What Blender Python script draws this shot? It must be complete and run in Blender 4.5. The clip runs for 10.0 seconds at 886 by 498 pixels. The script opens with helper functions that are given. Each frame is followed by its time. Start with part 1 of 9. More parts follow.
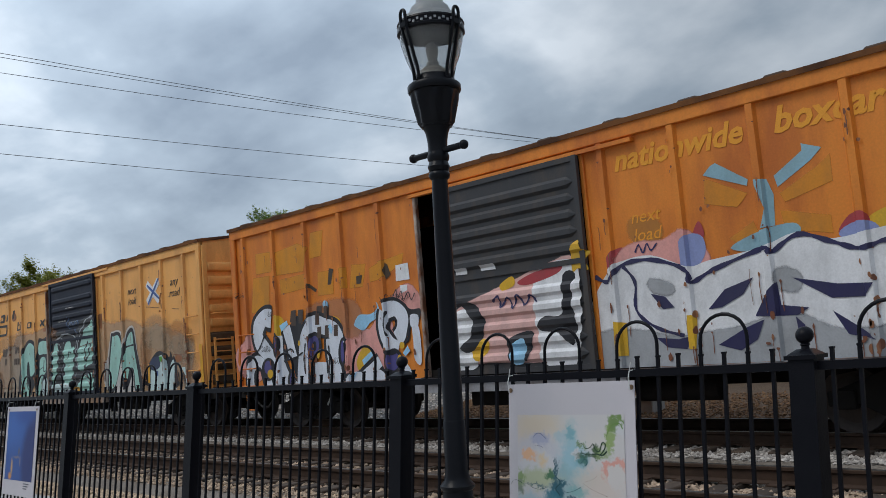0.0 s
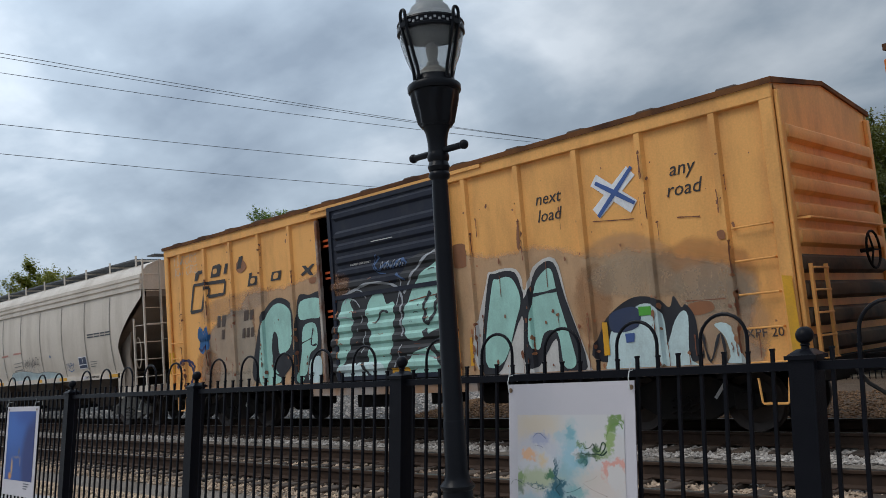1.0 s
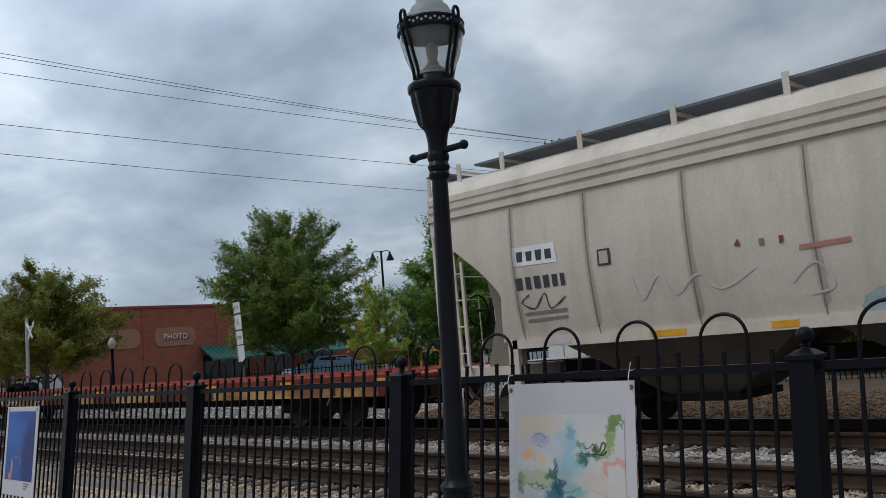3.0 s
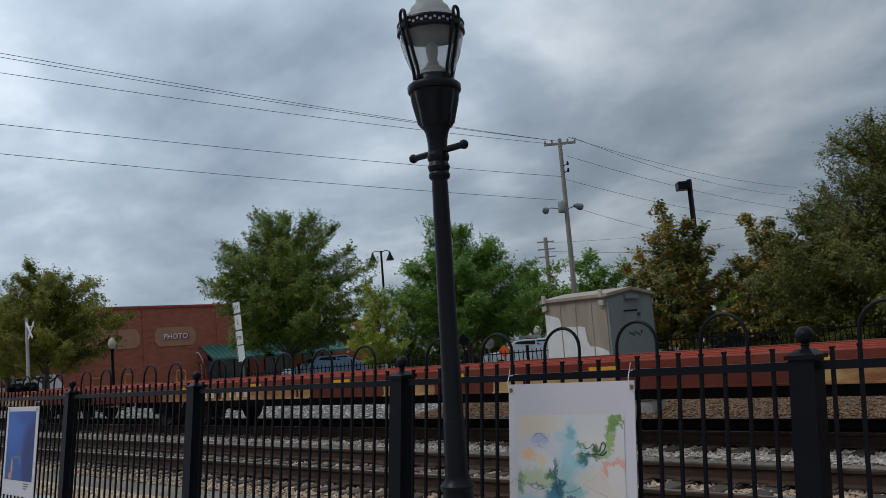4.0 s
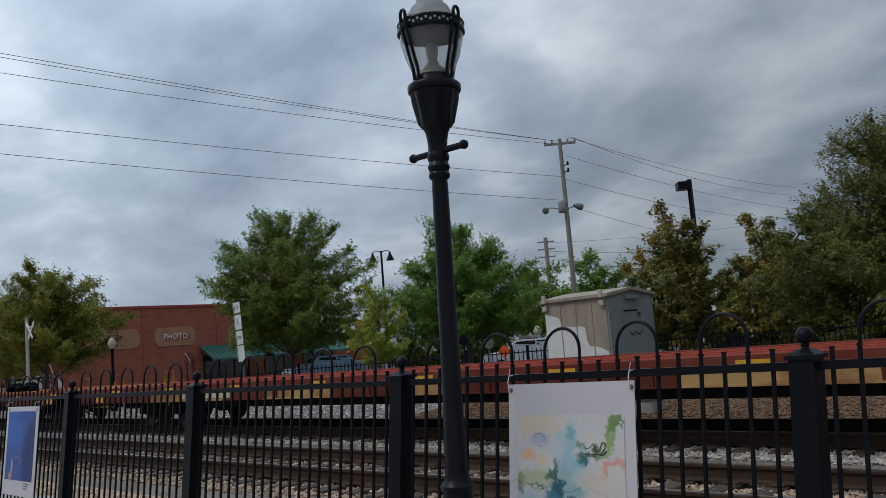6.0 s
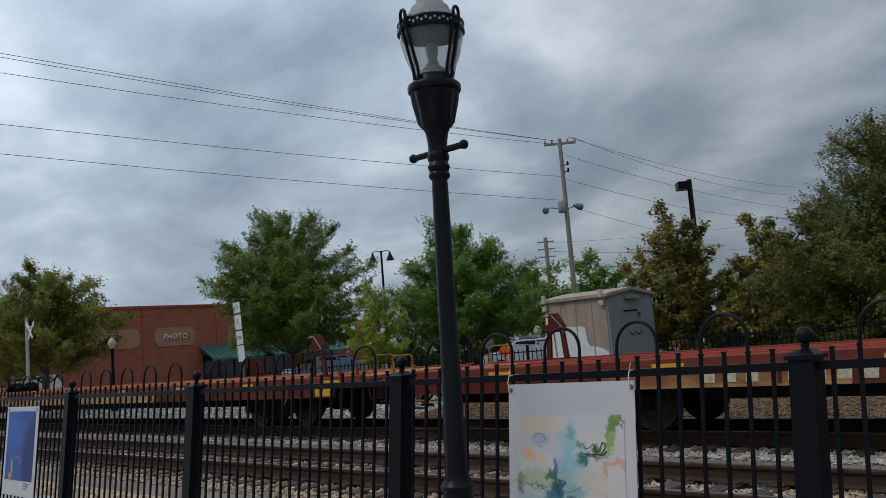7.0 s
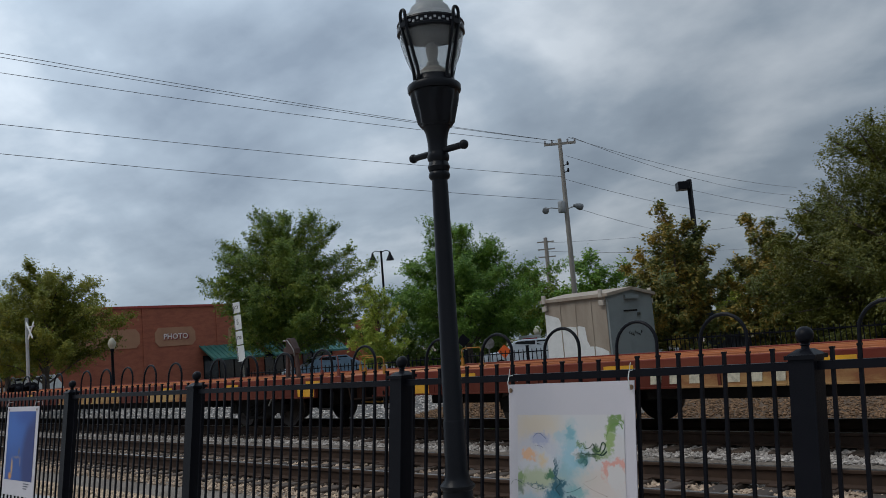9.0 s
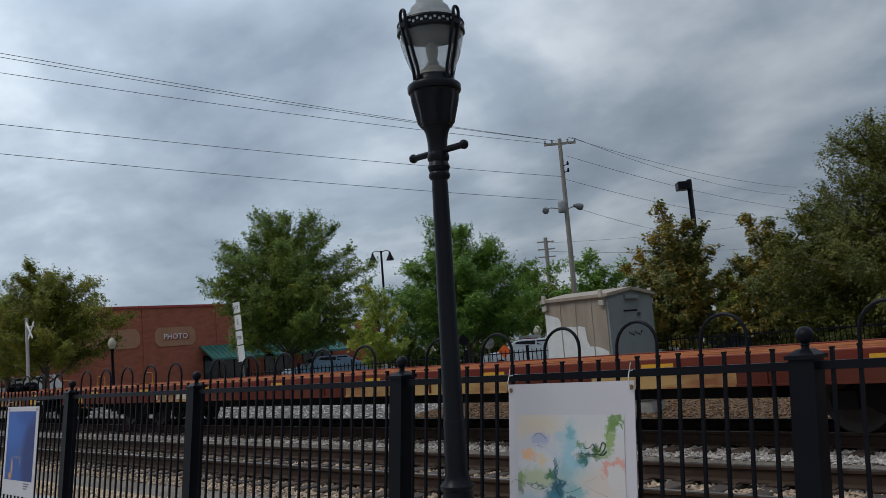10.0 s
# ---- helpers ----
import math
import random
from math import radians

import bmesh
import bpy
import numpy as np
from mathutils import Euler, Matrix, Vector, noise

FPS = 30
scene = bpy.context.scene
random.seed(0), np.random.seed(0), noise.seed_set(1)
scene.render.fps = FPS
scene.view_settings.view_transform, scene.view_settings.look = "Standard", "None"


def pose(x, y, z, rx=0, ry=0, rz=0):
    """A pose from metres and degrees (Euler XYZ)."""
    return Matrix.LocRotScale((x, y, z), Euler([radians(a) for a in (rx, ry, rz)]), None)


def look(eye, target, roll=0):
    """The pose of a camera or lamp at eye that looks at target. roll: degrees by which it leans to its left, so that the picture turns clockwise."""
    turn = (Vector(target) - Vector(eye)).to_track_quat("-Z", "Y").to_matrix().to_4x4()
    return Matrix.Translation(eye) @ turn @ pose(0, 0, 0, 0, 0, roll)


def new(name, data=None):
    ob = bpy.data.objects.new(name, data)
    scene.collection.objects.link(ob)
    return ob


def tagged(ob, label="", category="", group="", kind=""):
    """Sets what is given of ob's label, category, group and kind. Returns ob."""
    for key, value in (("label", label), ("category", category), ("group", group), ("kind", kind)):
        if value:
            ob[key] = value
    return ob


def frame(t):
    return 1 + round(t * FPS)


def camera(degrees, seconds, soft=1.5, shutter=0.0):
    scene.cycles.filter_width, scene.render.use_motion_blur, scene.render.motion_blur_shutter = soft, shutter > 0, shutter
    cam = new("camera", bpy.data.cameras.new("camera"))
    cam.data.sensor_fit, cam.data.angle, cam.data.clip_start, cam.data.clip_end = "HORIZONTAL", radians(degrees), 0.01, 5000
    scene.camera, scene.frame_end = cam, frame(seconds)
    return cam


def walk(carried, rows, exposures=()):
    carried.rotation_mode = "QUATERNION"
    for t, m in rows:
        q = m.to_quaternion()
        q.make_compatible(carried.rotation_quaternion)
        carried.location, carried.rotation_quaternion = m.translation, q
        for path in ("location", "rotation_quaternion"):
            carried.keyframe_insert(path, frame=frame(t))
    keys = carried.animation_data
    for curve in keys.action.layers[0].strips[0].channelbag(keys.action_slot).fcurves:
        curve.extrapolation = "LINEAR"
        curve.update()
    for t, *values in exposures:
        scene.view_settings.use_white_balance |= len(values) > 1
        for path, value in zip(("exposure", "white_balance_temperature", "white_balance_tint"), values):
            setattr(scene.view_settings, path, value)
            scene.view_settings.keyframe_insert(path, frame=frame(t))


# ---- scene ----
from mathutils.geometry import delaunay_2d_cdt

cam = camera(54.02, 10.0, 0.75)
EYE = Vector((0.0, 0.0, 1.52))
AHEAD = Vector((-0.69699, 0.70864, 0.10970))
STAND = look(EYE, EYE + 20 * AHEAD, -4.75)
walk(cam, [(0.0, STAND), (10.0, STAND)], [(0.0, 0.06), (1.6, 0.08), (2.7, 0.04), (3.8, -0.06), (10.0, -0.08)])

# ---- light: an overcast noon ----
SUN_UP, SUN_TURN = radians(53), radians(207)
world = bpy.data.worlds.new("overcast")
scene.world = world
world.use_nodes = True


def wire(nt, a, b):
    nt.links.new(a, b)


def make_sky():
    nt = world.node_tree
    nt.nodes.clear()
    n = nt.nodes.new
    out, bg = n("ShaderNodeOutputWorld"), n("ShaderNodeBackground")
    sky = n("ShaderNodeTexSky")
    sky.sky_type, sky.sun_disc, sky.sun_elevation, sky.sun_rotation = "NISHITA", False, SUN_UP, SUN_TURN
    co = n("ShaderNodeTexCoord")
    sep = n("ShaderNodeSeparateXYZ")
    wire(nt, co.outputs["Generated"], sep.inputs[0])
    up = n("ShaderNodeMath"); up.operation = "MAXIMUM"; up.inputs[1].default_value = 0.0
    wire(nt, sep.outputs[2], up.inputs[0])
    lift = n("ShaderNodeMath"); lift.operation = "ADD"; lift.inputs[1].default_value = 0.36
    wire(nt, up.outputs[0], lift.inputs[0])
    flat = n("ShaderNodeVectorMath"); flat.operation = "DIVIDE"
    comb = n("ShaderNodeCombineXYZ")
    for i in range(3):
        wire(nt, lift.outputs[0], comb.inputs[i])
    wire(nt, co.outputs["Generated"], flat.inputs[0]); wire(nt, comb.outputs[0], flat.inputs[1])
    place = n("ShaderNodeMapping")
    place.inputs["Rotation"].default_value = (0, 0, radians(-20))
    place.inputs["Scale"].default_value = (1.0, 1.15, 0.5)
    place.inputs["Location"].default_value = (0.30, 1.1, 0.0)
    wire(nt, flat.outputs[0], place.inputs[0])
    big = n("ShaderNodeTexNoise"); big.inputs["Scale"].default_value = 1.9; big.inputs["Detail"].default_value = 5; big.inputs["Roughness"].default_value = 0.46
    big.inputs["Distortion"].default_value = 0.5
    small = n("ShaderNodeTexNoise"); small.inputs["Scale"].default_value = 5.2; small.inputs["Detail"].default_value = 6; small.inputs["Roughness"].default_value = 0.52
    for t in (big, small):
        wire(nt, place.outputs[0], t.inputs["Vector"])
    mix = n("ShaderNodeMix"); mix.data_type = "FLOAT"; mix.inputs[0].default_value = 0.30
    wire(nt, big.outputs["Fac"], mix.inputs[2]); wire(nt, small.outputs["Fac"], mix.inputs[3])
    ramp = n("ShaderNodeValToRGB")
    e = ramp.color_ramp.elements
    e[0].position, e[0].color = 0.34, (0.212, 0.266, 0.338, 1)
    e[1].position, e[1].color = 0.66, (0.63, 0.699, 0.775, 1)
    mid = ramp.color_ramp.elements.new(0.50); mid.color = (0.346, 0.419, 0.503, 1)
    wire(nt, mix.outputs[0], ramp.inputs[0])
    # an overcast sky is about three times brighter overhead than at the horizon
    grade = n("ShaderNodeMapRange")
    grade.inputs[1].default_value, grade.inputs[2].default_value = 0.35, 0.95
    grade.inputs[3].default_value, grade.inputs[4].default_value = 1.0, 2.3
    wire(nt, up.outputs[0], grade.inputs[0])
    # the veiled sun brightens one broad side of it
    dot = n("ShaderNodeVectorMath"); dot.operation = "DOT_PRODUCT"; dot.inputs[1].default_value = (-0.93, 0.12, 0.35)
    wire(nt, co.outputs["Generated"], dot.inputs[0])
    veil = n("ShaderNodeMapRange"); veil.interpolation_type = "SMOOTHSTEP"
    veil.inputs[1].default_value, veil.inputs[2].default_value, veil.inputs[3].default_value, veil.inputs[4].default_value = 0.56, 1.0, 0.66, 1.36
    wire(nt, dot.outputs["Value"], veil.inputs[0])
    low = n("ShaderNodeMapRange")
    low.inputs[1].default_value, low.inputs[2].default_value, low.inputs[3].default_value, low.inputs[4].default_value = 0.04, 0.32, 0.80, 1.12
    wire(nt, up.outputs[0], low.inputs[0])
    rise = n("ShaderNodeMath"); rise.operation = "MULTIPLY"
    wire(nt, grade.outputs[0], rise.inputs[0]); wire(nt, low.outputs[0], rise.inputs[1])
    both = n("ShaderNodeMath"); both.operation = "MULTIPLY"
    wire(nt, rise.outputs[0], both.inputs[0]); wire(nt, veil.outputs[0], both.inputs[1])
    gain = n("ShaderNodeVectorMath"); gain.operation = "SCALE"
    wire(nt, ramp.outputs[0], gain.inputs[0]); wire(nt, both.outputs[0], gain.inputs[3])
    dim = n("ShaderNodeVectorMath"); dim.operation = "SCALE"; dim.inputs[3].default_value = 0.006
    wire(nt, sky.outputs[0], dim.inputs[0])
    add = n("ShaderNodeVectorMath"); add.operation = "ADD"
    wire(nt, gain.outputs[0], add.inputs[0]); wire(nt, dim.outputs[0], add.inputs[1])
    wire(nt, add.outputs[0], bg.inputs[0])
    bg.inputs[1].default_value = 1.0
    wire(nt, bg.outputs[0], out.inputs[0])


make_sky()
sun = new("sun", bpy.data.lights.new("sun", "SUN"))
sun.data.energy, sun.data.angle, sun.data.color = 0.92, radians(25), (1.0, 0.96, 0.9)
sun.matrix_world = look((0, 0, 60), (20, 40, 0))

# ---- materials ----
MATS = {}


def mat(name, base, rough=0.6, metal=0.0, other=None, scale=3.0, amount=0.5, grain=60.0, bump=0.15, stretch=(1, 1, 1), random_hue=0.0, spec=0.5, depth=0.01, lo=0.42, hi=0.62):
    """A procedural surface: a base colour, a second colour in soft patches, fine grain, and relief."""
    if name in MATS:
        return MATS[name]
    m = bpy.data.materials.new(name)
    m.use_nodes = True
    nt = m.node_tree
    n = nt.nodes.new
    b = nt.nodes["Principled BSDF"]
    b.inputs["Roughness"].default_value, b.inputs["Metallic"].default_value = rough, metal
    b.inputs["Specular IOR Level"].default_value = spec
    co = n("ShaderNodeTexCoord")
    mp = n("ShaderNodeMapping"); mp.inputs["Scale"].default_value = stretch
    wire(nt, co.outputs["Object"], mp.inputs[0])
    t1 = n("ShaderNodeTexNoise"); t1.inputs["Scale"].default_value = scale; t1.inputs["Detail"].default_value = 6; t1.inputs["Roughness"].default_value = 0.62
    t2 = n("ShaderNodeTexNoise"); t2.inputs["Scale"].default_value = grain; t2.inputs["Detail"].default_value = 3
    wire(nt, mp.outputs[0], t1.inputs["Vector"]); wire(nt, co.outputs["Object"], t2.inputs["Vector"])
    rng = n("ShaderNodeMapRange"); rng.inputs[1].default_value, rng.inputs[2].default_value = lo, hi
    rng.inputs[3].default_value, rng.inputs[4].default_value = 0.0, amount
    wire(nt, t1.outputs["Fac"], rng.inputs[0])
    mix = n("ShaderNodeMix"); mix.data_type = "RGBA"
    mix.inputs[6].default_value = (*base, 1)
    mix.inputs[7].default_value = (*(other or [c * 0.55 for c in base]), 1)
    wire(nt, rng.outputs[0], mix.inputs[0])
    hs = n("ShaderNodeHueSaturation")
    gr = n("ShaderNodeMapRange"); gr.inputs[3].default_value, gr.inputs[4].default_value = 0.84, 1.14
    wire(nt, t2.outputs["Fac"], gr.inputs[0])
    val = gr.outputs[0]
    if random_hue:
        info = n("ShaderNodeObjectInfo"); geo = n("ShaderNodeNewGeometry")
        ad = n("ShaderNodeMath"); ad.operation = "ADD"
        wire(nt, info.outputs["Random"], ad.inputs[0]); wire(nt, geo.outputs["Random Per Island"], ad.inputs[1])
        fr = n("ShaderNodeMath"); fr.operation = "FRACT"; wire(nt, ad.outputs[0], fr.inputs[0])
        rr = n("ShaderNodeMapRange"); rr.inputs[3].default_value, rr.inputs[4].default_value = 1 - random_hue, 1 + random_hue
        wire(nt, fr.outputs[0], rr.inputs[0])
        mu = n("ShaderNodeMath"); mu.operation = "MULTIPLY"
        wire(nt, rr.outputs[0], mu.inputs[0]); wire(nt, gr.outputs[0], mu.inputs[1])
        val = mu.outputs[0]
    wire(nt, val, hs.inputs["Value"]); wire(nt, mix.outputs[2], hs.inputs["Color"])
    wire(nt, hs.outputs[0], b.inputs["Base Color"])
    if bump:
        bp = n("ShaderNodeBump"); bp.inputs["Strength"].default_value = bump; bp.inputs["Distance"].default_value = depth
        wire(nt, t2.outputs["Fac"], bp.inputs["Height"]); wire(nt, bp.outputs[0], b.inputs["Normal"])
    MATS[name] = m
    return m


def leaf_mat(name, a, b, c):
    """Leaves: three greens mixed from leaf to leaf, a little light passing through."""
    if name in MATS:
        return MATS[name]
    m = bpy.data.materials.new(name)
    m.use_nodes = True
    nt = m.node_tree
    n = nt.nodes.new
    bs = nt.nodes["Principled BSDF"]
    bs.inputs["Roughness"].default_value = 0.5
    geo = n("ShaderNodeNewGeometry")
    co = n("ShaderNodeTexCoord")
    t = n("ShaderNodeTexNoise"); t.inputs["Scale"].default_value = 1.1; t.inputs["Detail"].default_value = 3
    wire(nt, co.outputs["Object"], t.inputs["Vector"])
    ad = n("ShaderNodeMath"); ad.operation = "MULTIPLY_ADD"; ad.inputs[1].default_value = 0.26; ad.inputs[2].default_value = 0.0
    wire(nt, geo.outputs["Random Per Island"], ad.inputs[0])
    su = n("ShaderNodeMath"); su.operation = "ADD"
    ha = n("ShaderNodeMath"); ha.operation = "MULTIPLY"; ha.inputs[1].default_value = 0.80
    wire(nt, t.outputs["Fac"], ha.inputs[0]); wire(nt, ad.outputs[0], su.inputs[0]); wire(nt, ha.outputs[0], su.inputs[1])
    r = n("ShaderNodeValToRGB")
    e = r.color_ramp.elements
    e[0].position, e[0].color = 0.25, (*a, 1)
    e[1].position, e[1].color = 0.75, (*c, 1)
    r.color_ramp.elements.new(0.5).color = (*b, 1)
    wire(nt, su.outputs[0], r.inputs[0]); wire(nt, r.outputs[0], bs.inputs["Base Color"])
    tr = n("ShaderNodeBsdfTranslucent"); mx = n("ShaderNodeMixShader"); mx.inputs[0].default_value = 0.34
    wire(nt, r.outputs[0], tr.inputs[0])
    wire(nt, bs.outputs[0], mx.inputs[1]); wire(nt, tr.outputs[0], mx.inputs[2])
    wire(nt, mx.outputs[0], nt.nodes["Material Output"].inputs[0])
    MATS[name] = m
    return m


IRON = mat("black_iron", (0.0052, 0.0055, 0.0082), 0.38, other=(0.008, 0.0082, 0.011), scale=6, grain=120, bump=0.1, spec=0.10)
STEEL = mat("worn_steel", (0.30, 0.29, 0.28), 0.32, 0.9, other=(0.10, 0.07, 0.05), scale=8)
RUST = mat("rail_rust", (0.058, 0.035, 0.024), 0.9, other=(0.022, 0.015, 0.012), scale=5, spec=0.2)
TIE = mat("tie_wood", (0.080, 0.055, 0.039), 0.95, other=(0.028, 0.021, 0.018), scale=2.5, stretch=(6, 1, 6), random_hue=0.35)
STONE = mat("ballast_stone", (0.44, 0.40, 0.365), 0.9, other=(0.17, 0.14, 0.115), scale=5, random_hue=0.45, bump=0.3)
STONE_B = mat("brown_ballast", (0.42, 0.31, 0.22), 0.95, other=(0.17, 0.115, 0.075), scale=4, random_hue=0.45, bump=0.3)
BED = mat("ballast_bed", (0.20, 0.17, 0.142), 0.95, other=(0.10, 0.076, 0.056), scale=1.2, grain=22, bump=0.9, depth=0.04)
DIRT = mat("leaf_litter", (0.105, 0.066, 0.039), 0.95, other=(0.06, 0.038, 0.024), scale=1.6, grain=26, bump=0.9, depth=0.04)
ASPHALT = mat("asphalt", (0.075, 0.075, 0.078), 0.9, other=(0.05, 0.05, 0.05), scale=0.6, grain=50)
EARTH = mat("earth_and_grit", (0.27, 0.215, 0.16), 0.95, other=(0.12, 0.10, 0.07), scale=0.25, grain=12, bump=0.5)
BLACK = mat("underframe_black", (0.010, 0.009, 0.0085), 0.85, other=(0.022, 0.016, 0.013), scale=2.5, spec=0.2)
# near-black: the closed car's inner shade is put into floor and lining colour
DARK = mat("car_inside_shade", (0.022, 0.019, 0.017), 0.9, spec=0.1)


# ---- shaping ----
def box(bm, x0, x1, y0, y1, z0, z1):
    v = [bm.verts.new((x, y, z)) for x in (x0, x1) for y in (y0, y1) for z in (z0, z1)]
    for f in ((0, 1, 3, 2), (4, 6, 7, 5), (0, 4, 5, 1), (2, 3, 7, 6), (0, 2, 6, 4), (1, 5, 7, 3)):
        bm.faces.new([v[i] for i in f])
    return v


def tube(bm, pts, r, n=8, r1=None, closed=False):
    """A round bar along points; its radius may run from r to r1."""
    pts = [Vector(p) for p in pts]
    rings = []
    last = None
    for i, p in enumerate(pts):
        a, b = pts[max(i - 1, 0)], pts[min(i + 1, len(pts) - 1)]
        if closed:
            a, b = pts[i - 1], pts[(i + 1) % len(pts)]
        d = (b - a).normalized()
        ref = last if last is not None else (Vector((0, 0, 1)) if abs(d.z) < 0.9 else Vector((1, 0, 0)))
        u = (ref - d * ref.dot(d)).normalized()
        last = u
        w = d.cross(u)
        k = i / max(len(pts) - 1, 1)
        rad = r if r1 is None else r + (r1 - r) * k
        rings.append([bm.verts.new(p + rad * (math.cos(q) * u + math.sin(q) * w)) for q in [2 * math.pi * j / n for j in range(n)]])
    pairs = list(zip(rings, rings[1:])) + ([(rings[-1], rings[0])] if closed else [])
    for A, B in pairs:
        for j in range(n):
            bm.faces.new((A[j], A[(j + 1) % n], B[(j + 1) % n], B[j]))
    if not closed:
        bm.faces.new(rings[0][::-1]); bm.faces.new(rings[-1])


def lathe(bm, prof, n=24, at=(0, 0, 0)):
    """A turned shape round z from (radius, height) pairs."""
    rings = []
    for r, z in prof:
        rings.append([bm.verts.new((at[0] + max(r, 1e-4) * math.cos(2 * math.pi * j / n), at[1] + max(r, 1e-4) * math.sin(2 * math.pi * j / n), at[2] + z)) for j in range(n)])
    for A, B in zip(rings, rings[1:]):
        for j in range(n):
            bm.faces.new((A[j], A[(j + 1) % n], B[(j + 1) % n], B[j]))
    bm.faces.new(rings[0][::-1]); bm.faces.new(rings[-1])


def extrude_x(bm, prof, x0, x1):
    """A prism along x from a closed (y, z) outline."""
    a = [bm.verts.new((x0, y, z)) for y, z in prof]
    b = [bm.verts.new((x1, y, z)) for y, z in prof]
    k = len(prof)
    for i in range(k):
        bm.faces.new((a[i], a[(i + 1) % k], b[(i + 1) % k], b[i]))
    bm.faces.new(a[::-1]); bm.faces.new(b)


def plate(bm, outline, y, thick=0.004):
    """A thin upright sheet in the xz plane, its face towards -y, from an (x, z) outline."""
    pts, _, tris, _, _, _ = delaunay_2d_cdt([Vector(p) for p in outline], [], [list(range(len(outline)))], 1, 1e-5)
    v = [bm.verts.new((p.x, y, p.y)) for p in pts]
    for t in tris:
        bm.faces.new([v[k] for k in t])


def finish(bm, bevel=0.0, smooth=False):
    bmesh.ops.recalc_face_normals(bm, faces=bm.faces[:])
    if bevel:
        bmesh.ops.bevel(bm, geom=[e for e in bm.edges if e.is_manifold and e.calc_face_angle(0) > 0.6], offset=bevel, segments=1, affect="EDGES")
    if smooth:
        for f in bm.faces:
            f.smooth = True


def mesh_of(name, bm, material, smooth=False, bevel=0.0):
    finish(bm, bevel, smooth)
    me = bpy.data.meshes.new(name)
    bm.to_mesh(me)
    bm.free()
    me.materials.append(material)
    if smooth:
        me.set_sharp_from_angle(angle=radians(38))
    return me


def part(name, bm, material, parent=None, label="", smooth=False, bevel=0.0, m=None):
    ob = new(name, mesh_of(name, bm, material, smooth, bevel) if isinstance(bm, bmesh.types.BMesh) else bm)
    if parent:
        ob.parent = parent
    if m is not None:
        ob.matrix_basis = m
    if label:
        tagged(ob, label)
    return ob


def piece(name, me, parent, m):
    ob = new(name, me)
    ob.parent = parent
    ob.matrix_basis = m
    return ob


def words(name, text, size, material, parent, m, label="", shear=0.0, fat=0.0):
    """Lettering as a flat mesh in its own xz plane, facing -y."""
    cu = bpy.data.curves.new(name, "FONT")
    cu.body, cu.size, cu.shear, cu.extrude, cu.resolution_u = text, size, shear, 0.002, 2
    cu.align_x, cu.align_y, cu.offset = "CENTER", "CENTER", fat
    tmp = new(name, cu)
    me = bpy.data.meshes.new_from_object(tmp.evaluated_get(bpy.context.evaluated_depsgraph_get()))
    bpy.data.objects.remove(tmp)
    me.materials.clear(); me.materials.append(material)
    ob = new(name, me)
    ob.parent = parent
    ob.matrix_basis = m @ pose(0, 0, 0, 90)
    if label:
        tagged(ob, label)
    return ob


def thing(name, label, category, m, group="", kind=""):
    ob = new(name)
    ob.matrix_basis = m
    return tagged(ob, label, category, group, kind)


def bm_new():
    return bmesh.new()


TRACK = 12.21          # centre of the line that the train runs on
SIDE = TRACK - 1.6
NEAR = 8.07            # centre of the nearer, empty line
FENCE = 3.54


# ---- ground and the two lines ----
def ground():
    bm = bm_new()
    # one sheet from the plaza to the horizon, a little higher under the plaza and beyond the lines
    ys = [-400, 3.0, 5.2, 6.2, 15.2, 17.5, 24.0, 30, 2500]
    zs = [0.02, 0.0, -0.12, -0.42, -0.42, -0.22, -0.10, -0.05, -0.05]
    xs = [-2500, -120, -60, -30, -12, 0, 40, 400]
    grid = [[bm.verts.new((x, y, z)) for y, z in zip(ys, zs)] for x in xs]
    for a, b in zip(grid, grid[1:]):
        for j in range(len(ys) - 1):
            bm.faces.new((a[j], b[j], b[j + 1], a[j + 1]))
    tagged(part("ground", bm, EARTH), "bare earth and thin grass around the rail lines", "ground", kind="structure")
    for name, yc in (("ballast_near", NEAR), ("ballast_far", TRACK)):
        bm = bm_new()
        extrude_x(bm, [(yc - 2.6, -0.44), (yc - 1.7, -0.235), (yc + 1.7, -0.235), (yc + 2.6, -0.44)], -420, 60)
        tagged(part(name, bm, BED), "grey crushed stone bed under the rails", "ballast", kind="structure")
    bm = bm_new()
    extrude_x(bm, [(14.9, -0.44), (15.4, -0.26), (18.0, -0.05), (21.5, -0.03), (21.5, -0.44)], -17, 40)
    tagged(part("bank", bm, DIRT), "low bank of brown leaf litter beside the line", "bank", kind="structure")
    bm = bm_new()
    extrude_x(bm, [(14.9, -0.44), (15.6, -0.30), (17.5, -0.17), (26.0, -0.02), (29.9, -0.01), (29.9, -0.44)], -300, -17.1)
    tagged(part("gravel_yard", bm, mat("yard_gravel", (0.11, 0.104, 0.096), 0.95, other=(0.10, 0.09, 0.08), scale=7, grain=14, bump=0.9, depth=0.04)), "pale grey gravel between the line and the car park", "gravel", kind="structure")
    bm = bm_new()
    box(bm, -230, -15, 30, 58, -0.2, 0.0)
    tagged(part("road", bm, ASPHALT), "grey asphalt of a car park beyond the line", "road", kind="structure")
    bm = bm_new()
    box(bm, -60, 20, -30, 4.3, -0.1, 0.05)
    tagged(part("pavement", bm, mat("plaza_concrete", (0.42, 0.40, 0.37), 0.9, scale=0.8)), "pale concrete plaza behind the iron fence", "pavement", kind="structure")


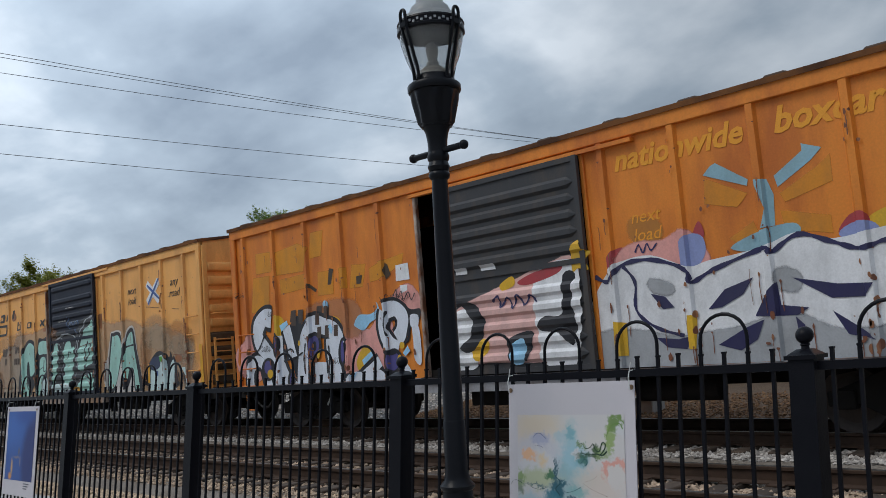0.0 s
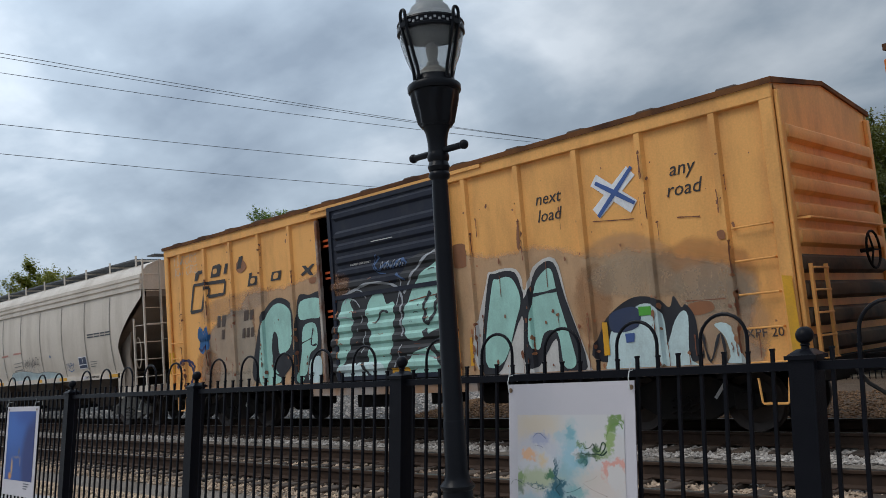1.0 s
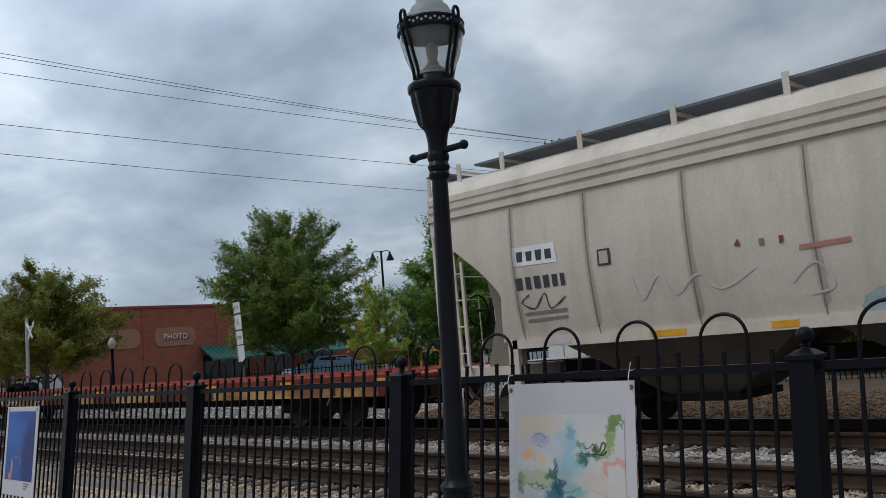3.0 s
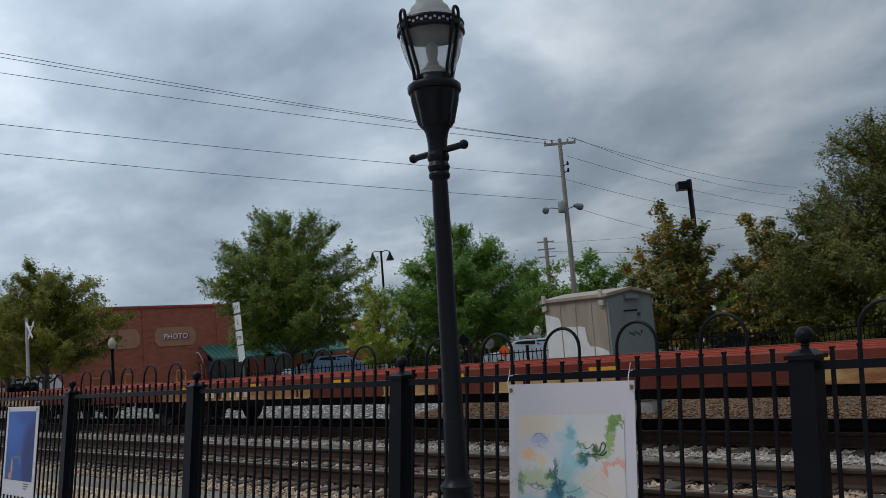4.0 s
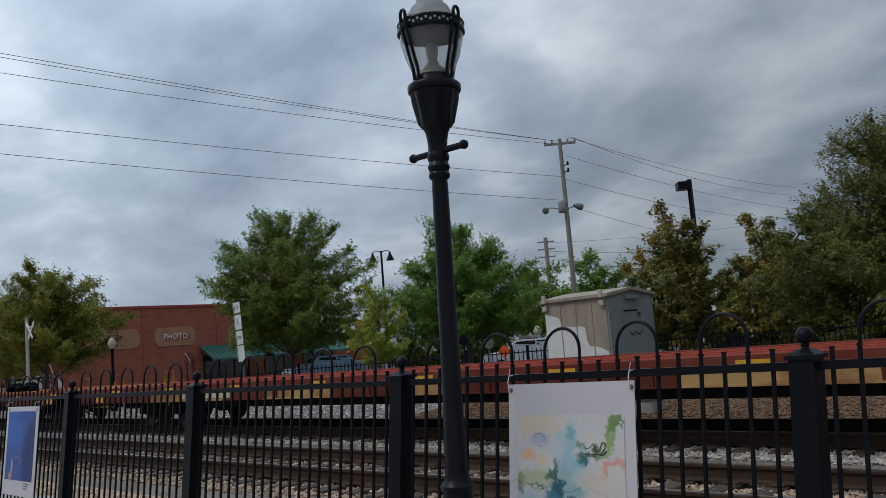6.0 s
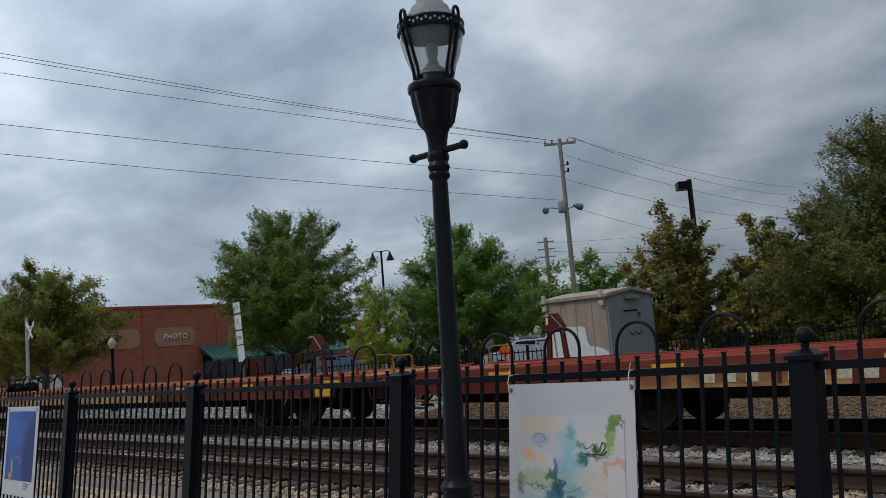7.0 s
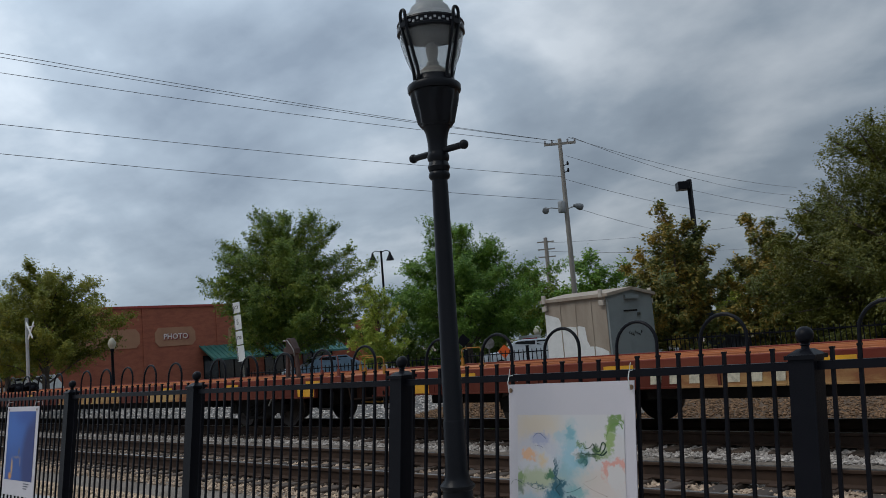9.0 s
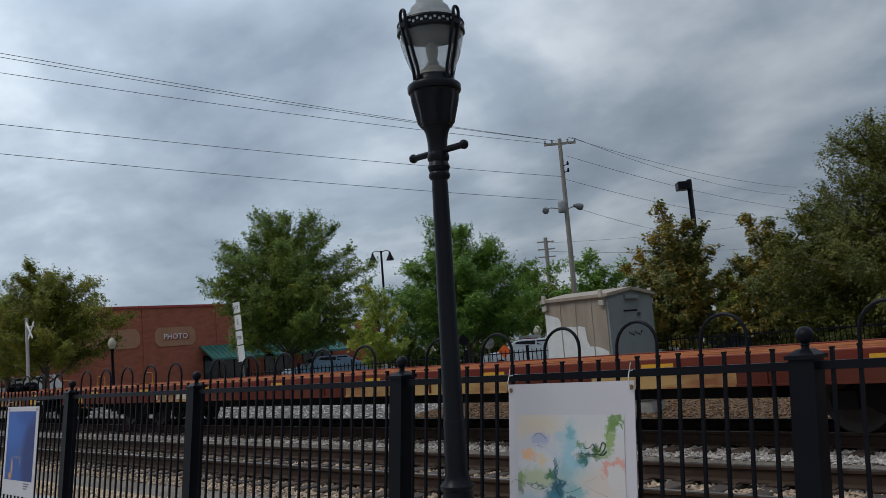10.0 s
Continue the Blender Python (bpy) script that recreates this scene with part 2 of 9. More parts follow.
RAIL = [(-0.07, -0.18), (0.07, -0.18), (0.07, -0.165), (0.012, -0.145), (0.010, -0.045), (0.036, -0.035), (0.036, -0.008), (0.028, 0.0), (-0.028, 0.0), (-0.036, -0.008), (-0.036, -0.035), (-0.010, -0.045), (-0.012, -0.145), (-0.07, -0.165)]


def line(name, yc, tie_seed):
    rng = random.Random(tie_seed)
    track = tagged(new(name), "steel rails on dark wooden ties", "railway track", kind="structure")
    for side in (-1, 1):
        bm = bm_new()
        extrude_x(bm, [(yc + side * 0.7535 + y, z) for y, z in RAIL], -420, 60)
        part("rail", bm, RUST, track)
        bm = bm_new()
        box(bm, -420, 60, yc + side * 0.7535 - 0.026, yc + side * 0.7535 + 0.026, 0.0, 0.004)
        part("rail_head", bm, STEEL, track, "polished steel running surface")
    bm = bm_new(); box(bm, -0.115, 0.115, -1.3, 1.3, -0.34, -0.18)
    me = mesh_of("tie", bm, TIE, bevel=0.012)
    bm = bm_new(); box(bm, -0.095, 0.095, -0.17, 0.17, -0.18, -0.166)
    pl = mesh_of("tie_plate", bm, RUST)
    for i in range(100):
        x = 2.0 - i * 0.51 + rng.uniform(-0.03, 0.03)
        piece("tie", me, track, pose(x, yc + rng.uniform(-0.04, 0.04), rng.uniform(-0.01, 0.004), 0, 0, rng.uniform(-1.5, 1.5)))
        for side in (-1, 1):
            piece("tie_plate", pl, track, pose(x, yc + side * 0.7535, 0))
    bm = bm_new()
    for i in range(100, 700):
        box(bm, 1.885 - i * 0.51, 2.115 - i * 0.51, yc - 1.3, yc + 1.3, -0.34, -0.18)
    tagged(part("far_ties", bm, TIE, track), kind="stuff")


def stones(name, label, material, count, seed, place, big=1.0):
    """Loose stones: each a small uneven eight-sided lump."""
    r = np.random.RandomState(seed)
    c = place(r, count)
    s = big * r.uniform(0.016, 0.040, (count, 1, 1))
    base = np.array([(1, 0, 0), (-1, 0, 0), (0, 1, 0), (0, -1, 0), (0, 0, 1), (0, 0, -1)], float)
    v = base[None] * r.uniform(0.55, 1.25, (count, 6, 1)) + r.uniform(-0.25, 0.25, (count, 6, 3))
    v = v * s * np.array([1.15, 1.15, 0.8]) + c[:, None, :]
    f = np.array([(0, 2, 4), (2, 1, 4), (1, 3, 4), (3, 0, 4), (2, 0, 5), (1, 2, 5), (3, 1, 5), (0, 3, 5)])
    faces = (f[None] + 6 * np.arange(count)[:, None, None]).reshape(-1, 3)
    me = bpy.data.meshes.new(name)
    me.from_pydata(v.reshape(-1, 3).tolist(), [], faces.tolist())
    me.materials.append(material)
    tagged(new(name, me), label, "ballast", kind="stuff")


def strip(y0, y1, z, x0=-42.0, x1=-1.0, near=2.0):
    def place(r, k):
        x = x1 + (x0 - x1) * r.uniform(0, 1, k) ** near
        y = r.uniform(y0, y1, k)
        zz = z(y) if callable(z) else np.full(k, z)
        return np.stack([x, y, zz + r.uniform(-0.012, 0.02, k)], 1)
    return place


ground()
line("track_near", NEAR, 1)
line("track_far", TRACK, 2)
stones("ballast_stones", "loose pale grey crushed stone between the lines", STONE, 42000, 3, strip(8.9, 11.4, lambda y: np.where(y < 9.77, -0.225, np.where(y < 10.5, -0.30, -0.23)), x0=-44, x1=-3.0, near=1.35))
stones("brown_stones", "rusty brown crushed stone between the near rails", STONE_B, 24000, 4, strip(6.4, 8.75, -0.225, x0=-36, x1=-2.5, near=1.3))
stones("far_stones", "pale crushed stone beyond the train", STONE, 20000, 5, strip(13.0, 16.2, lambda y: -0.23 - 0.09 * np.maximum(y - 13.9, 0), x0=-60, x1=-15, near=1.2))
stones("litter", "brown fallen leaves and chips on the bank", mat("litter", (0.19, 0.108, 0.055), 0.95, other=(0.09, 0.052, 0.028), random_hue=0.5), 20000, 6, strip(13.3, 18.0, lambda y: np.interp(y, (13.3, 13.9, 14.8, 15.4, 18.0), (-0.22, -0.22, -0.40, -0.25, -0.05)), x0=-17, x1=-1, near=1.0))
stones("tan_stones", "tan gravel between the fence and the near line", mat("tan_stone", (0.58, 0.445, 0.31), 0.95, other=(0.32, 0.22, 0.145), scale=5, random_hue=0.5, bump=0.3), 70000, 9, strip(4.4, 6.9, lambda y: np.interp(y, (4.3, 5.2, 6.2, 6.9), (-0.05, -0.10, -0.36, -0.22)), x0=-30, x1=-3.0, near=1.0), 0.62)
stones("yard_stones", "pale loose stone over the gravel yard", STONE, 30000, 12, strip(15.4, 27.0, lambda y: np.interp(y, (14.9, 15.6, 17.5, 26.0, 29.9), (-0.44, -0.30, -0.17, -0.02, -0.01)), x0=-85, x1=-17.3, near=1.1), 1.6)


# ---- the plaza side: fence, posters, lamp ----
LEAN = Matrix(((1, 0, 0.03, 0), (0, 1, 0.09, 0), (0, 0, 1, 0), (0, 0, 0, 1)))
FOOT = Vector((-0.04, FENCE - 0.119, 0.0))


def iron_fence():
    fence = tagged(new("iron_fence"), "black iron picket fence with hoop tops and ball-capped posts", "fence")
    posts = [-1.48 + 2.44 * k for k in range(2, -14, -1)]
    bm = bm_new()
    box(bm, -0.052, 0.052, -0.052, 0.052, 0.0, 1.345)
    box(bm, -0.064, 0.064, -0.064, 0.064, 1.345, 1.362)
    k = [bm.verts.new((sx * w, sy * w, z)) for w, z in ((0.058, 1.362), (0.026, 1.385)) for sx, sy in ((-1, -1), (1, -1), (1, 1), (-1, 1))]
    for i in range(4):
        bm.faces.new((k[i], k[(i + 1) % 4], k[4 + (i + 1) % 4], k[4 + i]))
    bm.faces.new(k[4:])
    lathe(bm, [(0.017, 1.385), (0.015, 1.397), (0.021, 1.401), (0.016, 1.408)] + [(0.036 * math.sin(a), 1.440 - 0.036 * math.cos(a)) for a in [0.5 + 0.264 * i for i in range(10)]], 16)
    bm.transform(LEAN)
    post = mesh_of("post", bm, IRON, smooth=True)
    for x in posts:
        piece("post", post, fence, Matrix.Translation(FOOT + Vector((x, 0, 0))))
    for z0, z1 in ((1.300, 1.335), (0.14, 0.175)):
        bm = bm_new()
        box(bm, 0.052, 2.388, -0.018, 0.018, z0, z1)
        bm.transform(LEAN)
        rail = mesh_of("rail", bm, IRON)
        for x in posts[1:]:
            piece("rail", rail, fence, Matrix.Translation(FOOT + Vector((x, 0, 0))))
    bm = bm_new()
    box(bm, -0.0073, 0.0073, -0.0073, 0.0073, 0.06, 1.39)
    box(bm, -0.0095, 0.0095, -0.0095, 0.0095, 1.383, 1.392)
    bm.transform(LEAN)
    picket = mesh_of("picket", bm, IRON)
    bm = bm_new()
    tube(bm, [(-0.11, 0, 1.33), (-0.11, 0, 1.445)] + [(-0.11 * math.cos(a), 0, 1.445 + 0.11 * math.sin(a)) for a in [math.pi * i / 12 for i in range(1, 12)]] + [(0.11, 0, 1.445), (0.11, 0, 1.33)], 0.0082, 8)
    bm.transform(LEAN)
    hoop = mesh_of("hoop", bm, IRON, smooth=True)
    rng = random.Random(8)
    for p in posts[1:]:
        for i in range(5):
            piece("hoop", hoop, fence, Matrix.Translation(FOOT + Vector((p + 0.324 + 0.44 * i, 0, 0))))
    for n, p in enumerate(posts[1:]):
        for i in range(21):
            at = FOOT + Vector((p + 0.104 + 0.11 * i + rng.uniform(-0.003, 0.003), 0, rng.uniform(-0.006, 0.006)))
            if n < 14:
                piece("picket", picket, fence, Matrix.Translation(at))


PAPER = mat("poster_paper", (0.54, 0.505, 0.535), 0.55, other=(0.49, 0.47, 0.495), scale=2, grain=900, bump=0.0)


def blob_outline(cx, cz, rx, rz, seed, rough=0.3, n=22):
    r = random.Random(seed)
    amp = [(k, r.uniform(-1, 1) * rough / k, r.uniform(0, 6.3)) for k in range(2, 6)]
    out = []
    for i in range(n):
        a = 2 * math.pi * i / n
        s = 1 + sum(w * math.cos(k * a + f) for k, w, f in amp)
        out.append((cx + rx * s * math.cos(a), cz + rz * s * math.sin(a)))
    return out


def washes(name, ground, spots, warp):
    """Soft pools of pigment with feathered, wandering edges on a tinted ground."""
    m = bpy.data.materials.new(name)
    m.use_nodes = True
    nt = m.node_tree
    n = nt.nodes.new
    co = n("ShaderNodeTexCoord")
    t = n("ShaderNodeTexNoise"); t.inputs["Scale"].default_value, t.inputs["Detail"].default_value, t.inputs["Roughness"].default_value = 24.0, 9, 0.72
    wire(nt, co.outputs["Object"], t.inputs["Vector"])
    off = n("ShaderNodeVectorMath"); off.operation = "MULTIPLY_ADD"
    off.inputs[1].default_value, off.inputs[2].default_value = (warp, warp, warp), (-warp / 2, -warp / 2, -warp / 2)
    wire(nt, t.outputs["Color"], off.inputs[0])
    pos = n("ShaderNodeVectorMath"); pos.operation = "ADD"
    wire(nt, co.outputs["Object"], pos.inputs[0]); wire(nt, off.outputs[0], pos.inputs[1])
    colour = None
    for x, z, rx, rz, c, edge, strength in spots:
        mp = n("ShaderNodeMapping"); mp.vector_type = "POINT"
        mp.inputs["Scale"].default_value = (1 / rx, 0, 1 / rz)
        mp.inputs["Location"].default_value = (-x / rx, 0, -z / rz)
        wire(nt, pos.outputs[0], mp.inputs[0])
        le = n("ShaderNodeVectorMath"); le.operation = "LENGTH"; wire(nt, mp.outputs[0], le.inputs[0])
        rg = n("ShaderNodeMapRange"); rg.interpolation_type = "SMOOTHSTEP"
        rg.inputs[1].default_value, rg.inputs[2].default_value, rg.inputs[3].default_value, rg.inputs[4].default_value = 1.0 - edge, 1.0 + edge * 0.3, strength, 0.0
        wire(nt, le.outputs["Value"], rg.inputs[0])
        mx = n("ShaderNodeMix"); mx.data_type = "RGBA"
        mx.inputs[6].default_value, mx.inputs[7].default_value = (*ground, 1), (*c, 1)
        wire(nt, rg.outputs[0], mx.inputs[0])
        if colour:
            wire(nt, colour, mx.inputs[6])
        colour = mx.outputs[2]
    wire(nt, colour, nt.nodes["Principled BSDF"].inputs["Base Color"])
    nt.nodes["Principled BSDF"].inputs["Roughness"].default_value = 0.5
    return m


def poster(label, x0, x1, z0, z1, art, art_mat, ties, caption):
    sheet = thing("art_poster", label, "poster", Matrix.Translation(FOOT + Vector((0, -0.026, 0))), "posters on the fence")
    bm = bm_new()
    box(bm, x0, x1, -0.005, 0.0, z0, z1)
    bm.transform(LEAN)
    part("backing", bm, PAPER, sheet)
    bm = bm_new()
    plate(bm, [(art[0], art[2]), (art[1], art[2]), (art[1], art[3]), (art[0], art[3])], -0.0075)
    bm.transform(LEAN)
    part("picture", bm, art_mat, sheet, "abstract washes of colour")
    for k in range(caption):
        bm = bm_new()
        plate(bm, [(x1 - 0.30, z0 + 0.13 - 0.025 * k), (x1 - 0.14 - 0.03 * k, z0 + 0.13 - 0.025 * k), (x1 - 0.14 - 0.03 * k, z0 + 0.14 - 0.025 * k), (x1 - 0.30, z0 + 0.14 - 0.025 * k)], -0.0075)
        bm.transform(LEAN)
        part("caption_bar", bm, mat("caption_grey", (0.15, 0.15, 0.17), 0.6), sheet)
    for x in ties:
        bm = bm_new()
        tube(bm, [(x, -0.02, z1 - 0.04), (x, -0.03, z1 + 0.015), (x, -0.02, z1 + 0.045), (x, 0.045, z1 + 0.05), (x, 0.048, z1 + 0.012)], 0.0028, 6)
        tube(bm, [(x, -0.02, z1 + 0.045), (x + 0.012, -0.026, z1 + 0.085)], 0.002, 6)
        bm.transform(LEAN)
        part("cable_tie", bm, mat("white_nylon", (0.7, 0.7, 0.68), 0.4), sheet, "white plastic cable tie")
        bm = bm_new()
        tube(bm, [(x, -0.0085, z1 - 0.03), (x, -0.0065, z1 - 0.03)], 0.012, 12)
        bm.transform(LEAN)
        part("eyelet", bm, mat("brass_eyelet", (0.25, 0.16, 0.1), 0.4, 0.8), sheet)


def posters():
    # places on the sheet: u runs 0 to 1 across it, v down from its top edge, both in sheet widths
    def at(u, v):
        z = 1.285 - 0.60 * v
        return -3.075 + 0.80 * u + 0.03 * z, z
    def s(u, v, ru, rv, c, edge=0.5, k=0.9):
        x, z = at(u, v)
        return (x, z, ru * 1.0, rv * 0.78, c, edge * 0.85, k)
    teal, deep, green, dk = (0.16, 0.36, 0.42), (0.02, 0.10, 0.14), (0.14, 0.24, 0.06), (0.03, 0.08, 0.02)
    pale = washes("pale_wash", (0.56, 0.535, 0.53), [
        s(0.50, 0.60, 0.26, 0.34, (0.50, 0.53, 0.56), 0.9, 0.6), s(0.20, 0.50, 0.16, 0.22, (0.60, 0.50, 0.43), 0.9, 0.7), s(0.54, 0.47, 0.05, 0.15, (0.27, 0.46, 0.50), 0.8, 0.75), s(0.52, 0.66, 0.13, 0.09, (0.22, 0.44, 0.49), 0.9, 0.7), s(0.47, 0.84, 0.12, 0.15, (0.16, 0.34, 0.37), 0.9, 0.65), s(0.66, 0.78, 0.10, 0.07, (0.34, 0.46, 0.42), 0.9, 0.6),
        s(0.28, 0.34, 0.20, 0.12, (0.60, 0.50, 0.38), 0.9, 0.8), s(0.26, 0.62, 0.17, 0.18, (0.50, 0.50, 0.56), 0.4, 0.7), s(0.27, 0.66, 0.13, 0.12, (0.58, 0.57, 0.58), 0.5, 0.9),
        s(0.75, 0.80, 0.16, 0.14, (0.60, 0.50, 0.44), 0.9, 0.8), s(0.72, 0.46, 0.12, 0.07, (0.60, 0.56, 0.52), 0.8, 0.7),
        s(0.30, 0.46, 0.065, 0.045, (0.36, 0.38, 0.52), 0.5, 0.8), s(0.20, 0.585, 0.06, 0.045, (0.74, 0.42, 0.24), 0.6, 0.95), s(0.31, 0.63, 0.035, 0.05, (0.70, 0.52, 0.30), 0.7, 0.8),
        s(0.53, 0.41, 0.035, 0.05, teal, 0.5, 0.8), s(0.46, 0.43, 0.05, 0.05, (0.34, 0.48, 0.54), 0.8, 0.7), s(0.56, 0.58, 0.10, 0.10, (0.30, 0.48, 0.56), 0.7, 0.8), s(0.62, 0.62, 0.06, 0.06, teal, 0.8, 0.6), s(0.58, 0.57, 0.035, 0.03, (0.58, 0.57, 0.58), 0.6, 0.9),
        s(0.86, 0.325, 0.055, 0.055, green, 0.3, 0.95), s(0.905, 0.375, 0.035, 0.035, (0.56, 0.56, 0.57), 0.3, 1.0), s(0.82, 0.45, 0.028, 0.10, (0.24, 0.34, 0.10), 0.5, 0.9), s(0.76, 0.56, 0.05, 0.035, (0.22, 0.32, 0.10), 0.6, 0.85), s(0.66, 0.58, 0.09, 0.018, dk, 0.8, 0.8), s(0.72, 0.545, 0.02, 0.04, dk, 0.7, 0.8), s(0.63, 0.62, 0.03, 0.04, (0.03, 0.14, 0.10), 0.7, 0.8), s(0.61, 0.50, 0.035, 0.02, green, 0.6, 0.7),
        s(0.865, 0.70, 0.085, 0.085, (0.66, 0.30, 0.24), 0.25, 0.9), s(0.865, 0.735, 0.065, 0.07, (0.58, 0.54, 0.52), 0.25, 1.0),
        s(0.27, 0.78, 0.17, 0.075, (0.42, 0.46, 0.28), 0.7, 0.85), s(0.12, 0.78, 0.05, 0.045, (0.20, 0.30, 0.10), 0.5, 0.85), s(0.38, 0.76, 0.04, 0.03, (0.03, 0.14, 0.06), 0.6, 0.9), s(0.27, 0.84, 0.10, 0.008, deep, 0.9, 0.9),
        s(0.42, 0.72, 0.014, 0.10, deep, 0.7, 0.9), s(0.43, 0.86, 0.045, 0.07, deep, 0.6, 0.95), s(0.48, 0.80, 0.03, 0.025, deep, 0.5, 0.95), s(0.39, 0.92, 0.07, 0.04, (0.03, 0.16, 0.22), 0.7, 0.9), s(0.58, 0.87, 0.07, 0.04, (0.18, 0.38, 0.38), 0.8, 0.8), s(0.54, 0.93, 0.03, 0.02, deep, 0.6, 0.9), s(0.20, 0.96, 0.14, 0.06, (0.36, 0.48, 0.54), 0.8, 0.8), s(0.13, 0.86, 0.03, 0.04, (0.05, 0.12, 0.05), 0.9, 0.7)], 0.135)
    INKS = dict(dk=(0.02, 0.06, 0.03), teal=(0.015, 0.085, 0.11), navy=(0.03, 0.05, 0.09), brown=(0.36, 0.22, 0.16), purple=(0.25, 0.27, 0.42), leaf=(0.12, 0.24, 0.04), white=(0.62, 0.61, 0.62))
    LINES = (("dk", 0.010, ((470, 380), (490, 370), (505, 395), (530, 390), (545, 370), (555, 400), (575, 410), (590, 365), (605, 372), (600, 400), (580, 428))),
             ("dk", 0.020, ((485, 420), (520, 430), (560, 424), (590, 430), (612, 408))), ("teal", 0.016, ((338, 465), (350, 510), (345, 545), (375, 585), (350, 620), (372, 655))),
             ("navy", 0.009, ((190, 595), (220, 622), (265, 630), (300, 618))), ("brown", 0.005, ((490, 580), (530, 610), (575, 630), (612, 645))), ("navy", 0.006, ((240, 390), (262, 388), (285, 398))),
             ("dk", 0.010, ((104, 612), (115, 590), (140, 588), (165, 602))), ("purple", 0.016, ((230, 342), (248, 322), (270, 320), (300, 348))), ("leaf", 0.014, ((612, 330), (622, 300), (640, 270), (675, 262), (690, 290))),
             ("teal", 0.014, ((480, 480), (500, 455), (515, 470), (505, 490))), ("white", 0.008, ((640, 236), (655, 232), (668, 240))), ("teal", 0.010, ((400, 640), (440, 628), (480, 605))), ("brown", 0.004, ((500, 575), (540, 560), (560, 540))))
    poster("white poster of pale watercolour blooms tied to the fence", -3.045, -2.275, 0.10, 1.285, (-2.985, -2.335, 0.42, 1.13), pale, (-3.03, -2.29), 0)
    sheet = [o for o in bpy.data.objects if o.name.startswith("art_poster")][-1]
    for ink, w, pts in LINES:
        c = [Vector((-3.075 + 0.80 * (px - 65) / 683, 1.285 - 0.60 * (py - 38) / 683)) for px, py in pts]
        run = [c[0]]
        for k in range(len(c) - 1):
            c0, c1, c2, c3 = c[max(k - 1, 0)], c[k], c[k + 1], c[min(k + 2, len(c) - 1)]
            run += [0.5 * (2 * c1 + (c2 - c0) * t + (2 * c0 - 5 * c1 + 4 * c2 - c3) * t * t + (3 * c1 - c0 - 3 * c2 + c3) * t ** 3) for t in (0.2, 0.4, 0.6, 0.8, 1)]
        bm = bm_new()
        last = None
        for k, p in enumerate(run):
            d = (run[min(k + 1, len(run) - 1)] - run[max(k - 1, 0)]).normalized() * 0.25 * w * (0.35 + 0.9 * math.sin(3.1 * k) ** 2)
            pair = (bm.verts.new((p.x - d.y, -0.0088, p.y + d.x)), bm.verts.new((p.x + d.y, -0.0088, p.y - d.x)))
            if last:
                bm.faces.new((last[0], pair[0], pair[1], last[1]))
            last = pair
        bm.transform(LEAN)
        part("ink_line", bm, mat("ink_" + ink, INKS[ink], 0.5), sheet)
    blue = washes("blue_wash", (0.018, 0.072, 0.28), [
        (-10.2, 1.0, 0.5, 0.3, (0.03, 0.12, 0.42), 0.9, 0.8), (-9.60, 0.66, 0.36, 0.52, (0.008, 0.020, 0.13), 0.35, 0.95), (-9.9, 1.15, 0.3, 0.12, (0.015, 0.06, 0.28), 0.8, 0.8),
        (-10.23, 0.50, 0.055, 0.045, (0.60, 0.26, 0.05), 0.7, 0.9), (-10.19, 0.60, 0.035, 0.10, (0.55, 0.34, 0.10), 0.7, 0.85), (-10.06, 0.70, 0.11, 0.016, (0.22, 0.17, 0.16), 0.9, 0.75), (-9.96, 0.66, 0.022, 0.06, (0.22, 0.18, 0.18), 0.9, 0.7), (-10.0, 0.76, 0.03, 0.05, (0.10, 0.09, 0.10), 0.8, 0.8)], 0.06)
    poster("deep blue picture with an orange flower tied to the fence", -10.46, -9.54, 0.30, 1.235, (-10.40, -9.61, 0.46, 1.185), blue, (-10.40, -9.6), 3)


def milky_dome():
    """Moulded acrylic that lets half of the sky's light through, diffused."""
    m = mat("lantern_dome", (0.50, 0.51, 0.51), 0.3, other=(0.40, 0.40, 0.40), scale=10)
    nt = m.node_tree
    tr, mx = nt.nodes.new("ShaderNodeBsdfTranslucent"), nt.nodes.new("ShaderNodeMixShader")
    tr.inputs[0].default_value, mx.inputs[0].default_value = (0.60, 0.61, 0.60, 1), 0.55
    wire(nt, nt.nodes["Principled BSDF"].outputs[0], mx.inputs[1]); wire(nt, tr.outputs[0], mx.inputs[2])
    wire(nt, mx.outputs[0], nt.nodes["Material Output"].inputs[0])
    return m


GLOSS = mat("black_enamel", (0.007, 0.0075, 0.010), 0.3, other=(0.010, 0.0105, 0.013), scale=6, grain=120, bump=0.05, spec=0.13)


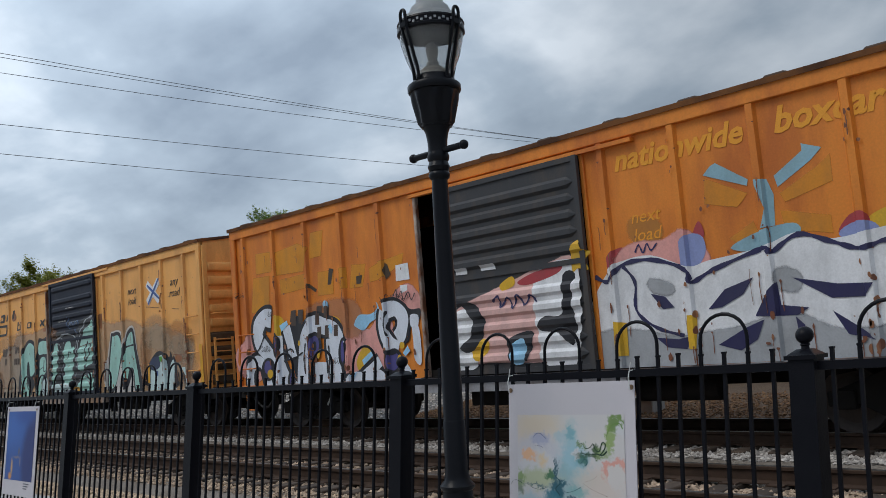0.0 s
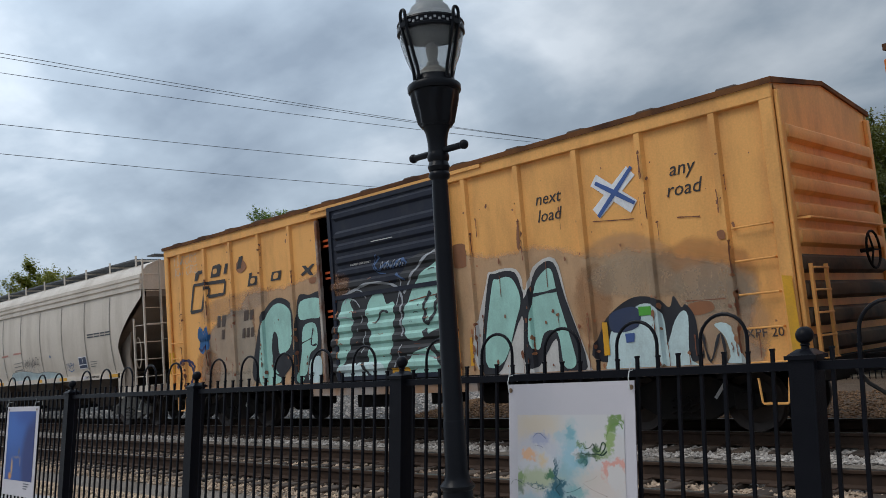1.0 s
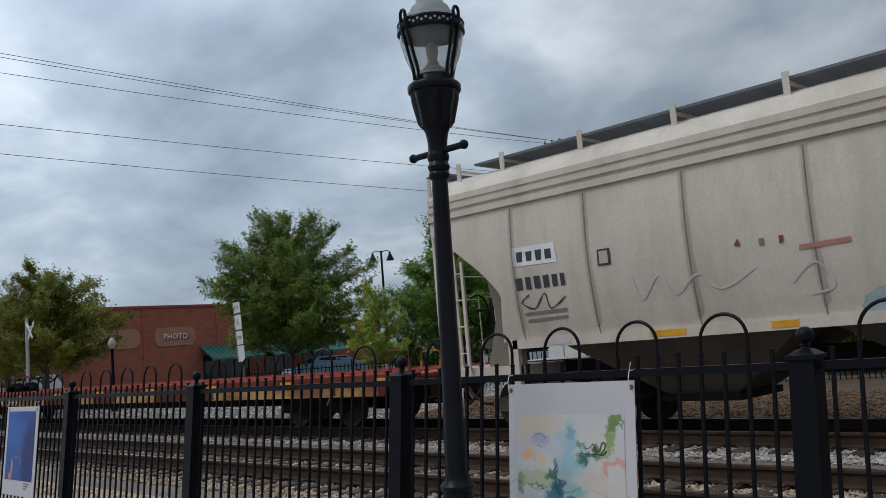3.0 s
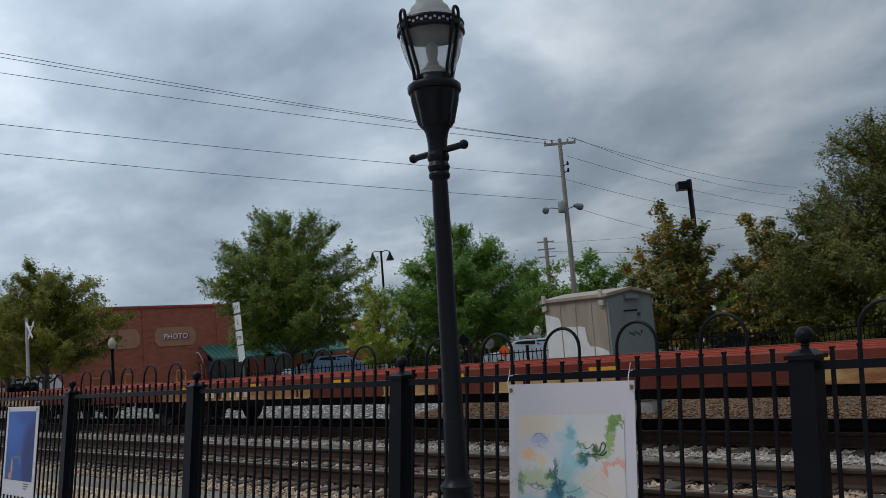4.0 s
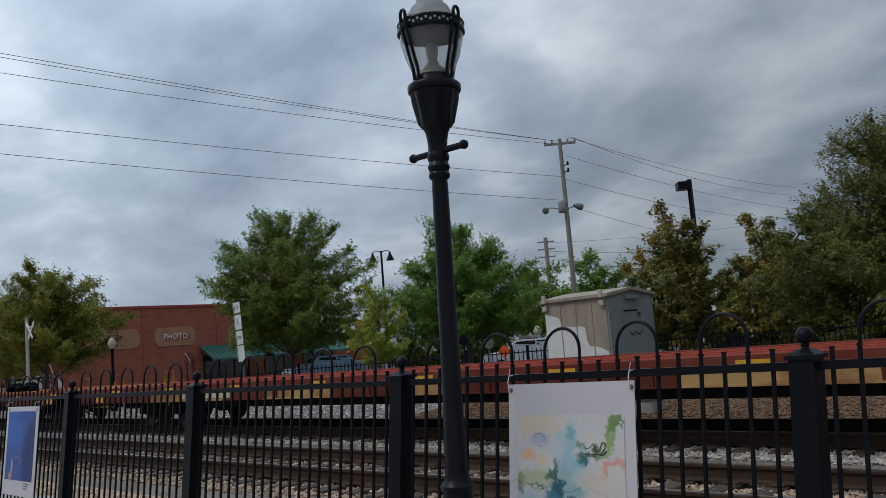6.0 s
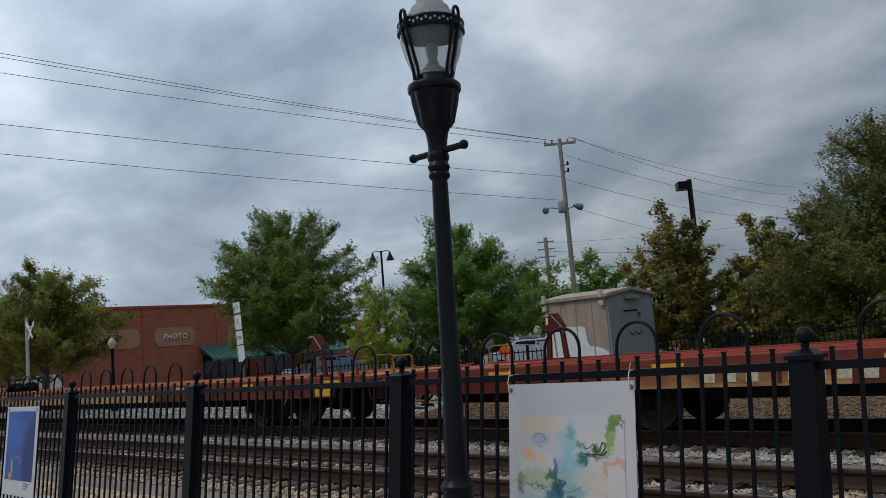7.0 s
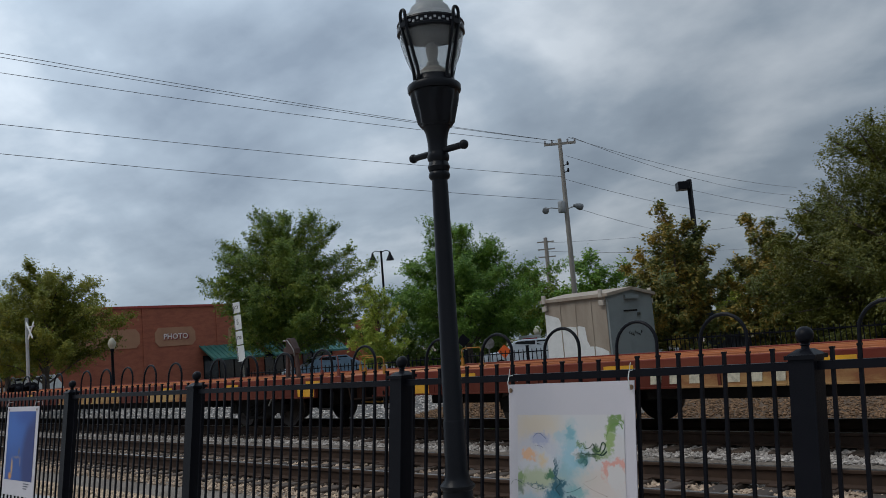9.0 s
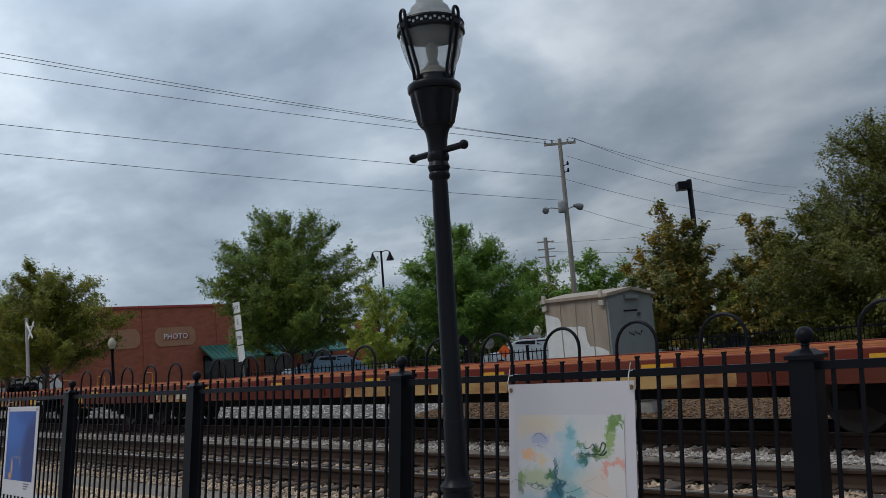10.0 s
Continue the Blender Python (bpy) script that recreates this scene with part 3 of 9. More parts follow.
def street_lamp_near():
    lamp = thing("street_lamp", "black cast iron street lamp with a caged glass lantern", "street lamp", pose(-3.11, 3.1, 0.04, -1.4, 0.55, 0))
    bm = bm_new()
    lathe(bm, [(0.17, 0.0), (0.17, 0.06), (0.15, 0.09), (0.125, 0.14), (0.115, 0.45), (0.105, 0.66), (0.085, 0.70), (0.075, 0.735), (0.075, 0.765), (0.085, 0.775), (0.088, 0.79), (0.066, 0.815), (0.062, 0.835), (0.057, 0.86), (0.055, 1.1), (0.053, 1.105), (0.051, 1.11), (0.042, 2.28), (0.040, 2.33)], 24)
    part("shaft", bm, GLOSS, lamp, smooth=True)
    bm = bm_new()
    lathe(bm, [(0.040, 2.31), (0.040, 2.325), (0.052, 2.335), (0.056, 2.35), (0.052, 2.365), (0.046, 2.37), (0.052, 2.375), (0.058, 2.395), (0.052, 2.41), (0.048, 2.42), (0.055, 2.43), (0.058, 2.45), (0.052, 2.465), (0.050, 2.48), (0.052, 2.53), (0.060, 2.575), (0.075, 2.605), (0.088, 2.62)], 24)
    part("collar", bm, GLOSS, lamp, smooth=True)
    bm = bm_new()
    tube(bm, [(-0.19, 0, 2.475), (-0.05, 0, 2.475), (0.05, 0, 2.475), (0.19, 0, 2.475)], 0.0175, 10, 0.0175)
    for s in (-1, 1):
        ring = [(0.0245 * math.sin(a), -0.0245 * math.cos(a)) for a in [0.15 + 0.284 * i for i in range(11)]]
        lathe(bm, ring, 12, (s * 0.185, 0, 2.475))
    part("ladder_rest", bm, GLOSS, lamp, smooth=True)
    bm = bm_new()
    n = 48
    rings = []
    for z, r, fl in ((2.605, 0.080, 0), (2.625, 0.090, 0.006), (2.68, 0.099, 0.010), (2.74, 0.113, 0.010), (2.780, 0.122, 0.006), (2.788, 0.124, 0), (2.79, 0.136, 0), (2.797, 0.140, 0), (2.822, 0.140, 0), (2.829, 0.136, 0), (2.831, 0.124, 0), (2.845, 0.112, 0), (2.87, 0.108, 0), (2.872, 0.09, 0)):
        rings.append([bm.verts.new(((r + fl * math.cos(8 * q)) * math.cos(q), (r + fl * math.cos(8 * q)) * math.sin(q), z)) for q in [2 * math.pi * j / n for j in range(n)]])
    for a, b in zip(rings, rings[1:]):
        for j in range(n):
            bm.faces.new((a[j], a[(j + 1) % n], b[(j + 1) % n], b[j]))
    bm.faces.new(rings[0][::-1]); bm.faces.new(rings[-1])
    part("lantern_base", bm, GLOSS, lamp, smooth=True)
    glass = bpy.data.materials.new("prismatic_acrylic")
    glass.use_nodes = True
    b = glass.node_tree.nodes["Principled BSDF"]
    b.inputs["Base Color"].default_value = (0.74, 0.74, 0.73, 1)
    b.inputs["Transmission Weight"].default_value, b.inputs["Roughness"].default_value, b.inputs["IOR"].default_value = 0.93, 0.16, 1.12
    bm = bm_new()
    n = 72
    rings = []
    for z, r in ((2.872, 0.100), (2.90, 0.108), (2.98, 0.142), (3.06, 0.162), (3.115, 0.169), (3.115, 0.164), (3.06, 0.157), (2.98, 0.137), (2.90, 0.103), (2.876, 0.096)):
        rings.append([bm.verts.new(((r + 0.0012 * (j % 2)) * math.cos(2 * math.pi * j / n), (r + 0.0012 * (j % 2)) * math.sin(2 * math.pi * j / n), z)) for j in range(n)])
    for a, c in zip(rings, rings[1:] + rings[:1]):
        for j in range(n):
            bm.faces.new((a[j], a[(j + 1) % n], c[(j + 1) % n], c[j]))
    ob = part("glass_globe", bm, glass, lamp, "ribbed clear acrylic globe", smooth=True)
    ob.visible_shadow = False
    bm = bm_new()
    lathe(bm, [(0.166, 3.156), (0.162, 3.178), (0.140, 3.198), (0.118, 3.20), (0.112, 3.225), (0.100, 3.25), (0.080, 3.268), (0.074, 3.272), (0.070, 3.30), (0.050, 3.335), (0.024, 3.352), (0.018, 3.372), (0.01, 3.40)], 36)
    part("dome", bm, milky_dome(), lamp, "pale ribbed lantern dome", smooth=True)
    bm = bm_new()
    lathe(bm, [(0.172, 3.100), (0.179, 3.106), (0.179, 3.116), (0.174, 3.12), (0.174, 3.147), (0.179, 3.152), (0.176, 3.162), (0.16, 3.164)], 40)
    part("band", bm, GLOSS, lamp, smooth=True)
    bm = bm_new()
    box(bm, -0.006, 0.006, -0.002, 0.002, -0.006, 0.006)
    stud = mesh_of("band_stud", bm, mat("band_hole", (0.35, 0.36, 0.38), 0.5))
    for i in range(48):
        a = 2 * math.pi * i / 48
        piece("band_stud", stud, lamp, Matrix.Translation((0.1745 * math.cos(a), 0.1745 * math.sin(a), 3.128 + 0.010 * (i % 2))) @ pose(0, 0, 0, 0, 0, math.degrees(a) + 90))
    for k in range(4):
        a0 = radians(-2 + 90 * k)
        bm = bm_new()
        for off in (-0.018, 0.018):
            pts = [(r, z) for r, z in ((0.118, 2.845), (0.124, 2.90), (0.150, 2.98), (0.174, 3.06), (0.190, 3.12), (0.193, 3.17))]
            tube(bm, [(r, off, z) for r, z in pts], 0.0085, 8)
        tube(bm, [(0.193, 0.018 * math.cos(q), 3.17 + 0.026 * math.sin(q)) for q in [math.pi * i / 8 for i in range(9)]], 0.0085, 8)
        box(bm, 0.168, 0.198, -0.02, 0.02, 3.105, 3.13)
        part("cage_arm", bm, GLOSS, lamp, smooth=True, m=pose(0, 0, 0, 0, 0, math.degrees(a0)))
    bm = bm_new()
    lathe(bm, [(0.034, 2.875), (0.034, 2.95), (0.026, 2.955), (0.024, 2.965), (0.030, 2.99), (0.034, 3.02), (0.026, 3.05), (0.012, 3.062)], 20)
    part("bulb", bm, mat("frosted_bulb", (0.34, 0.32, 0.29), 0.4), lamp, "frosted bulb in its socket", smooth=True)
    bm = bm_new()
    lathe(bm, [(0.095, 2.877), (0.080, 2.90), (0.05, 2.925), (0.036, 2.93)], 30)
    part("reflector", bm, mat("dull_reflector", (0.42, 0.38, 0.33), 0.5, 0.3), lamp, smooth=True)


iron_fence()
posters()
street_lamp_near()


# ---- rolling stock: x forward, y = -1.6 is the side seen, z = 0 on the rail ----
WHEELS, CARS = [], []
DOOR_RIBS = [1.24 + 0.246 * i for i in range(5)] + [2.80 + 0.245 * i for i in range(5)]


def truck(car, x, seed, paint=None):
    paint = paint or BLACK
    bm = bm_new()
    for s in (-1, 1):
        y = s * 1.0
        prof = [(-1.12, 0.36), (-1.12, 0.54), (-0.85, 0.62), (-0.40, 0.80), (0.40, 0.80), (0.85, 0.62), (1.12, 0.54), (1.12, 0.36), (0.72, 0.38), (0.38, 0.20), (-0.38, 0.20), (-0.72, 0.38)]
        a = [bm.verts.new((px, y - 0.07, pz)) for px, pz in prof]
        b = [bm.verts.new((px, y + 0.07, pz)) for px, pz in prof]
        for i in range(len(prof)):
            bm.faces.new((a[i], a[(i + 1) % 12], b[(i + 1) % 12], b[i]))
        bm.faces.new(a); bm.faces.new(b[::-1])
        for wx in (-0.89, 0.89):
            box(bm, wx - 0.13, wx + 0.13, y - 0.11 * (s == -1) - 0.02, y + 0.11 * (s == 1) + 0.02, 0.33, 0.57)
    box(bm, -0.2, 0.2, -1.0, 1.0, 0.45, 0.72)
    t = part("truck", bm, paint, car, m=pose(x, 0, 0), bevel=0.012)
    bm = bm_new(); box(bm, -0.14, 0.14, -0.002, 0.002, -0.022, 0.022); part("stencil_bar", bm, mat("stencil_white", (0.55, 0.55, 0.53), 0.6), t, m=pose(0.55, -1.075, 0.60, 0, -52, 0))
    for i in range(-2, 3):
        if i % 2:
            continue
        bm = bm_new()
        tube(bm, [(0.055 * math.cos(q) + i * 0.075, -1.09 + 0.055 * math.sin(q), 0.25 + 0.014 * q) for q in [0.6 * j for j in range(36)]], 0.014, 5)
        part("spring", bm, paint, t)
    bm = bm_new()
    for s in (-1, 1):
        k = len(bm.verts)
        prof = [(0.08, -0.09), (0.15, -0.06), (0.30, -0.02), (0.36, -0.05), (0.42, -0.06), (0.425, 0.03), (0.445, 0.045), (0.445, 0.07), (0.36, 0.07), (0.30, 0.03), (0.15, 0.06), (0.08, 0.07)]
        rings = [[bm.verts.new((r * math.cos(2 * math.pi * j / 28), s * 0.7535 - s * w, r * math.sin(2 * math.pi * j / 28))) for j in range(28)] for r, w in prof]
        for a, b in zip(rings, rings[1:]):
            for j in range(28):
                bm.faces.new((a[j], a[(j + 1) % 28], b[(j + 1) % 28], b[j]))
    tube(bm, [(0, -1.08, 0), (0, 1.08, 0)], 0.075, 12)
    bm.transform(Matrix.Scale(0.985, 4, (1, 0, 0)) @ Matrix.Scale(0.985, 4, (0, 0, 1)))
    me = mesh_of("wheelset", bm, mat("wheel_steel", (0.060, 0.045, 0.038), 0.6, 0.4, other=(0.03, 0.022, 0.018), scale=4), smooth=True)
    for wx in (-0.89, 0.89):
        w = new("wheelset", me)
        w.parent = t
        w.matrix_basis = pose(wx, 0, 0.42)
        WHEELS.append(w)
    return t


def coupler(car, x, s):
    bm = bm_new()
    box(bm, min(x, x + s * 0.45), max(x, x + s * 0.45), -0.09, 0.09, 0.80, 0.96)
    box(bm, min(x + s * 0.40, x + s * 0.66), max(x + s * 0.40, x + s * 0.66), -0.16, 0.12, 0.76, 1.0)
    part("coupler", bm, BLACK, car, bevel=0.02)
    bm = bm_new()
    tube(bm, [(x + s * 0.05, -0.5, 0.86), (x + s * 0.25, -0.52, 0.6), (x + s * 0.5, -0.5, 0.42), (x + s * 0.66, -0.42, 0.40)], 0.028, 8)
    part("air_hose", bm, mat("rubber_hose", (0.03, 0.028, 0.026), 0.7), car)


def ladder(car, paint, x0, x1, z0, z1, k, y=-1.66, posts=False):
    for i in range(k):
        z = z0 + (z1 - z0) * i / max(k - 1, 1)
        bm = bm_new()
        tube(bm, [(x0, y + 0.07, z), (x0, y, z), (x1, y, z), (x1, y + 0.07, z)], 0.013, 6)
        part("rung", bm, paint, car)
    if posts:
        for x in (x0, x1):
            bm = bm_new()
            box(bm, x - 0.03, x + 0.03, y - 0.012, y + 0.012, z0 - 0.25, z1 + 0.25)
            part("stile", bm, paint, car)


def stirrup(car, x, paint):
    bm = bm_new()
    tube(bm, [(x - 0.2, -1.58, 0.78), (x - 0.17, -1.60, 0.48), (x - 0.15, -1.60, 0.46), (x + 0.15, -1.60, 0.46), (x + 0.17, -1.60, 0.48), (x + 0.2, -1.58, 0.78)], 0.016, 6)
    part("stirrup", bm, paint, car)


def boxcar(name, label, paint, roof_paint, door_paint, sill_paint, ribs, gap0, door0, door1, gap1, length=15.8, sheet_top=4.26, door_top=4.16):
    car = thing(name, label, "boxcar", pose(0, 0, 0), "freight train")
    CARS.append(car)
    h = length / 2
    # steel sheets with a real doorway
    def sheet(u0, u1):
        bm = bm_new(); box(bm, u0 - h, u1 - h, -1.60, -1.57, 0.98, sheet_top); part("side_sheet", bm, paint, car)
    sheet(0.0, gap0); sheet(gap1, length)
    bm = bm_new(); box(bm, -h, h, 1.57, 1.60, 0.98, sheet_top); part("side_sheet", bm, paint, car)
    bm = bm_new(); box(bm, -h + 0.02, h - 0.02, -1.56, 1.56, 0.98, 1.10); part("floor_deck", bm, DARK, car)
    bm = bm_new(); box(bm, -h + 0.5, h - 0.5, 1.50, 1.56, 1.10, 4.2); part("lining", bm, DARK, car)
    for u in ribs:
        bm = bm_new()
        a = [(-0.075, 0.0), (-0.045, -0.06), (0.045, -0.06), (0.075, 0.0)]
        lo = [bm.verts.new((u - h + x, -1.60 + y, 1.0)) for x, y in a]
        hi = [bm.verts.new((u - h + x, -1.60 + y, 4.25)) for x, y in a]
        for i in range(3):
            bm.faces.new((lo[i], lo[i + 1], hi[i + 1], hi[i]))
        bm.faces.new(lo); bm.faces.new(hi[::-1])
        part("side_post", bm, paint, car)
    for u in (0.09, length - 0.09):
        bm = bm_new(); box(bm, u - 0.09 - h, u + 0.09 - h, -1.665, -1.60, 0.9, 4.28); part("corner_post", bm, paint, car, bevel=0.015)
    # top chord, side sill
    for y0, y1 in ((-1.67, -1.55), (1.55, 1.67)):
        bm = bm_new(); box(bm, -h, h, y0, y1, 4.25, 4.46); part("top_chord", bm, paint, car, bevel=0.012)
        bm = bm_new(); box(bm, -h, gap0 - 0.4 - h, y0 + 0.015, y1 - 0.015, 0.86, 0.98); box(bm, gap1 + 0.4 - h, h, y0 + 0.015, y1 - 0.015, 0.86, 0.98)
        box(bm, gap0 - 0.4 - h, gap1 + 0.4 - h, y0 + 0.015, y1 - 0.015, 0.72, 0.98); part("side_sill", bm, sill_paint, car)
    # roof
    bm = bm_new()
    extrude_x(bm, [(-1.70, 4.435), (-1.705, 4.51), (0, 4.72), (1.705, 4.51), (1.70, 4.435), (0, 4.66)], -h - 0.03, h + 0.03)
    part("roof", bm, roof_paint, car)
    k = 13
    bm = bm_new()
    extrude_x(bm, [(-1.69, 4.48), (-1.66, 4.55), (-0.05, 4.76), (0.05, 4.76), (1.66, 4.55), (1.69, 4.48)], -0.14, 0.14)
    me = mesh_of("roof_rib", bm, mat("roof_rib_brown", (0.085, 0.055, 0.040), 0.85, spec=0.2, other=(0.06, 0.035, 0.025), scale=3), bevel=0.02)
    for i in range(k):
        piece("roof_rib", me, car, pose(-h + 0.6 + i * (length - 1.2) / (k - 1), 0, 0))
    # ends
    for s in (-1, 1):
        bm = bm_new()
        prof = [(-1.60, 0.9), (1.60, 0.9), (1.60, 4.46), (0, 4.68), (-1.60, 4.46)]
        extrude_x(bm, prof, min(s * h, s * (h - 0.03)), max(s * h, s * (h - 0.03)))
        part("end_sheet", bm, paint, car)
        for i in range(9):
            z = 1.16 + i * 0.335
            bm = bm_new()
            pr = [(0.0, -0.12), (0.07, -0.075), (0.085, 0.0), (0.07, 0.075), (0.0, 0.12)]
            a = [bm.verts.new((s * (h + x), -1.45, z + dz)) for x, dz in pr]
            b = [bm.verts.new((s * (h + x), 1.45, z + dz)) for x, dz in pr]
            a0 = bm.verts.new((s * h, -1.54, z)); b0 = bm.verts.new((s * h, 1.54, z))
            for q in range(4):
                bm.faces.new((a[q], a[q + 1], b[q + 1], b[q])); bm.faces.new((a[q], a[q + 1], a0)); bm.faces.new((b[q], b[q + 1], b0))
            part("end_corrugation", bm, paint if z > 2.45 else mat("end_grime", (0.115, 0.07, 0.036), 0.8, other=(0.03, 0.022, 0.016), scale=1.3, amount=0.95), car, smooth=True)
        for y in (-1.55, 1.55):
            bm = bm_new(); box(bm, min(s * h, s * (h + 0.06)), max(s * h, s * (h + 0.06)), y - 0.06, y + 0.06, 0.9, 4.36); part("end_post", bm, paint, car, bevel=0.012)
        bm = bm_new()
        box(bm, min(s * (h - 0.1), s * (h + 0.16)), max(s * (h - 0.1), s * (h + 0.16)), -1.5, 1.5, 0.72, 0.98)
        part("end_sill", bm, BLACK, car)
        for y in (-1.42, -0.95):
            bm = bm_new(); box(bm, min(s * (h + 0.10), s * (h + 0.14)), max(s * (h + 0.10), s * (h + 0.14)), y - 0.025, y + 0.025, 0.8, 2.15); part("ladder_stile", bm, paint, car)
        for i in range(5):
            bm = bm_new(); tube(bm, [(s * (h + 0.15), -1.42, 0.98 + 0.28 * i), (s * (h + 0.15), -0.95, 0.98 + 0.28 * i)], 0.013, 6); part("rung", bm, paint, car)
        bm = bm_new(); tube(bm, [(s * (h + 0.02), -1.45, 2.72), (s * (h + 0.2), -1.45, 2.72), (s * (h + 0.2), 1.5, 2.72), (s * (h + 0.02), 1.5, 2.72)], 0.015, 6); part("grab_iron", bm, paint, car)
        bm = bm_new()
        tube(bm, [(s * (h + 0.22), 0.55 + 0.26 * math.cos(q), 2.35 + 0.26 * math.sin(q)) for q in [math.pi * i / 10 for i in range(20)]], 0.018, 6, closed=True)
        tube(bm, [(s * (h + 0.05), 0.55, 2.35), (s * (h + 0.22), 0.55, 2.35)], 0.03, 8)
        for q in range(3):
            tube(bm, [(s * (h + 0.22), 0.55, 2.35), (s * (h + 0.22), 0.55 + 0.26 * math.cos(q * 2.1), 2.35 + 0.26 * math.sin(q * 2.1))], 0.014, 6)
        part("brake_wheel", bm, BLACK, car)
        coupler(car, s * (h + 0.05), s)
        ladder(car, paint, s * (h - 0.72), s * (h - 0.2), 0.98, 2.7 if s > 0 else 2.1, 5 if s > 0 else 4, -1.68)
        stirrup(car, s * (h - 0.45), paint)
    # door: corrugated steel, hung on rails
    make_door(car, door_paint, door0 - h, door1 - h, door_top)
    for z0, z1 in ((door_top, door_top + 0.06), (0.90, 0.99)):
        bm = bm_new(); box(bm, gap0 - h - 0.1, gap1 - h + 0.9, -1.70, -1.60, z0, z1); part("door_rail", bm, paint if z0 > 2 else BLACK, car)
    for u in (gap0, gap1):
        bm = bm_new(); box(bm, u - 0.045 - h, u + 0.03 - h, -1.645, -1.55, 0.98, 4.22); part("door_post", bm, mat("flaking_paint", (0.50, 0.44, 0.38), 0.7, other=(0.20, 0.075, 0.035), scale=3.5, amount=1.0, stretch=(1, 1, 0.5)) if u == gap0 else paint, car, bevel=0.012)
    # under it all
    bm = bm_new()
    box(bm, -h + 0.2, h - 0.2, -0.25, 0.25, 0.62, 0.98)
    for i in range(9):
        x = -h + 1.2 + i * (length - 2.4) / 8
        box(bm, x - 0.06, x + 0.06, -1.5, 1.5, 0.78, 0.98)
    box(bm, -1.2, -0.2, -1.2, -0.7, 0.45, 0.85); box(bm, 1.0, 1.5, -1.3, -0.9, 0.5, 0.85)
    part("underframe", bm, BLACK, car)
    bm = bm_new(); tube(bm, [(2.0, -0.9, 0.62), (3.3, -0.9, 0.62)], 0.17, 12); part("air_tank", bm, BLACK, car, smooth=True)
    for s in (-1, 1):
        truck(car, s * 5.9, 1)
    return car


def make_door(car, paint, x0, x1, top):
    bm = bm_new()
    box(bm, x0, x1, -1.71, -1.675, 1.0, top)
    door = part("door", bm, paint, car)
    wide = 0.09
    bm = bm_new()
    a = [bm.verts.new((x0 + 0.22, -1.71 + dy, dz)) for dy, dz in ((0, -wide), (-0.045, -0.04), (-0.045, 0.04), (0, wide))]
    b = [bm.verts.new((x1 - 0.22, -1.71 + dy, dz)) for dy, dz in ((0, -wide), (-0.045, -0.04), (-0.045, 0.04), (0, wide))]
    e0, e1 = bm.verts.new((x0 + 0.10, -1.71, 0)), bm.verts.new((x1 - 0.10, -1.71, 0))
    for q in range(3):
        bm.faces.new((a[q], a[q + 1], b[q + 1], b[q])); bm.faces.new((a[q], a[q + 1], e0)); bm.faces.new((b[q], b[q + 1], e1))
    me = mesh_of("door_corrugation", bm, paint)
    for z in list(DOOR_RIBS) + ([4.16] if top > 4.3 else []):
        piece("door_corrugation", me, door, pose(0, 0, z))
    for x in (x0, x1 - 0.09):
        bm = bm_new(); box(bm, x, x + 0.09, -1.745, -1.71, 1.0, top); part("door_edge", bm, paint, door)
    for z in (1.0, 2.55, top - 0.08):
        bm = bm_new(); box(bm, x0 + 0.09, x1 - 0.09, -1.74, -1.71, z, z + 0.08); part("door_bar", bm, paint, door)
    return door


YELLOW = mat("boxcar_yellow", (0.88, 0.43, 0.12), 0.55, other=(0.62, 0.285, 0.08), scale=0.9, amount=0.75, grain=35, stretch=(2.2, 2.2, 0.7), bump=0.12, lo=0.45, hi=0.68)
ORANGE = mat("boxcar_orange", (0.76, 0.238, 0.024), 0.55, other=(0.50, 0.125, 0.015), scale=0.8, amount=0.9, grain=35, stretch=(2.0, 2.0, 0.6), bump=0.12, lo=0.42, hi=0.66)
GREY_DOOR = mat("door_grey", (0.052, 0.053, 0.058), 0.6, spec=0.3, other=(0.11, 0.085, 0.065), scale=1.2, amount=0.6, stretch=(2, 2, 0.6), lo=0.48, hi=0.72)
NAVY_DOOR = mat("door_navy", (0.015, 0.019, 0.034), 0.6, spec=0.28, other=(0.045, 0.045, 0.05), scale=1.2, amount=0.6, stretch=(2, 2, 0.6), lo=0.48, hi=0.72)
ROOF_A = mat("roof_rusty", (0.20, 0.085, 0.034), 0.9, spec=0.15, other=(0.07, 0.036, 0.024), scale=1.5, amount=0.9)
HOPPER = mat("hopper_grey", (0.63, 0.555, 0.475), 0.5, other=(0.43, 0.36, 0.29), scale=0.55, amount=0.75, grain=30, stretch=(2.4, 2.4, 0.55), bump=0.06, lo=0.44, hi=0.70)
DECK_RED = mat("deck_red", (0.35, 0.075, 0.05), 0.7, spec=0.12, other=(0.26, 0.065, 0.04), scale=0.8, amount=0.8, stretch=(0.6, 2, 2))
DECK_ORANGE = mat("deck_orange", (0.46, 0.185, 0.085), 0.8, spec=0.12, other=(0.24, 0.085, 0.045), scale=0.8, amount=0.8, stretch=(0.6, 2, 2))
EDGE_RED = mat("edge_red", (0.15, 0.028, 0.019), 0.65, spec=0.12, other=(0.17, 0.05, 0.03), scale=0.9, amount=0.9, stretch=(0.6, 2, 2))
SIDE_TAN = mat("side_tan", (0.45, 0.29, 0.12), 0.65, spec=0.12, other=(0.22, 0.08, 0.04), scale=0.9, amount=0.9, stretch=(0.7, 2, 2), lo=0.45, hi=0.6)
SIDE_RED = mat("side_red", (0.10, 0.022, 0.014), 0.65, spec=0.12, other=(0.12, 0.035, 0.022), scale=0.9, amount=0.9)
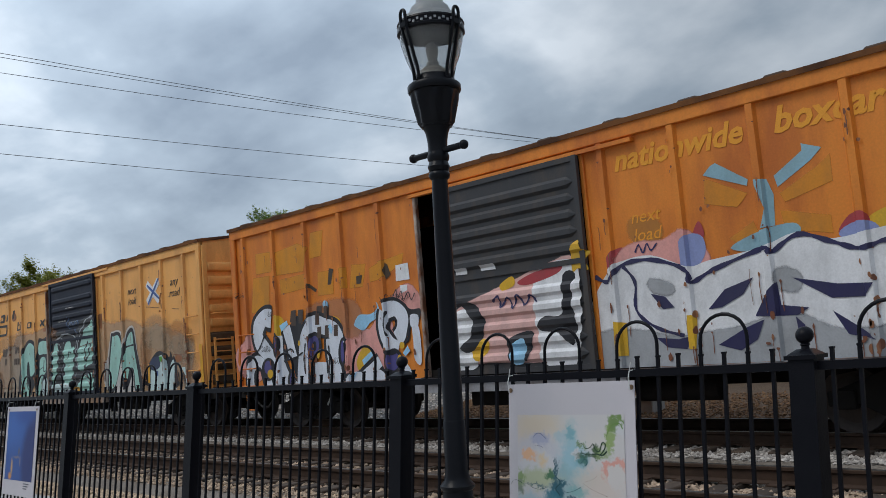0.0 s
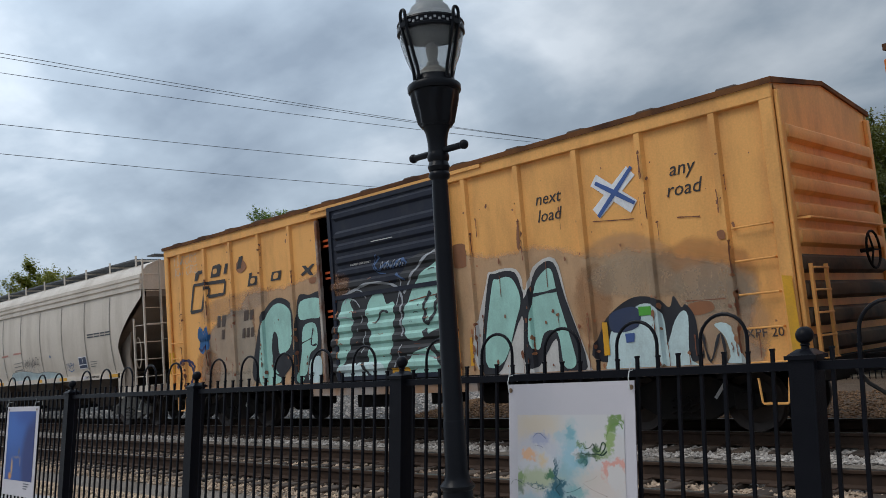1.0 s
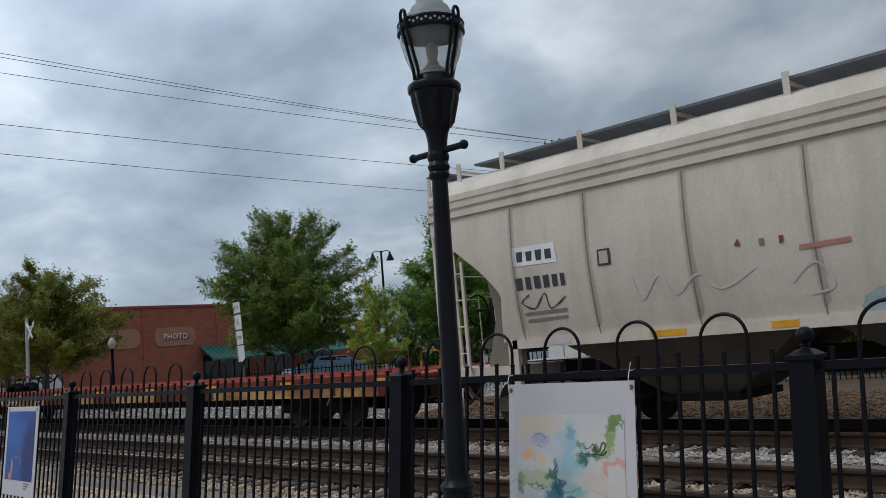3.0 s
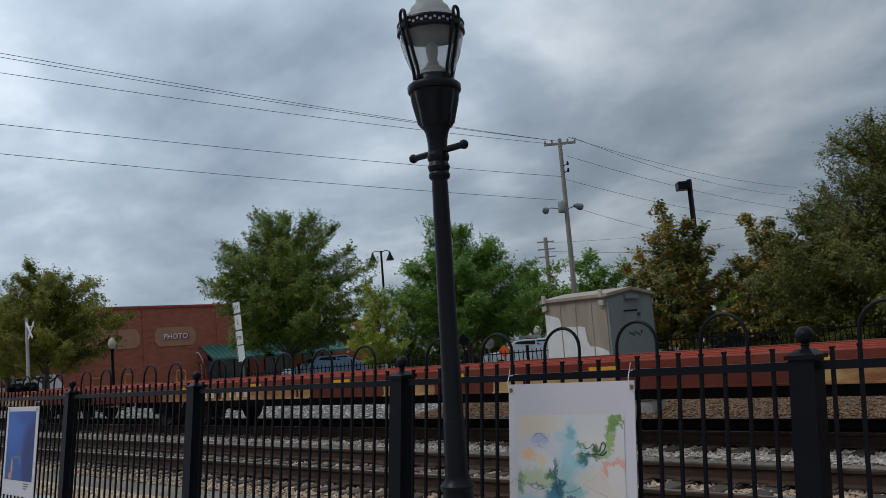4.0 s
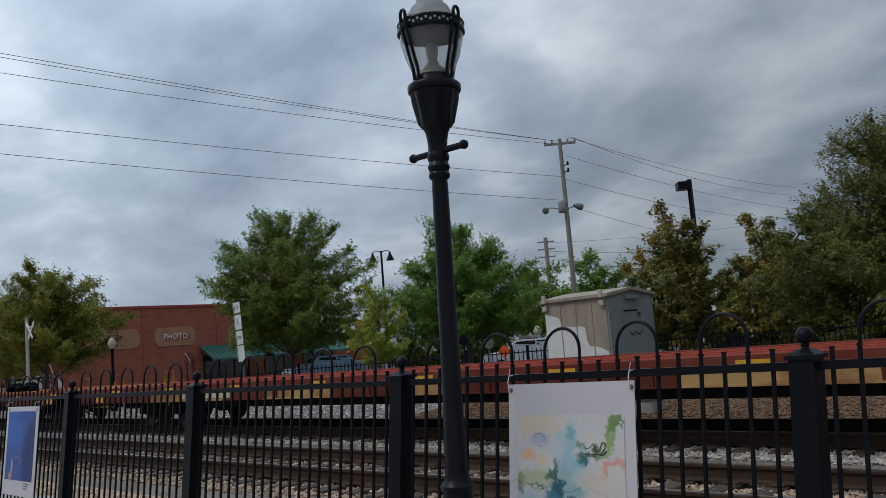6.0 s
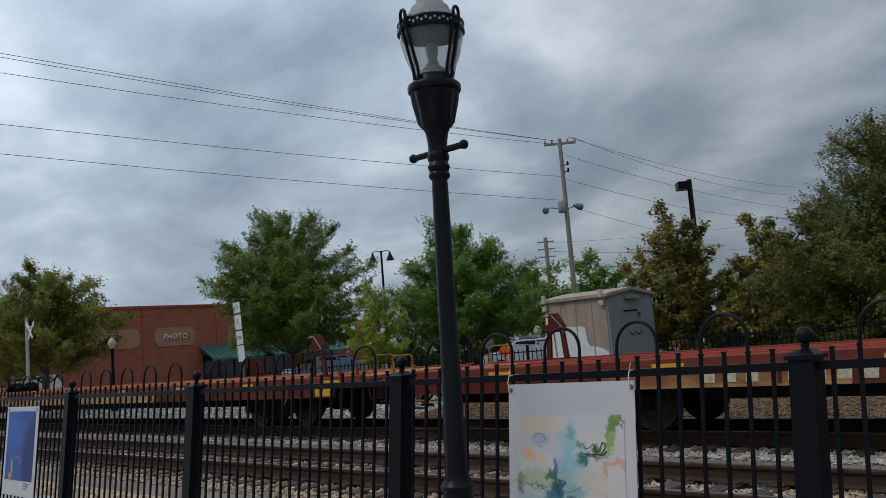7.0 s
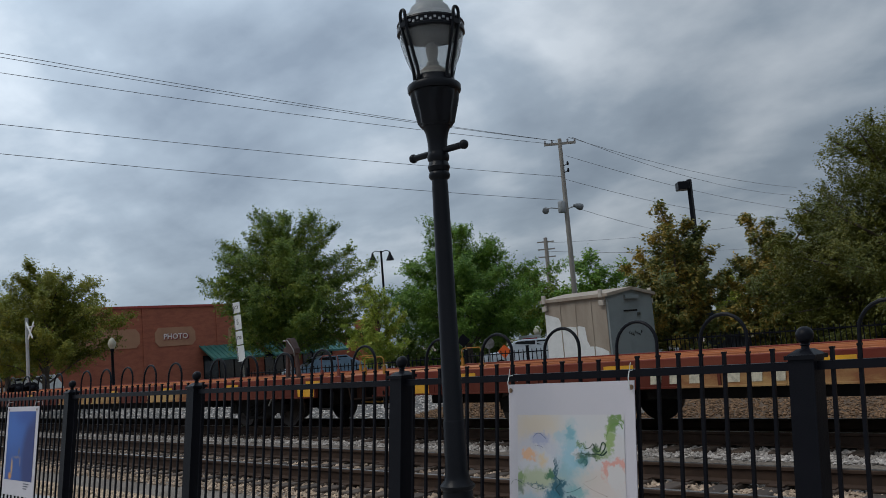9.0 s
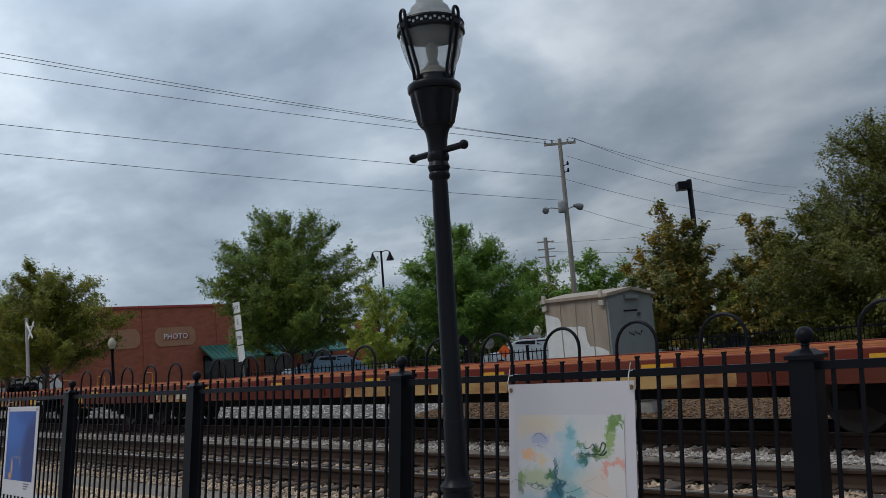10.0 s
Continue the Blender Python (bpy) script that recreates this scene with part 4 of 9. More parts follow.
SAFETY = mat("safety_yellow", (0.72, 0.36, 0.015), 0.55, other=(0.45, 0.22, 0.02), scale=5, amount=0.5)

car_a = boxcar("boxcar_orange", "weathered orange steel boxcar with a half-open grey door and graffiti", ORANGE, ROOF_A, GREY_DOOR, mat("sill_grey", (0.33, 0.33, 0.35), 0.6, other=(0.10, 0.07, 0.06), scale=1.2, amount=0.9), (0.48, 1.62, 2.77, 3.93, 5.08, 10.08, 11.25, 12.39, 13.56, 14.70), 6.10, 6.70, 9.72, 9.75)
car_b = boxcar("boxcar_yellow", "faded yellow steel boxcar with a dark blue door and turquoise graffiti", YELLOW, ROOF_A, NAVY_DOOR, mat("sill_primer", (0.34, 0.33, 0.32), 0.6, other=(0.32, 0.16, 0.07), scale=0.7, amount=0.9), (0.73, 1.88, 3.02, 4.18, 5.34, 10.41, 11.57, 12.72, 13.82, 14.96), 6.28, 6.80, 10.00, 9.97, door_top=4.37)


ORANGE_STRAP = mat("orange_strap", (0.75, 0.13, 0.03), 0.6)
for z in (3.74, 3.09, 2.32, 1.50):
    for d in (0.055, -0.055):
        bm = bm_new(); box(bm, -1.58, -1.10, -1.50, -1.485, z + d - 0.022, z + d + 0.022)
        part("load_strap", bm, ORANGE_STRAP, car_b, "orange load strap inside the doorway")


def hopper_car():
    car = thing("covered_hopper", "pale grey covered hopper wagon with a roof walkway", "hopper car", pose(0, 0, 0), "freight train")
    CARS.append(car)
    L = 16.9
    h = L / 2
    prof = [(1.48, -1.44), (1.75, -1.50), (2.1, -1.555), (2.5, -1.59), (2.9, -1.60), (3.3, -1.58), (3.66, -1.55)]

    def inset(z):
        # the ends draw in below the roof
        if z > 3.45:
            return 0.0
        if z > 2.2:
            return 1.5 * (1 - ((z - 2.2) / 1.25) ** 1.35)
        return 1.5 - 0.18 * (2.2 - z)
    bm = bm_new()
    for s in (-1, 1):
        rows = []
        zs = [1.48 + i * (3.66 - 1.48) / 24 for i in range(25)]
        for z in zs:
            y = np.interp(z, [p[0] for p in prof], [p[1] for p in prof])
            e = inset(z)
            rows.append([bm.verts.new((x, -s * y if s > 0 else y, z)) for x in np.linspace(-h + e, h - e, 30)])
        for a, b in zip(rows, rows[1:]):
            for i in range(29):
                bm.faces.new((a[i], a[i + 1], b[i + 1], b[i]))
    body = part("body_side", bm, HOPPER, car, smooth=True)
    bm = bm_new()
    roof = [(-1.53, 3.64), (-1.60, 3.66), (-1.60, 3.76), (-1.555, 3.77), (-1.555, 3.80), (-1.60, 3.82), (-1.60, 3.90), (-1.56, 3.91), (-1.56, 3.94), (-1.59, 3.95), (-1.585, 4.05), (-1.53, 4.07), (-1.50, 4.13), (-1.38, 4.28), (-1.10, 4.40), (-0.5, 4.48), (0.5, 4.48), (1.10, 4.40), (1.38, 4.28), (1.5, 4.13), (1.585, 4.05), (1.6, 3.66), (1.53, 3.64)]
    extrude_x(bm, roof, -h, h)
    part("roof", bm, HOPPER, car, smooth=True)
    for s in (-1, 1):
        bm = bm_new()
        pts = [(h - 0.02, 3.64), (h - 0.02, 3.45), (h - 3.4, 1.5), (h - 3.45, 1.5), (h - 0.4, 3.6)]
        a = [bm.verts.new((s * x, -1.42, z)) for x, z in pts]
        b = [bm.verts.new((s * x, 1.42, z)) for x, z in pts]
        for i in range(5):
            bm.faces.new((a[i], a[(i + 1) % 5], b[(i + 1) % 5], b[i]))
        # dusty brown, with the shade of the end recess put into its colour
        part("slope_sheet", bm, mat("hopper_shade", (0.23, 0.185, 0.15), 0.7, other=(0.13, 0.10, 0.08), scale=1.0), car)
    # weld seams and fine vertical stiffener lines
    for u in (1.84, 3.28, 4.92, 6.59, 8.25, 9.91, 11.64, 13.32, 15.0):
        x = u - h
        bm = bm_new()
        zs = [1.5 + k * 0.15 for k in range(15)]
        a = []
        for z in zs:
            y = np.interp(z, [p[0] for p in prof], [p[1] for p in prof])
            a.append((bm.verts.new((x - 0.012, y - 0.004, z)), bm.verts.new((x, y - 0.012, z)), bm.verts.new((x + 0.012, y - 0.004, z))))
        for p, q in zip(a, a[1:]):
            bm.faces.new((p[0], p[1], q[1], q[0])); bm.faces.new((p[1], p[2], q[2], q[1]))
        part("weld_seam", bm, mat("seam_grey", (0.30, 0.28, 0.25), 0.6), car)
    # sill with its band of reflective marks
    bm = bm_new()
    box(bm, -h + 1.6, h - 1.6, -1.50, -1.40, 1.36, 1.50); box(bm, -h + 1.6, h - 1.6, 1.40, 1.50, 1.36, 1.50)
    part("side_sill", bm, HOPPER, car)
    for i in range(8):
        x = -h + 2.4 + i * 1.75
        bm = bm_new(); box(bm, x, x + (0.55 if i % 2 else 0.35), -1.506, -1.50, 1.39, 1.48)
        part("reflector", bm, SAFETY if i % 3 else PAPER, car)
    # roof walkway: a grating on stanchions
    slat = bm_new(); box(slat, -h + 0.9, h - 0.9, -0.004, 0.004, -0.02, 0.02)
    me = mesh_of("walkway_bar", slat, mat("galvanised", (0.17, 0.18, 0.19), 0.55, 0.6), False)
    for side in (-1, 1):
        for i in range(22):
            piece("walkway_bar", me, car, pose(0, side * (0.50 + 0.036 * i), 4.545))
        bm = bm_new()
        for i in range(150):
            x = -h + 0.95 + i * (L - 1.9) / 149
            box(bm, x - 0.004, x + 0.004, side * 0.88 - 0.38, side * 0.88 + 0.38, 4.535, 4.55)
        tagged(part("walkway_cross_bars", bm, mat("galvanised", (0.17, 0.18, 0.19)), car), kind="stuff")
        for x in [-7.9, -6.9] + [-5.31 + 1.622 * i for i in range(9)]:
            bm = bm_new()
            box(bm, x - 0.045, x + 0.045, side * 1.29 - 0.01, side * 1.29 + 0.01, 4.26, 4.63)
            box(bm, x - 0.02, x + 0.02, side * 0.88 - 0.40, side * 0.88 + 0.40, 4.475, 4.52)
            part("walkway_bracket", bm, HOPPER, car)
    # end ladders and platforms
    for s in (-1, 1):
        for y in (-1.50, -1.02):
            bm = bm_new(); box(bm, s * h - 0.03, s * h + 0.03, y - 0.02, y + 0.02, 1.05, 4.45); part("ladder_stile", bm, HOPPER, car)
        for i in range(7):
            bm = bm_new(); tube(bm, [(s * h, -1.5, 1.35 + 0.45 * i), (s * h, -1.02, 1.35 + 0.45 * i)], 0.011, 6); part("rung", bm, HOPPER, car)
        for x in (h - 0.62,):
            bm = bm_new(); box(bm, s * x - 0.03, s * x + 0.03, -1.52, -1.48, 1.05, 2.9); part("ladder_stile", bm, HOPPER, car)
            for i in range(4):
                bm = bm_new(); tube(bm, [(s * x, -1.51, 1.35 + 0.45 * i), (s * h, -1.51, 1.35 + 0.45 * i)], 0.011, 6); part("rung", bm, HOPPER, car)
        bm = bm_new()
        box(bm, min(s * (h - 1.7), s * (h + 0.06)), max(s * (h - 1.7), s * (h + 0.06)), -1.45, 1.45, 0.92, 1.10)
        box(bm, min(s * (h - 1.7), s * (h - 1.5)), max(s * (h - 1.7), s * (h - 1.5)), -1.50, -1.40, 0.80, 1.50)
        part("end_platform", bm, HOPPER, car)
        # roof platform across the end, hand rails, the slack adjuster's ring and the bolster webs under the slope
        bm = bm_new()
        for i in range(9):
            x = s * (h - 0.14 + 0.05 * i)
            box(bm, x - 0.004, x + 0.004, -1.28, 1.28, 4.525, 4.56)
        for i in range(9):
            box(bm, min(s * (h - 0.15), s * (h + 0.27)), max(s * (h - 0.15), s * (h + 0.27)), -1.28 + 0.32 * i - 0.004, -1.28 + 0.32 * i + 0.004, 4.53, 4.555)
        part("end_grating", bm, mat("galvanised", (0.17, 0.18, 0.19)), car, "galvanised grating across the roof end")
        bm = bm_new(); tube(bm, [(s * (h + 0.02), -1.46, 2.72), (s * (h + 0.10), -1.46, 2.72), (s * (h + 0.10), 1.4, 2.72), (s * (h + 0.02), 1.4, 2.72)], 0.014, 6); part("grab_iron", bm, HOPPER, car)
        bm = bm_new(); tube(bm, [(s * (h + 0.04), -1.05, 1.10), (s * (h + 0.06), -1.05, 2.30), (s * (h + 0.06), -0.4, 2.30), (s * (h + 0.04), -0.4, 1.10)], 0.014, 6); part("hand_rail", bm, HOPPER, car)
        bm = bm_new(); tube(bm, [(s * (h - 1.15) + 0.17 * math.cos(q), -1.15, 2.0 + 0.42 * math.sin(q)) for q in [math.pi * i / 10 for i in range(20)]], 0.016, 6, closed=True); part("pipe_loop", bm, HOPPER, car)
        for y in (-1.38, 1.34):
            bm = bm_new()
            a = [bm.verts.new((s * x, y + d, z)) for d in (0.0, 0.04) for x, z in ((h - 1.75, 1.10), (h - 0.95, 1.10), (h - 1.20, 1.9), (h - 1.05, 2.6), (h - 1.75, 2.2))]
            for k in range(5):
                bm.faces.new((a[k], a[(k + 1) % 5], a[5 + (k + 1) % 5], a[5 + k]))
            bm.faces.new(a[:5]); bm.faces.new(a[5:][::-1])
            # same darkened brown as the slope sheet, recess shade included
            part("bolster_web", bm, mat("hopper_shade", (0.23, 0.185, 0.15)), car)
        bm = bm_new(); tube(bm, [(s * (h - 0.9), 0.2, 1.5), (s * (h - 0.3), 0.2, 1.5)], 0.22, 14); part("air_tank", bm, BLACK, car, smooth=True)
        bm = bm_new()
        tube(bm, [(s * (h + 0.1), -0.4 + 0.28 * math.cos(q), 2.1 + 0.28 * math.sin(q)) for q in [math.pi * i / 10 for i in range(20)]], 0.018, 6, closed=True)
        tube(bm, [(s * (h - 0.3), -0.4, 2.1), (s * (h + 0.1), -0.4, 2.1)], 0.03, 8)
        box(bm, s * (h - 0.3) - 0.04, s * (h - 0.3) + 0.04, -0.46, -0.34, 1.1, 2.3)
        part("brake_wheel", bm, BLACK, car)
        coupler(car, s * (h - 0.1), s)
        stirrup(car, s * (h - 0.3), HOPPER)
        truck(car, s * 6.55, 1, mat("truck_dust", (0.15, 0.145, 0.135), 0.85, other=(0.03, 0.026, 0.023), scale=3, spec=0.2))
    bm = bm_new(); box(bm, -h + 0.5, h - 0.5, -0.3, 0.3, 0.75, 1.1); part("centre_sill", bm, BLACK, car)
    for k in range(3):
        x = (k - 1) * 4.1
        bm = bm_new()
        top = [bm.verts.new((x + dx, dy, 1.42)) for dx, dy in ((-1.9, -1.38), (1.9, -1.38), (1.9, 1.38), (-1.9, 1.38))]
        bot = [bm.verts.new((x + dx, dy, 0.52)) for dx, dy in ((-0.55, -0.6), (0.55, -0.6), (0.55, 0.6), (-0.55, 0.6))]
        for i in range(4):
            bm.faces.new((top[i], top[(i + 1) % 4], bot[(i + 1) % 4], bot[i]))
        bm.faces.new(bot); bm.faces.new(top[::-1])
        part("hopper_chute", bm, mat("chute_brown", (0.10, 0.075, 0.058), 0.8, other=(0.05, 0.038, 0.03), scale=1.5), car)
        bm = bm_new(); box(bm, x - 0.62, x + 0.62, -0.68, 0.68, 0.42, 0.52); part("outlet_gate", bm, BLACK, car)
    return car


HOOP_YELLOW = mat("hoop_yellow", (0.36, 0.18, 0.03), 0.6, other=(0.25, 0.12, 0.03), scale=5, spec=0.2)


def flatcar(label, deck_paint, front_hitch, rear_hitch, seed, marked=(-1, 1)):
    rng = random.Random(seed)
    car = thing("flatcar", label, "flatcar", pose(0, 0, 0), "freight train")
    CARS.append(car)
    h, tail = 13.85, 14.35
    bm = bm_new()
    box(bm, -tail, h, -1.48, 1.48, 1.00, 1.05)
    part("deck", bm, deck_paint, car)
    for y0, y1 in ((-1.60, -1.48), (1.48, 1.60)):
        bm = bm_new(); box(bm, -tail, h, y0, y1, 0.93, 1.085); part("edge_beam", bm, EDGE_RED, car, bevel=0.01)
    # side sill, in panels of differing paint
    x = -h
    k = 0
    while x < h - 1.0:
        end = abs(x) > h - 3.2
        w = min(rng.uniform(1.2, 2.9), h - 0.9 - x)
        paint = SIDE_RED if end else (SIDE_TAN if rng.random() < 0.62 else SIDE_RED)
        bm = bm_new(); box(bm, x + 0.004, x + w - 0.004, -1.565, -1.50, 0.70, 0.93); box(bm, x + 0.004, x + w - 0.004, -1.60, -1.50, 0.68, 0.705)
        part("side_panel", bm, paint, car)
        x += w
        k += 1
    bm = bm_new(); box(bm, -h, h, 1.50, 1.565, 0.68, 0.93); part("side_panel", bm, SIDE_RED, car)
    for i in range(18):
        x = -h + 0.9 + i * (2 * h - 1.8) / 17
        bm = bm_new(); box(bm, x - 0.25, x + 0.25, -1.606, -1.60, 0.955, 1.02) if i % 2 else box(bm, x - 0.02, x + 0.02, -1.59, -1.565, 0.705, 0.93)
        part("reflector" if i % 2 else "stake_pocket", bm, SAFETY if i % 2 else SIDE_RED, car)
    for s in marked:
        bm = bm_new(); box(bm, min(s * (h - 1.5), s * (h - 0.95)), max(s * (h - 1.5), s * (h - 0.95)), -1.572, -1.565, 0.71, 0.925); part("marking", bm, SAFETY, car, "bright yellow end marking")
    # reporting marks, as plain bars
    for k in range(7):
        x = -7.9 + 0.30 * k + (0.25 if k > 2 else 0)
        bm = bm_new(); plate(bm, [(x, 0.74), (x + 0.17, 0.74), (x + 0.19, 0.90), (x + 0.02, 0.90)], -1.571); part("painted_mark", bm, mat("stencil_cream", (0.62, 0.56, 0.42), 0.6, amount=0.8, scale=12), car)
    bm = bm_new()
    box(bm, -h + 0.3, h - 0.3, -0.35, 0.35, 0.42, 0.98)
    extrude_x(bm, [(-1.2, 0.5), (-1.2, 0.70), (1.2, 0.70), (1.2, 0.5)], -8.2, 8.2)
    part("centre_sill", bm, BLACK, car)
    # deck lines: guide curbs and plank joints
    for y in (-1.05, -0.35, 0.35, 1.05):
        bm = bm_new(); box(bm, -h + 1.2, h - 1.2, y - 0.05, y + 0.05, 1.05, 1.075); part("curb", bm, deck_paint, car)
    rails = mat("hoop_red", (0.17, 0.04, 0.026), 0.7)
    def hoop(x, y, w, z, paint):
        bm = bm_new()
        tube(bm, [(x - w, y, 1.05), (x - w, y, z - 0.05), (x - w + 0.05, y, z), (x + w - 0.05, y, z), (x + w, y, z - 0.05), (x + w, y, 1.05)], 0.011, 6)
        for q in (-1, 1):
            box(bm, x + q * w - 0.026, x + q * w + 0.026, y - 0.022, y + 0.022, 1.05, 1.22)
            box(bm, x + q * w - 0.06, x + q * w + 0.06, y - 0.05, y + 0.05, 1.05, 1.075)
        part("hoop_rail", bm, paint, car)
    hoop(-tail + 0.32, -1.34, 0.28, 1.40, HOOP_YELLOW); hoop(-tail + 0.40, 1.30, 0.28, 1.42, HOOP_YELLOW)
    hoop(h - 1.1, -1.0, 0.28, 1.50, rails); hoop(h - 2.6, 1.3, 0.30, 1.42, HOOP_YELLOW)
    for s in (-1, 1):
        # the ends: a thin plate under the deck, a stub sill in the middle with its draft gear, open at both sides
        e = h if s > 0 else tail
        bm = bm_new(); box(bm, min(s * (e - 0.06), s * e), max(s * (e - 0.06), s * e), -1.48, 1.48, 0.90, 0.998); part("end_plate", bm, EDGE_RED, car, bevel=0.01)
        bm = bm_new()
        box(bm, min(s * (h - 1.0), s * (e - 0.1)), max(s * (h - 1.0), s * (e - 0.1)), -0.24, 0.24, 0.60, 0.98)
        rusty = mat("draft_rust", (0.075, 0.038, 0.026), 0.85, other=(0.03, 0.02, 0.016), scale=3, spec=0.15)
        part("stub_sill", bm, rusty, car, "rusty stub sill and draft gear", bevel=0.012)
        bm = bm_new(); box(bm, min(s * (h - 0.35), s * (h - 0.22)), max(s * (h - 0.35), s * (h - 0.22)), -0.95, -0.80, 0.60, 0.98); part("end_bracket", bm, rusty, car, bevel=0.012)
        bm = bm_new(); tube(bm, [(s * (e - 0.05), -1.40, 0.92), (s * (e + 0.02), -1.40, 0.62), (s * (e + 0.02), -0.9, 0.60), (s * (e + 0.02), -0.3, 0.74)], 0.016, 6); part("uncoupling_lever", bm, RUST, car, "rusty uncoupling lever")
        bm = bm_new(); tube(bm, [(s * (e - 0.05), -0.45, 0.80), (s * (e + 0.05), -0.47, 0.84), (s * (e + 0.16), -0.47, 0.74), (s * (e + 0.20), -0.46, 0.58), (s * (e + 0.26), -0.44, 0.46)], 0.022, 8); part("hose", bm, mat("hose_pale", (0.50, 0.36, 0.16), 0.6, other=(0.25, 0.16, 0.08), scale=9), car, "pale brake hose with a glad hand", smooth=True)
        bm = bm_new(); tube(bm, [(s * (e - 0.6), -0.62, 0.50), (s * (e + 0.30), -0.62, 0.50)], 0.018, 6); part("hand_bar", bm, HOOP_YELLOW, car, "yellow hand bar below the deck")
        coupler(car, s * (h + 0.05), s)
        stirrup(car, s * (h - 0.5), BLACK)
        truck(car, s * 10.05, 1)
    for on, x, y, top in ((front_hitch, h - (1.80 if front_hitch == 1 else 2.7), -1.2 if front_hitch == 1 else -0.8, 1.96), (rear_hitch, -h + 1.5, 1.15, 1.95)):
        if not on:
            continue
        # two legs, a cross head, a hooked jaw, and a chain down the middle
        red = mat("hitch_rust", (0.10, 0.026, 0.017), 0.75, other=(0.05, 0.018, 0.013), spec=0.12) if front_hitch < 2 else mat("hitch_dark", (0.05, 0.025, 0.02), 0.7)
        bm = bm_new()
        box(bm, x - 0.30, x + 0.30, y - 0.10, y + 0.10, 1.05, 1.10)
        hitch = part("trailer_hitch", bm, red, car, "rust red folding trailer hitch")
        for q in (-1, 1):
            bm = bm_new()
            a = [bm.verts.new((x + q * dx, y + dy, z)) for z, dx0, dx1 in ((1.10, 0.15, 0.26), (top - 0.34, 0.11, 0.20)) for dx, dy in ((dx0, -0.035), (dx1, -0.035), (dx1, 0.035), (dx0, 0.035))]
            for k in range(4):
                bm.faces.new((a[k], a[(k + 1) % 4], a[4 + (k + 1) % 4], a[4 + k]))
            bm.faces.new(a[:4]); bm.faces.new(a[4:])
            part("leg", bm, red, hitch, bevel=0.01)
        bm = bm_new()
        prof = [(-0.22, top - 0.36), (0.22, top - 0.36), (0.20, top - 0.24), (0.10, top - 0.08), (0.04, top), (-0.06, top), (-0.11, top - 0.06), (-0.12, top - 0.20), (-0.22, top - 0.22)]
        a = [bm.verts.new((x + px, y - 0.08, pz)) for px, pz in prof]; b = [bm.verts.new((x + px, y + 0.08, pz)) for px, pz in prof]
        for k in range(9):
            bm.faces.new((a[k], a[(k + 1) % 9], b[(k + 1) % 9], b[k]))
        bm.faces.new(a); bm.faces.new(b[::-1])
        part("hitch_head", bm, red, hitch, bevel=0.012)
        bm = bm_new(); box(bm, x - 0.24, x - 0.08, y - 0.07, y + 0.07, top - 0.07, top - 0.035); part("jaw", bm, STEEL, hitch, bevel=0.008)
        bm = bm_new(); tube(bm, [(x + 0.02, y - 0.13, top - 0.04), (x + 0.20, y - 0.13, top - 0.22), (x + 0.26, y - 0.13, top - 0.30), (x + 0.26, y - 0.13, top - 0.40)], 0.012, 6); part("release_rod", bm, STEEL, hitch)
        for k in range(10):
            bm = bm_new()
            tube(bm, [(0.016 * math.cos(w), 0, 0.032 * math.sin(w)) for w in [math.pi * i / 4 for i in range(8)]], 0.006, 5, closed=True)
            part("chain_link", bm, STEEL, hitch, m=pose(x - 0.01 + 0.003 * k, y - 0.05, top - 0.40 - 0.045 * k, 0, 0, 90 * (k % 2)))
    return car


hopper = hopper_car()
flat_1 = flatcar("rust red flatcar with tan side panels and a folding hitch", DECK_RED, 0, 1, 11, ())
flat_2 = flatcar("rust red flatcar with yellow and tan side panels", DECK_RED, 0, 1, 12, (-1,))
flat_3 = flatcar("flatcar with faded orange deck and a raised red hitch", DECK_ORANGE, 1, 0, 13)
flat_4 = flatcar("flatcar with faded orange deck and a raised black hitch", DECK_ORANGE, 2, 0, 14)
flat_5 = flatcar("flatcar with faded orange deck at the end of sight", DECK_ORANGE, 0, 0, 15)
START = [(car_a, -9.26), (car_b, -26.44), (hopper, -44.3), (flat_1, -67.2), (flat_2, -95.95), (flat_3, -124.75), (flat_4, -153.35), (flat_5, -182.2)]
SPEED = 14.0


# ---- beyond the line ----
BARK = mat("bark", (0.12, 0.095, 0.075), 0.9, other=(0.06, 0.048, 0.04), scale=6, stretch=(3, 3, 0.6), bump=0.5)


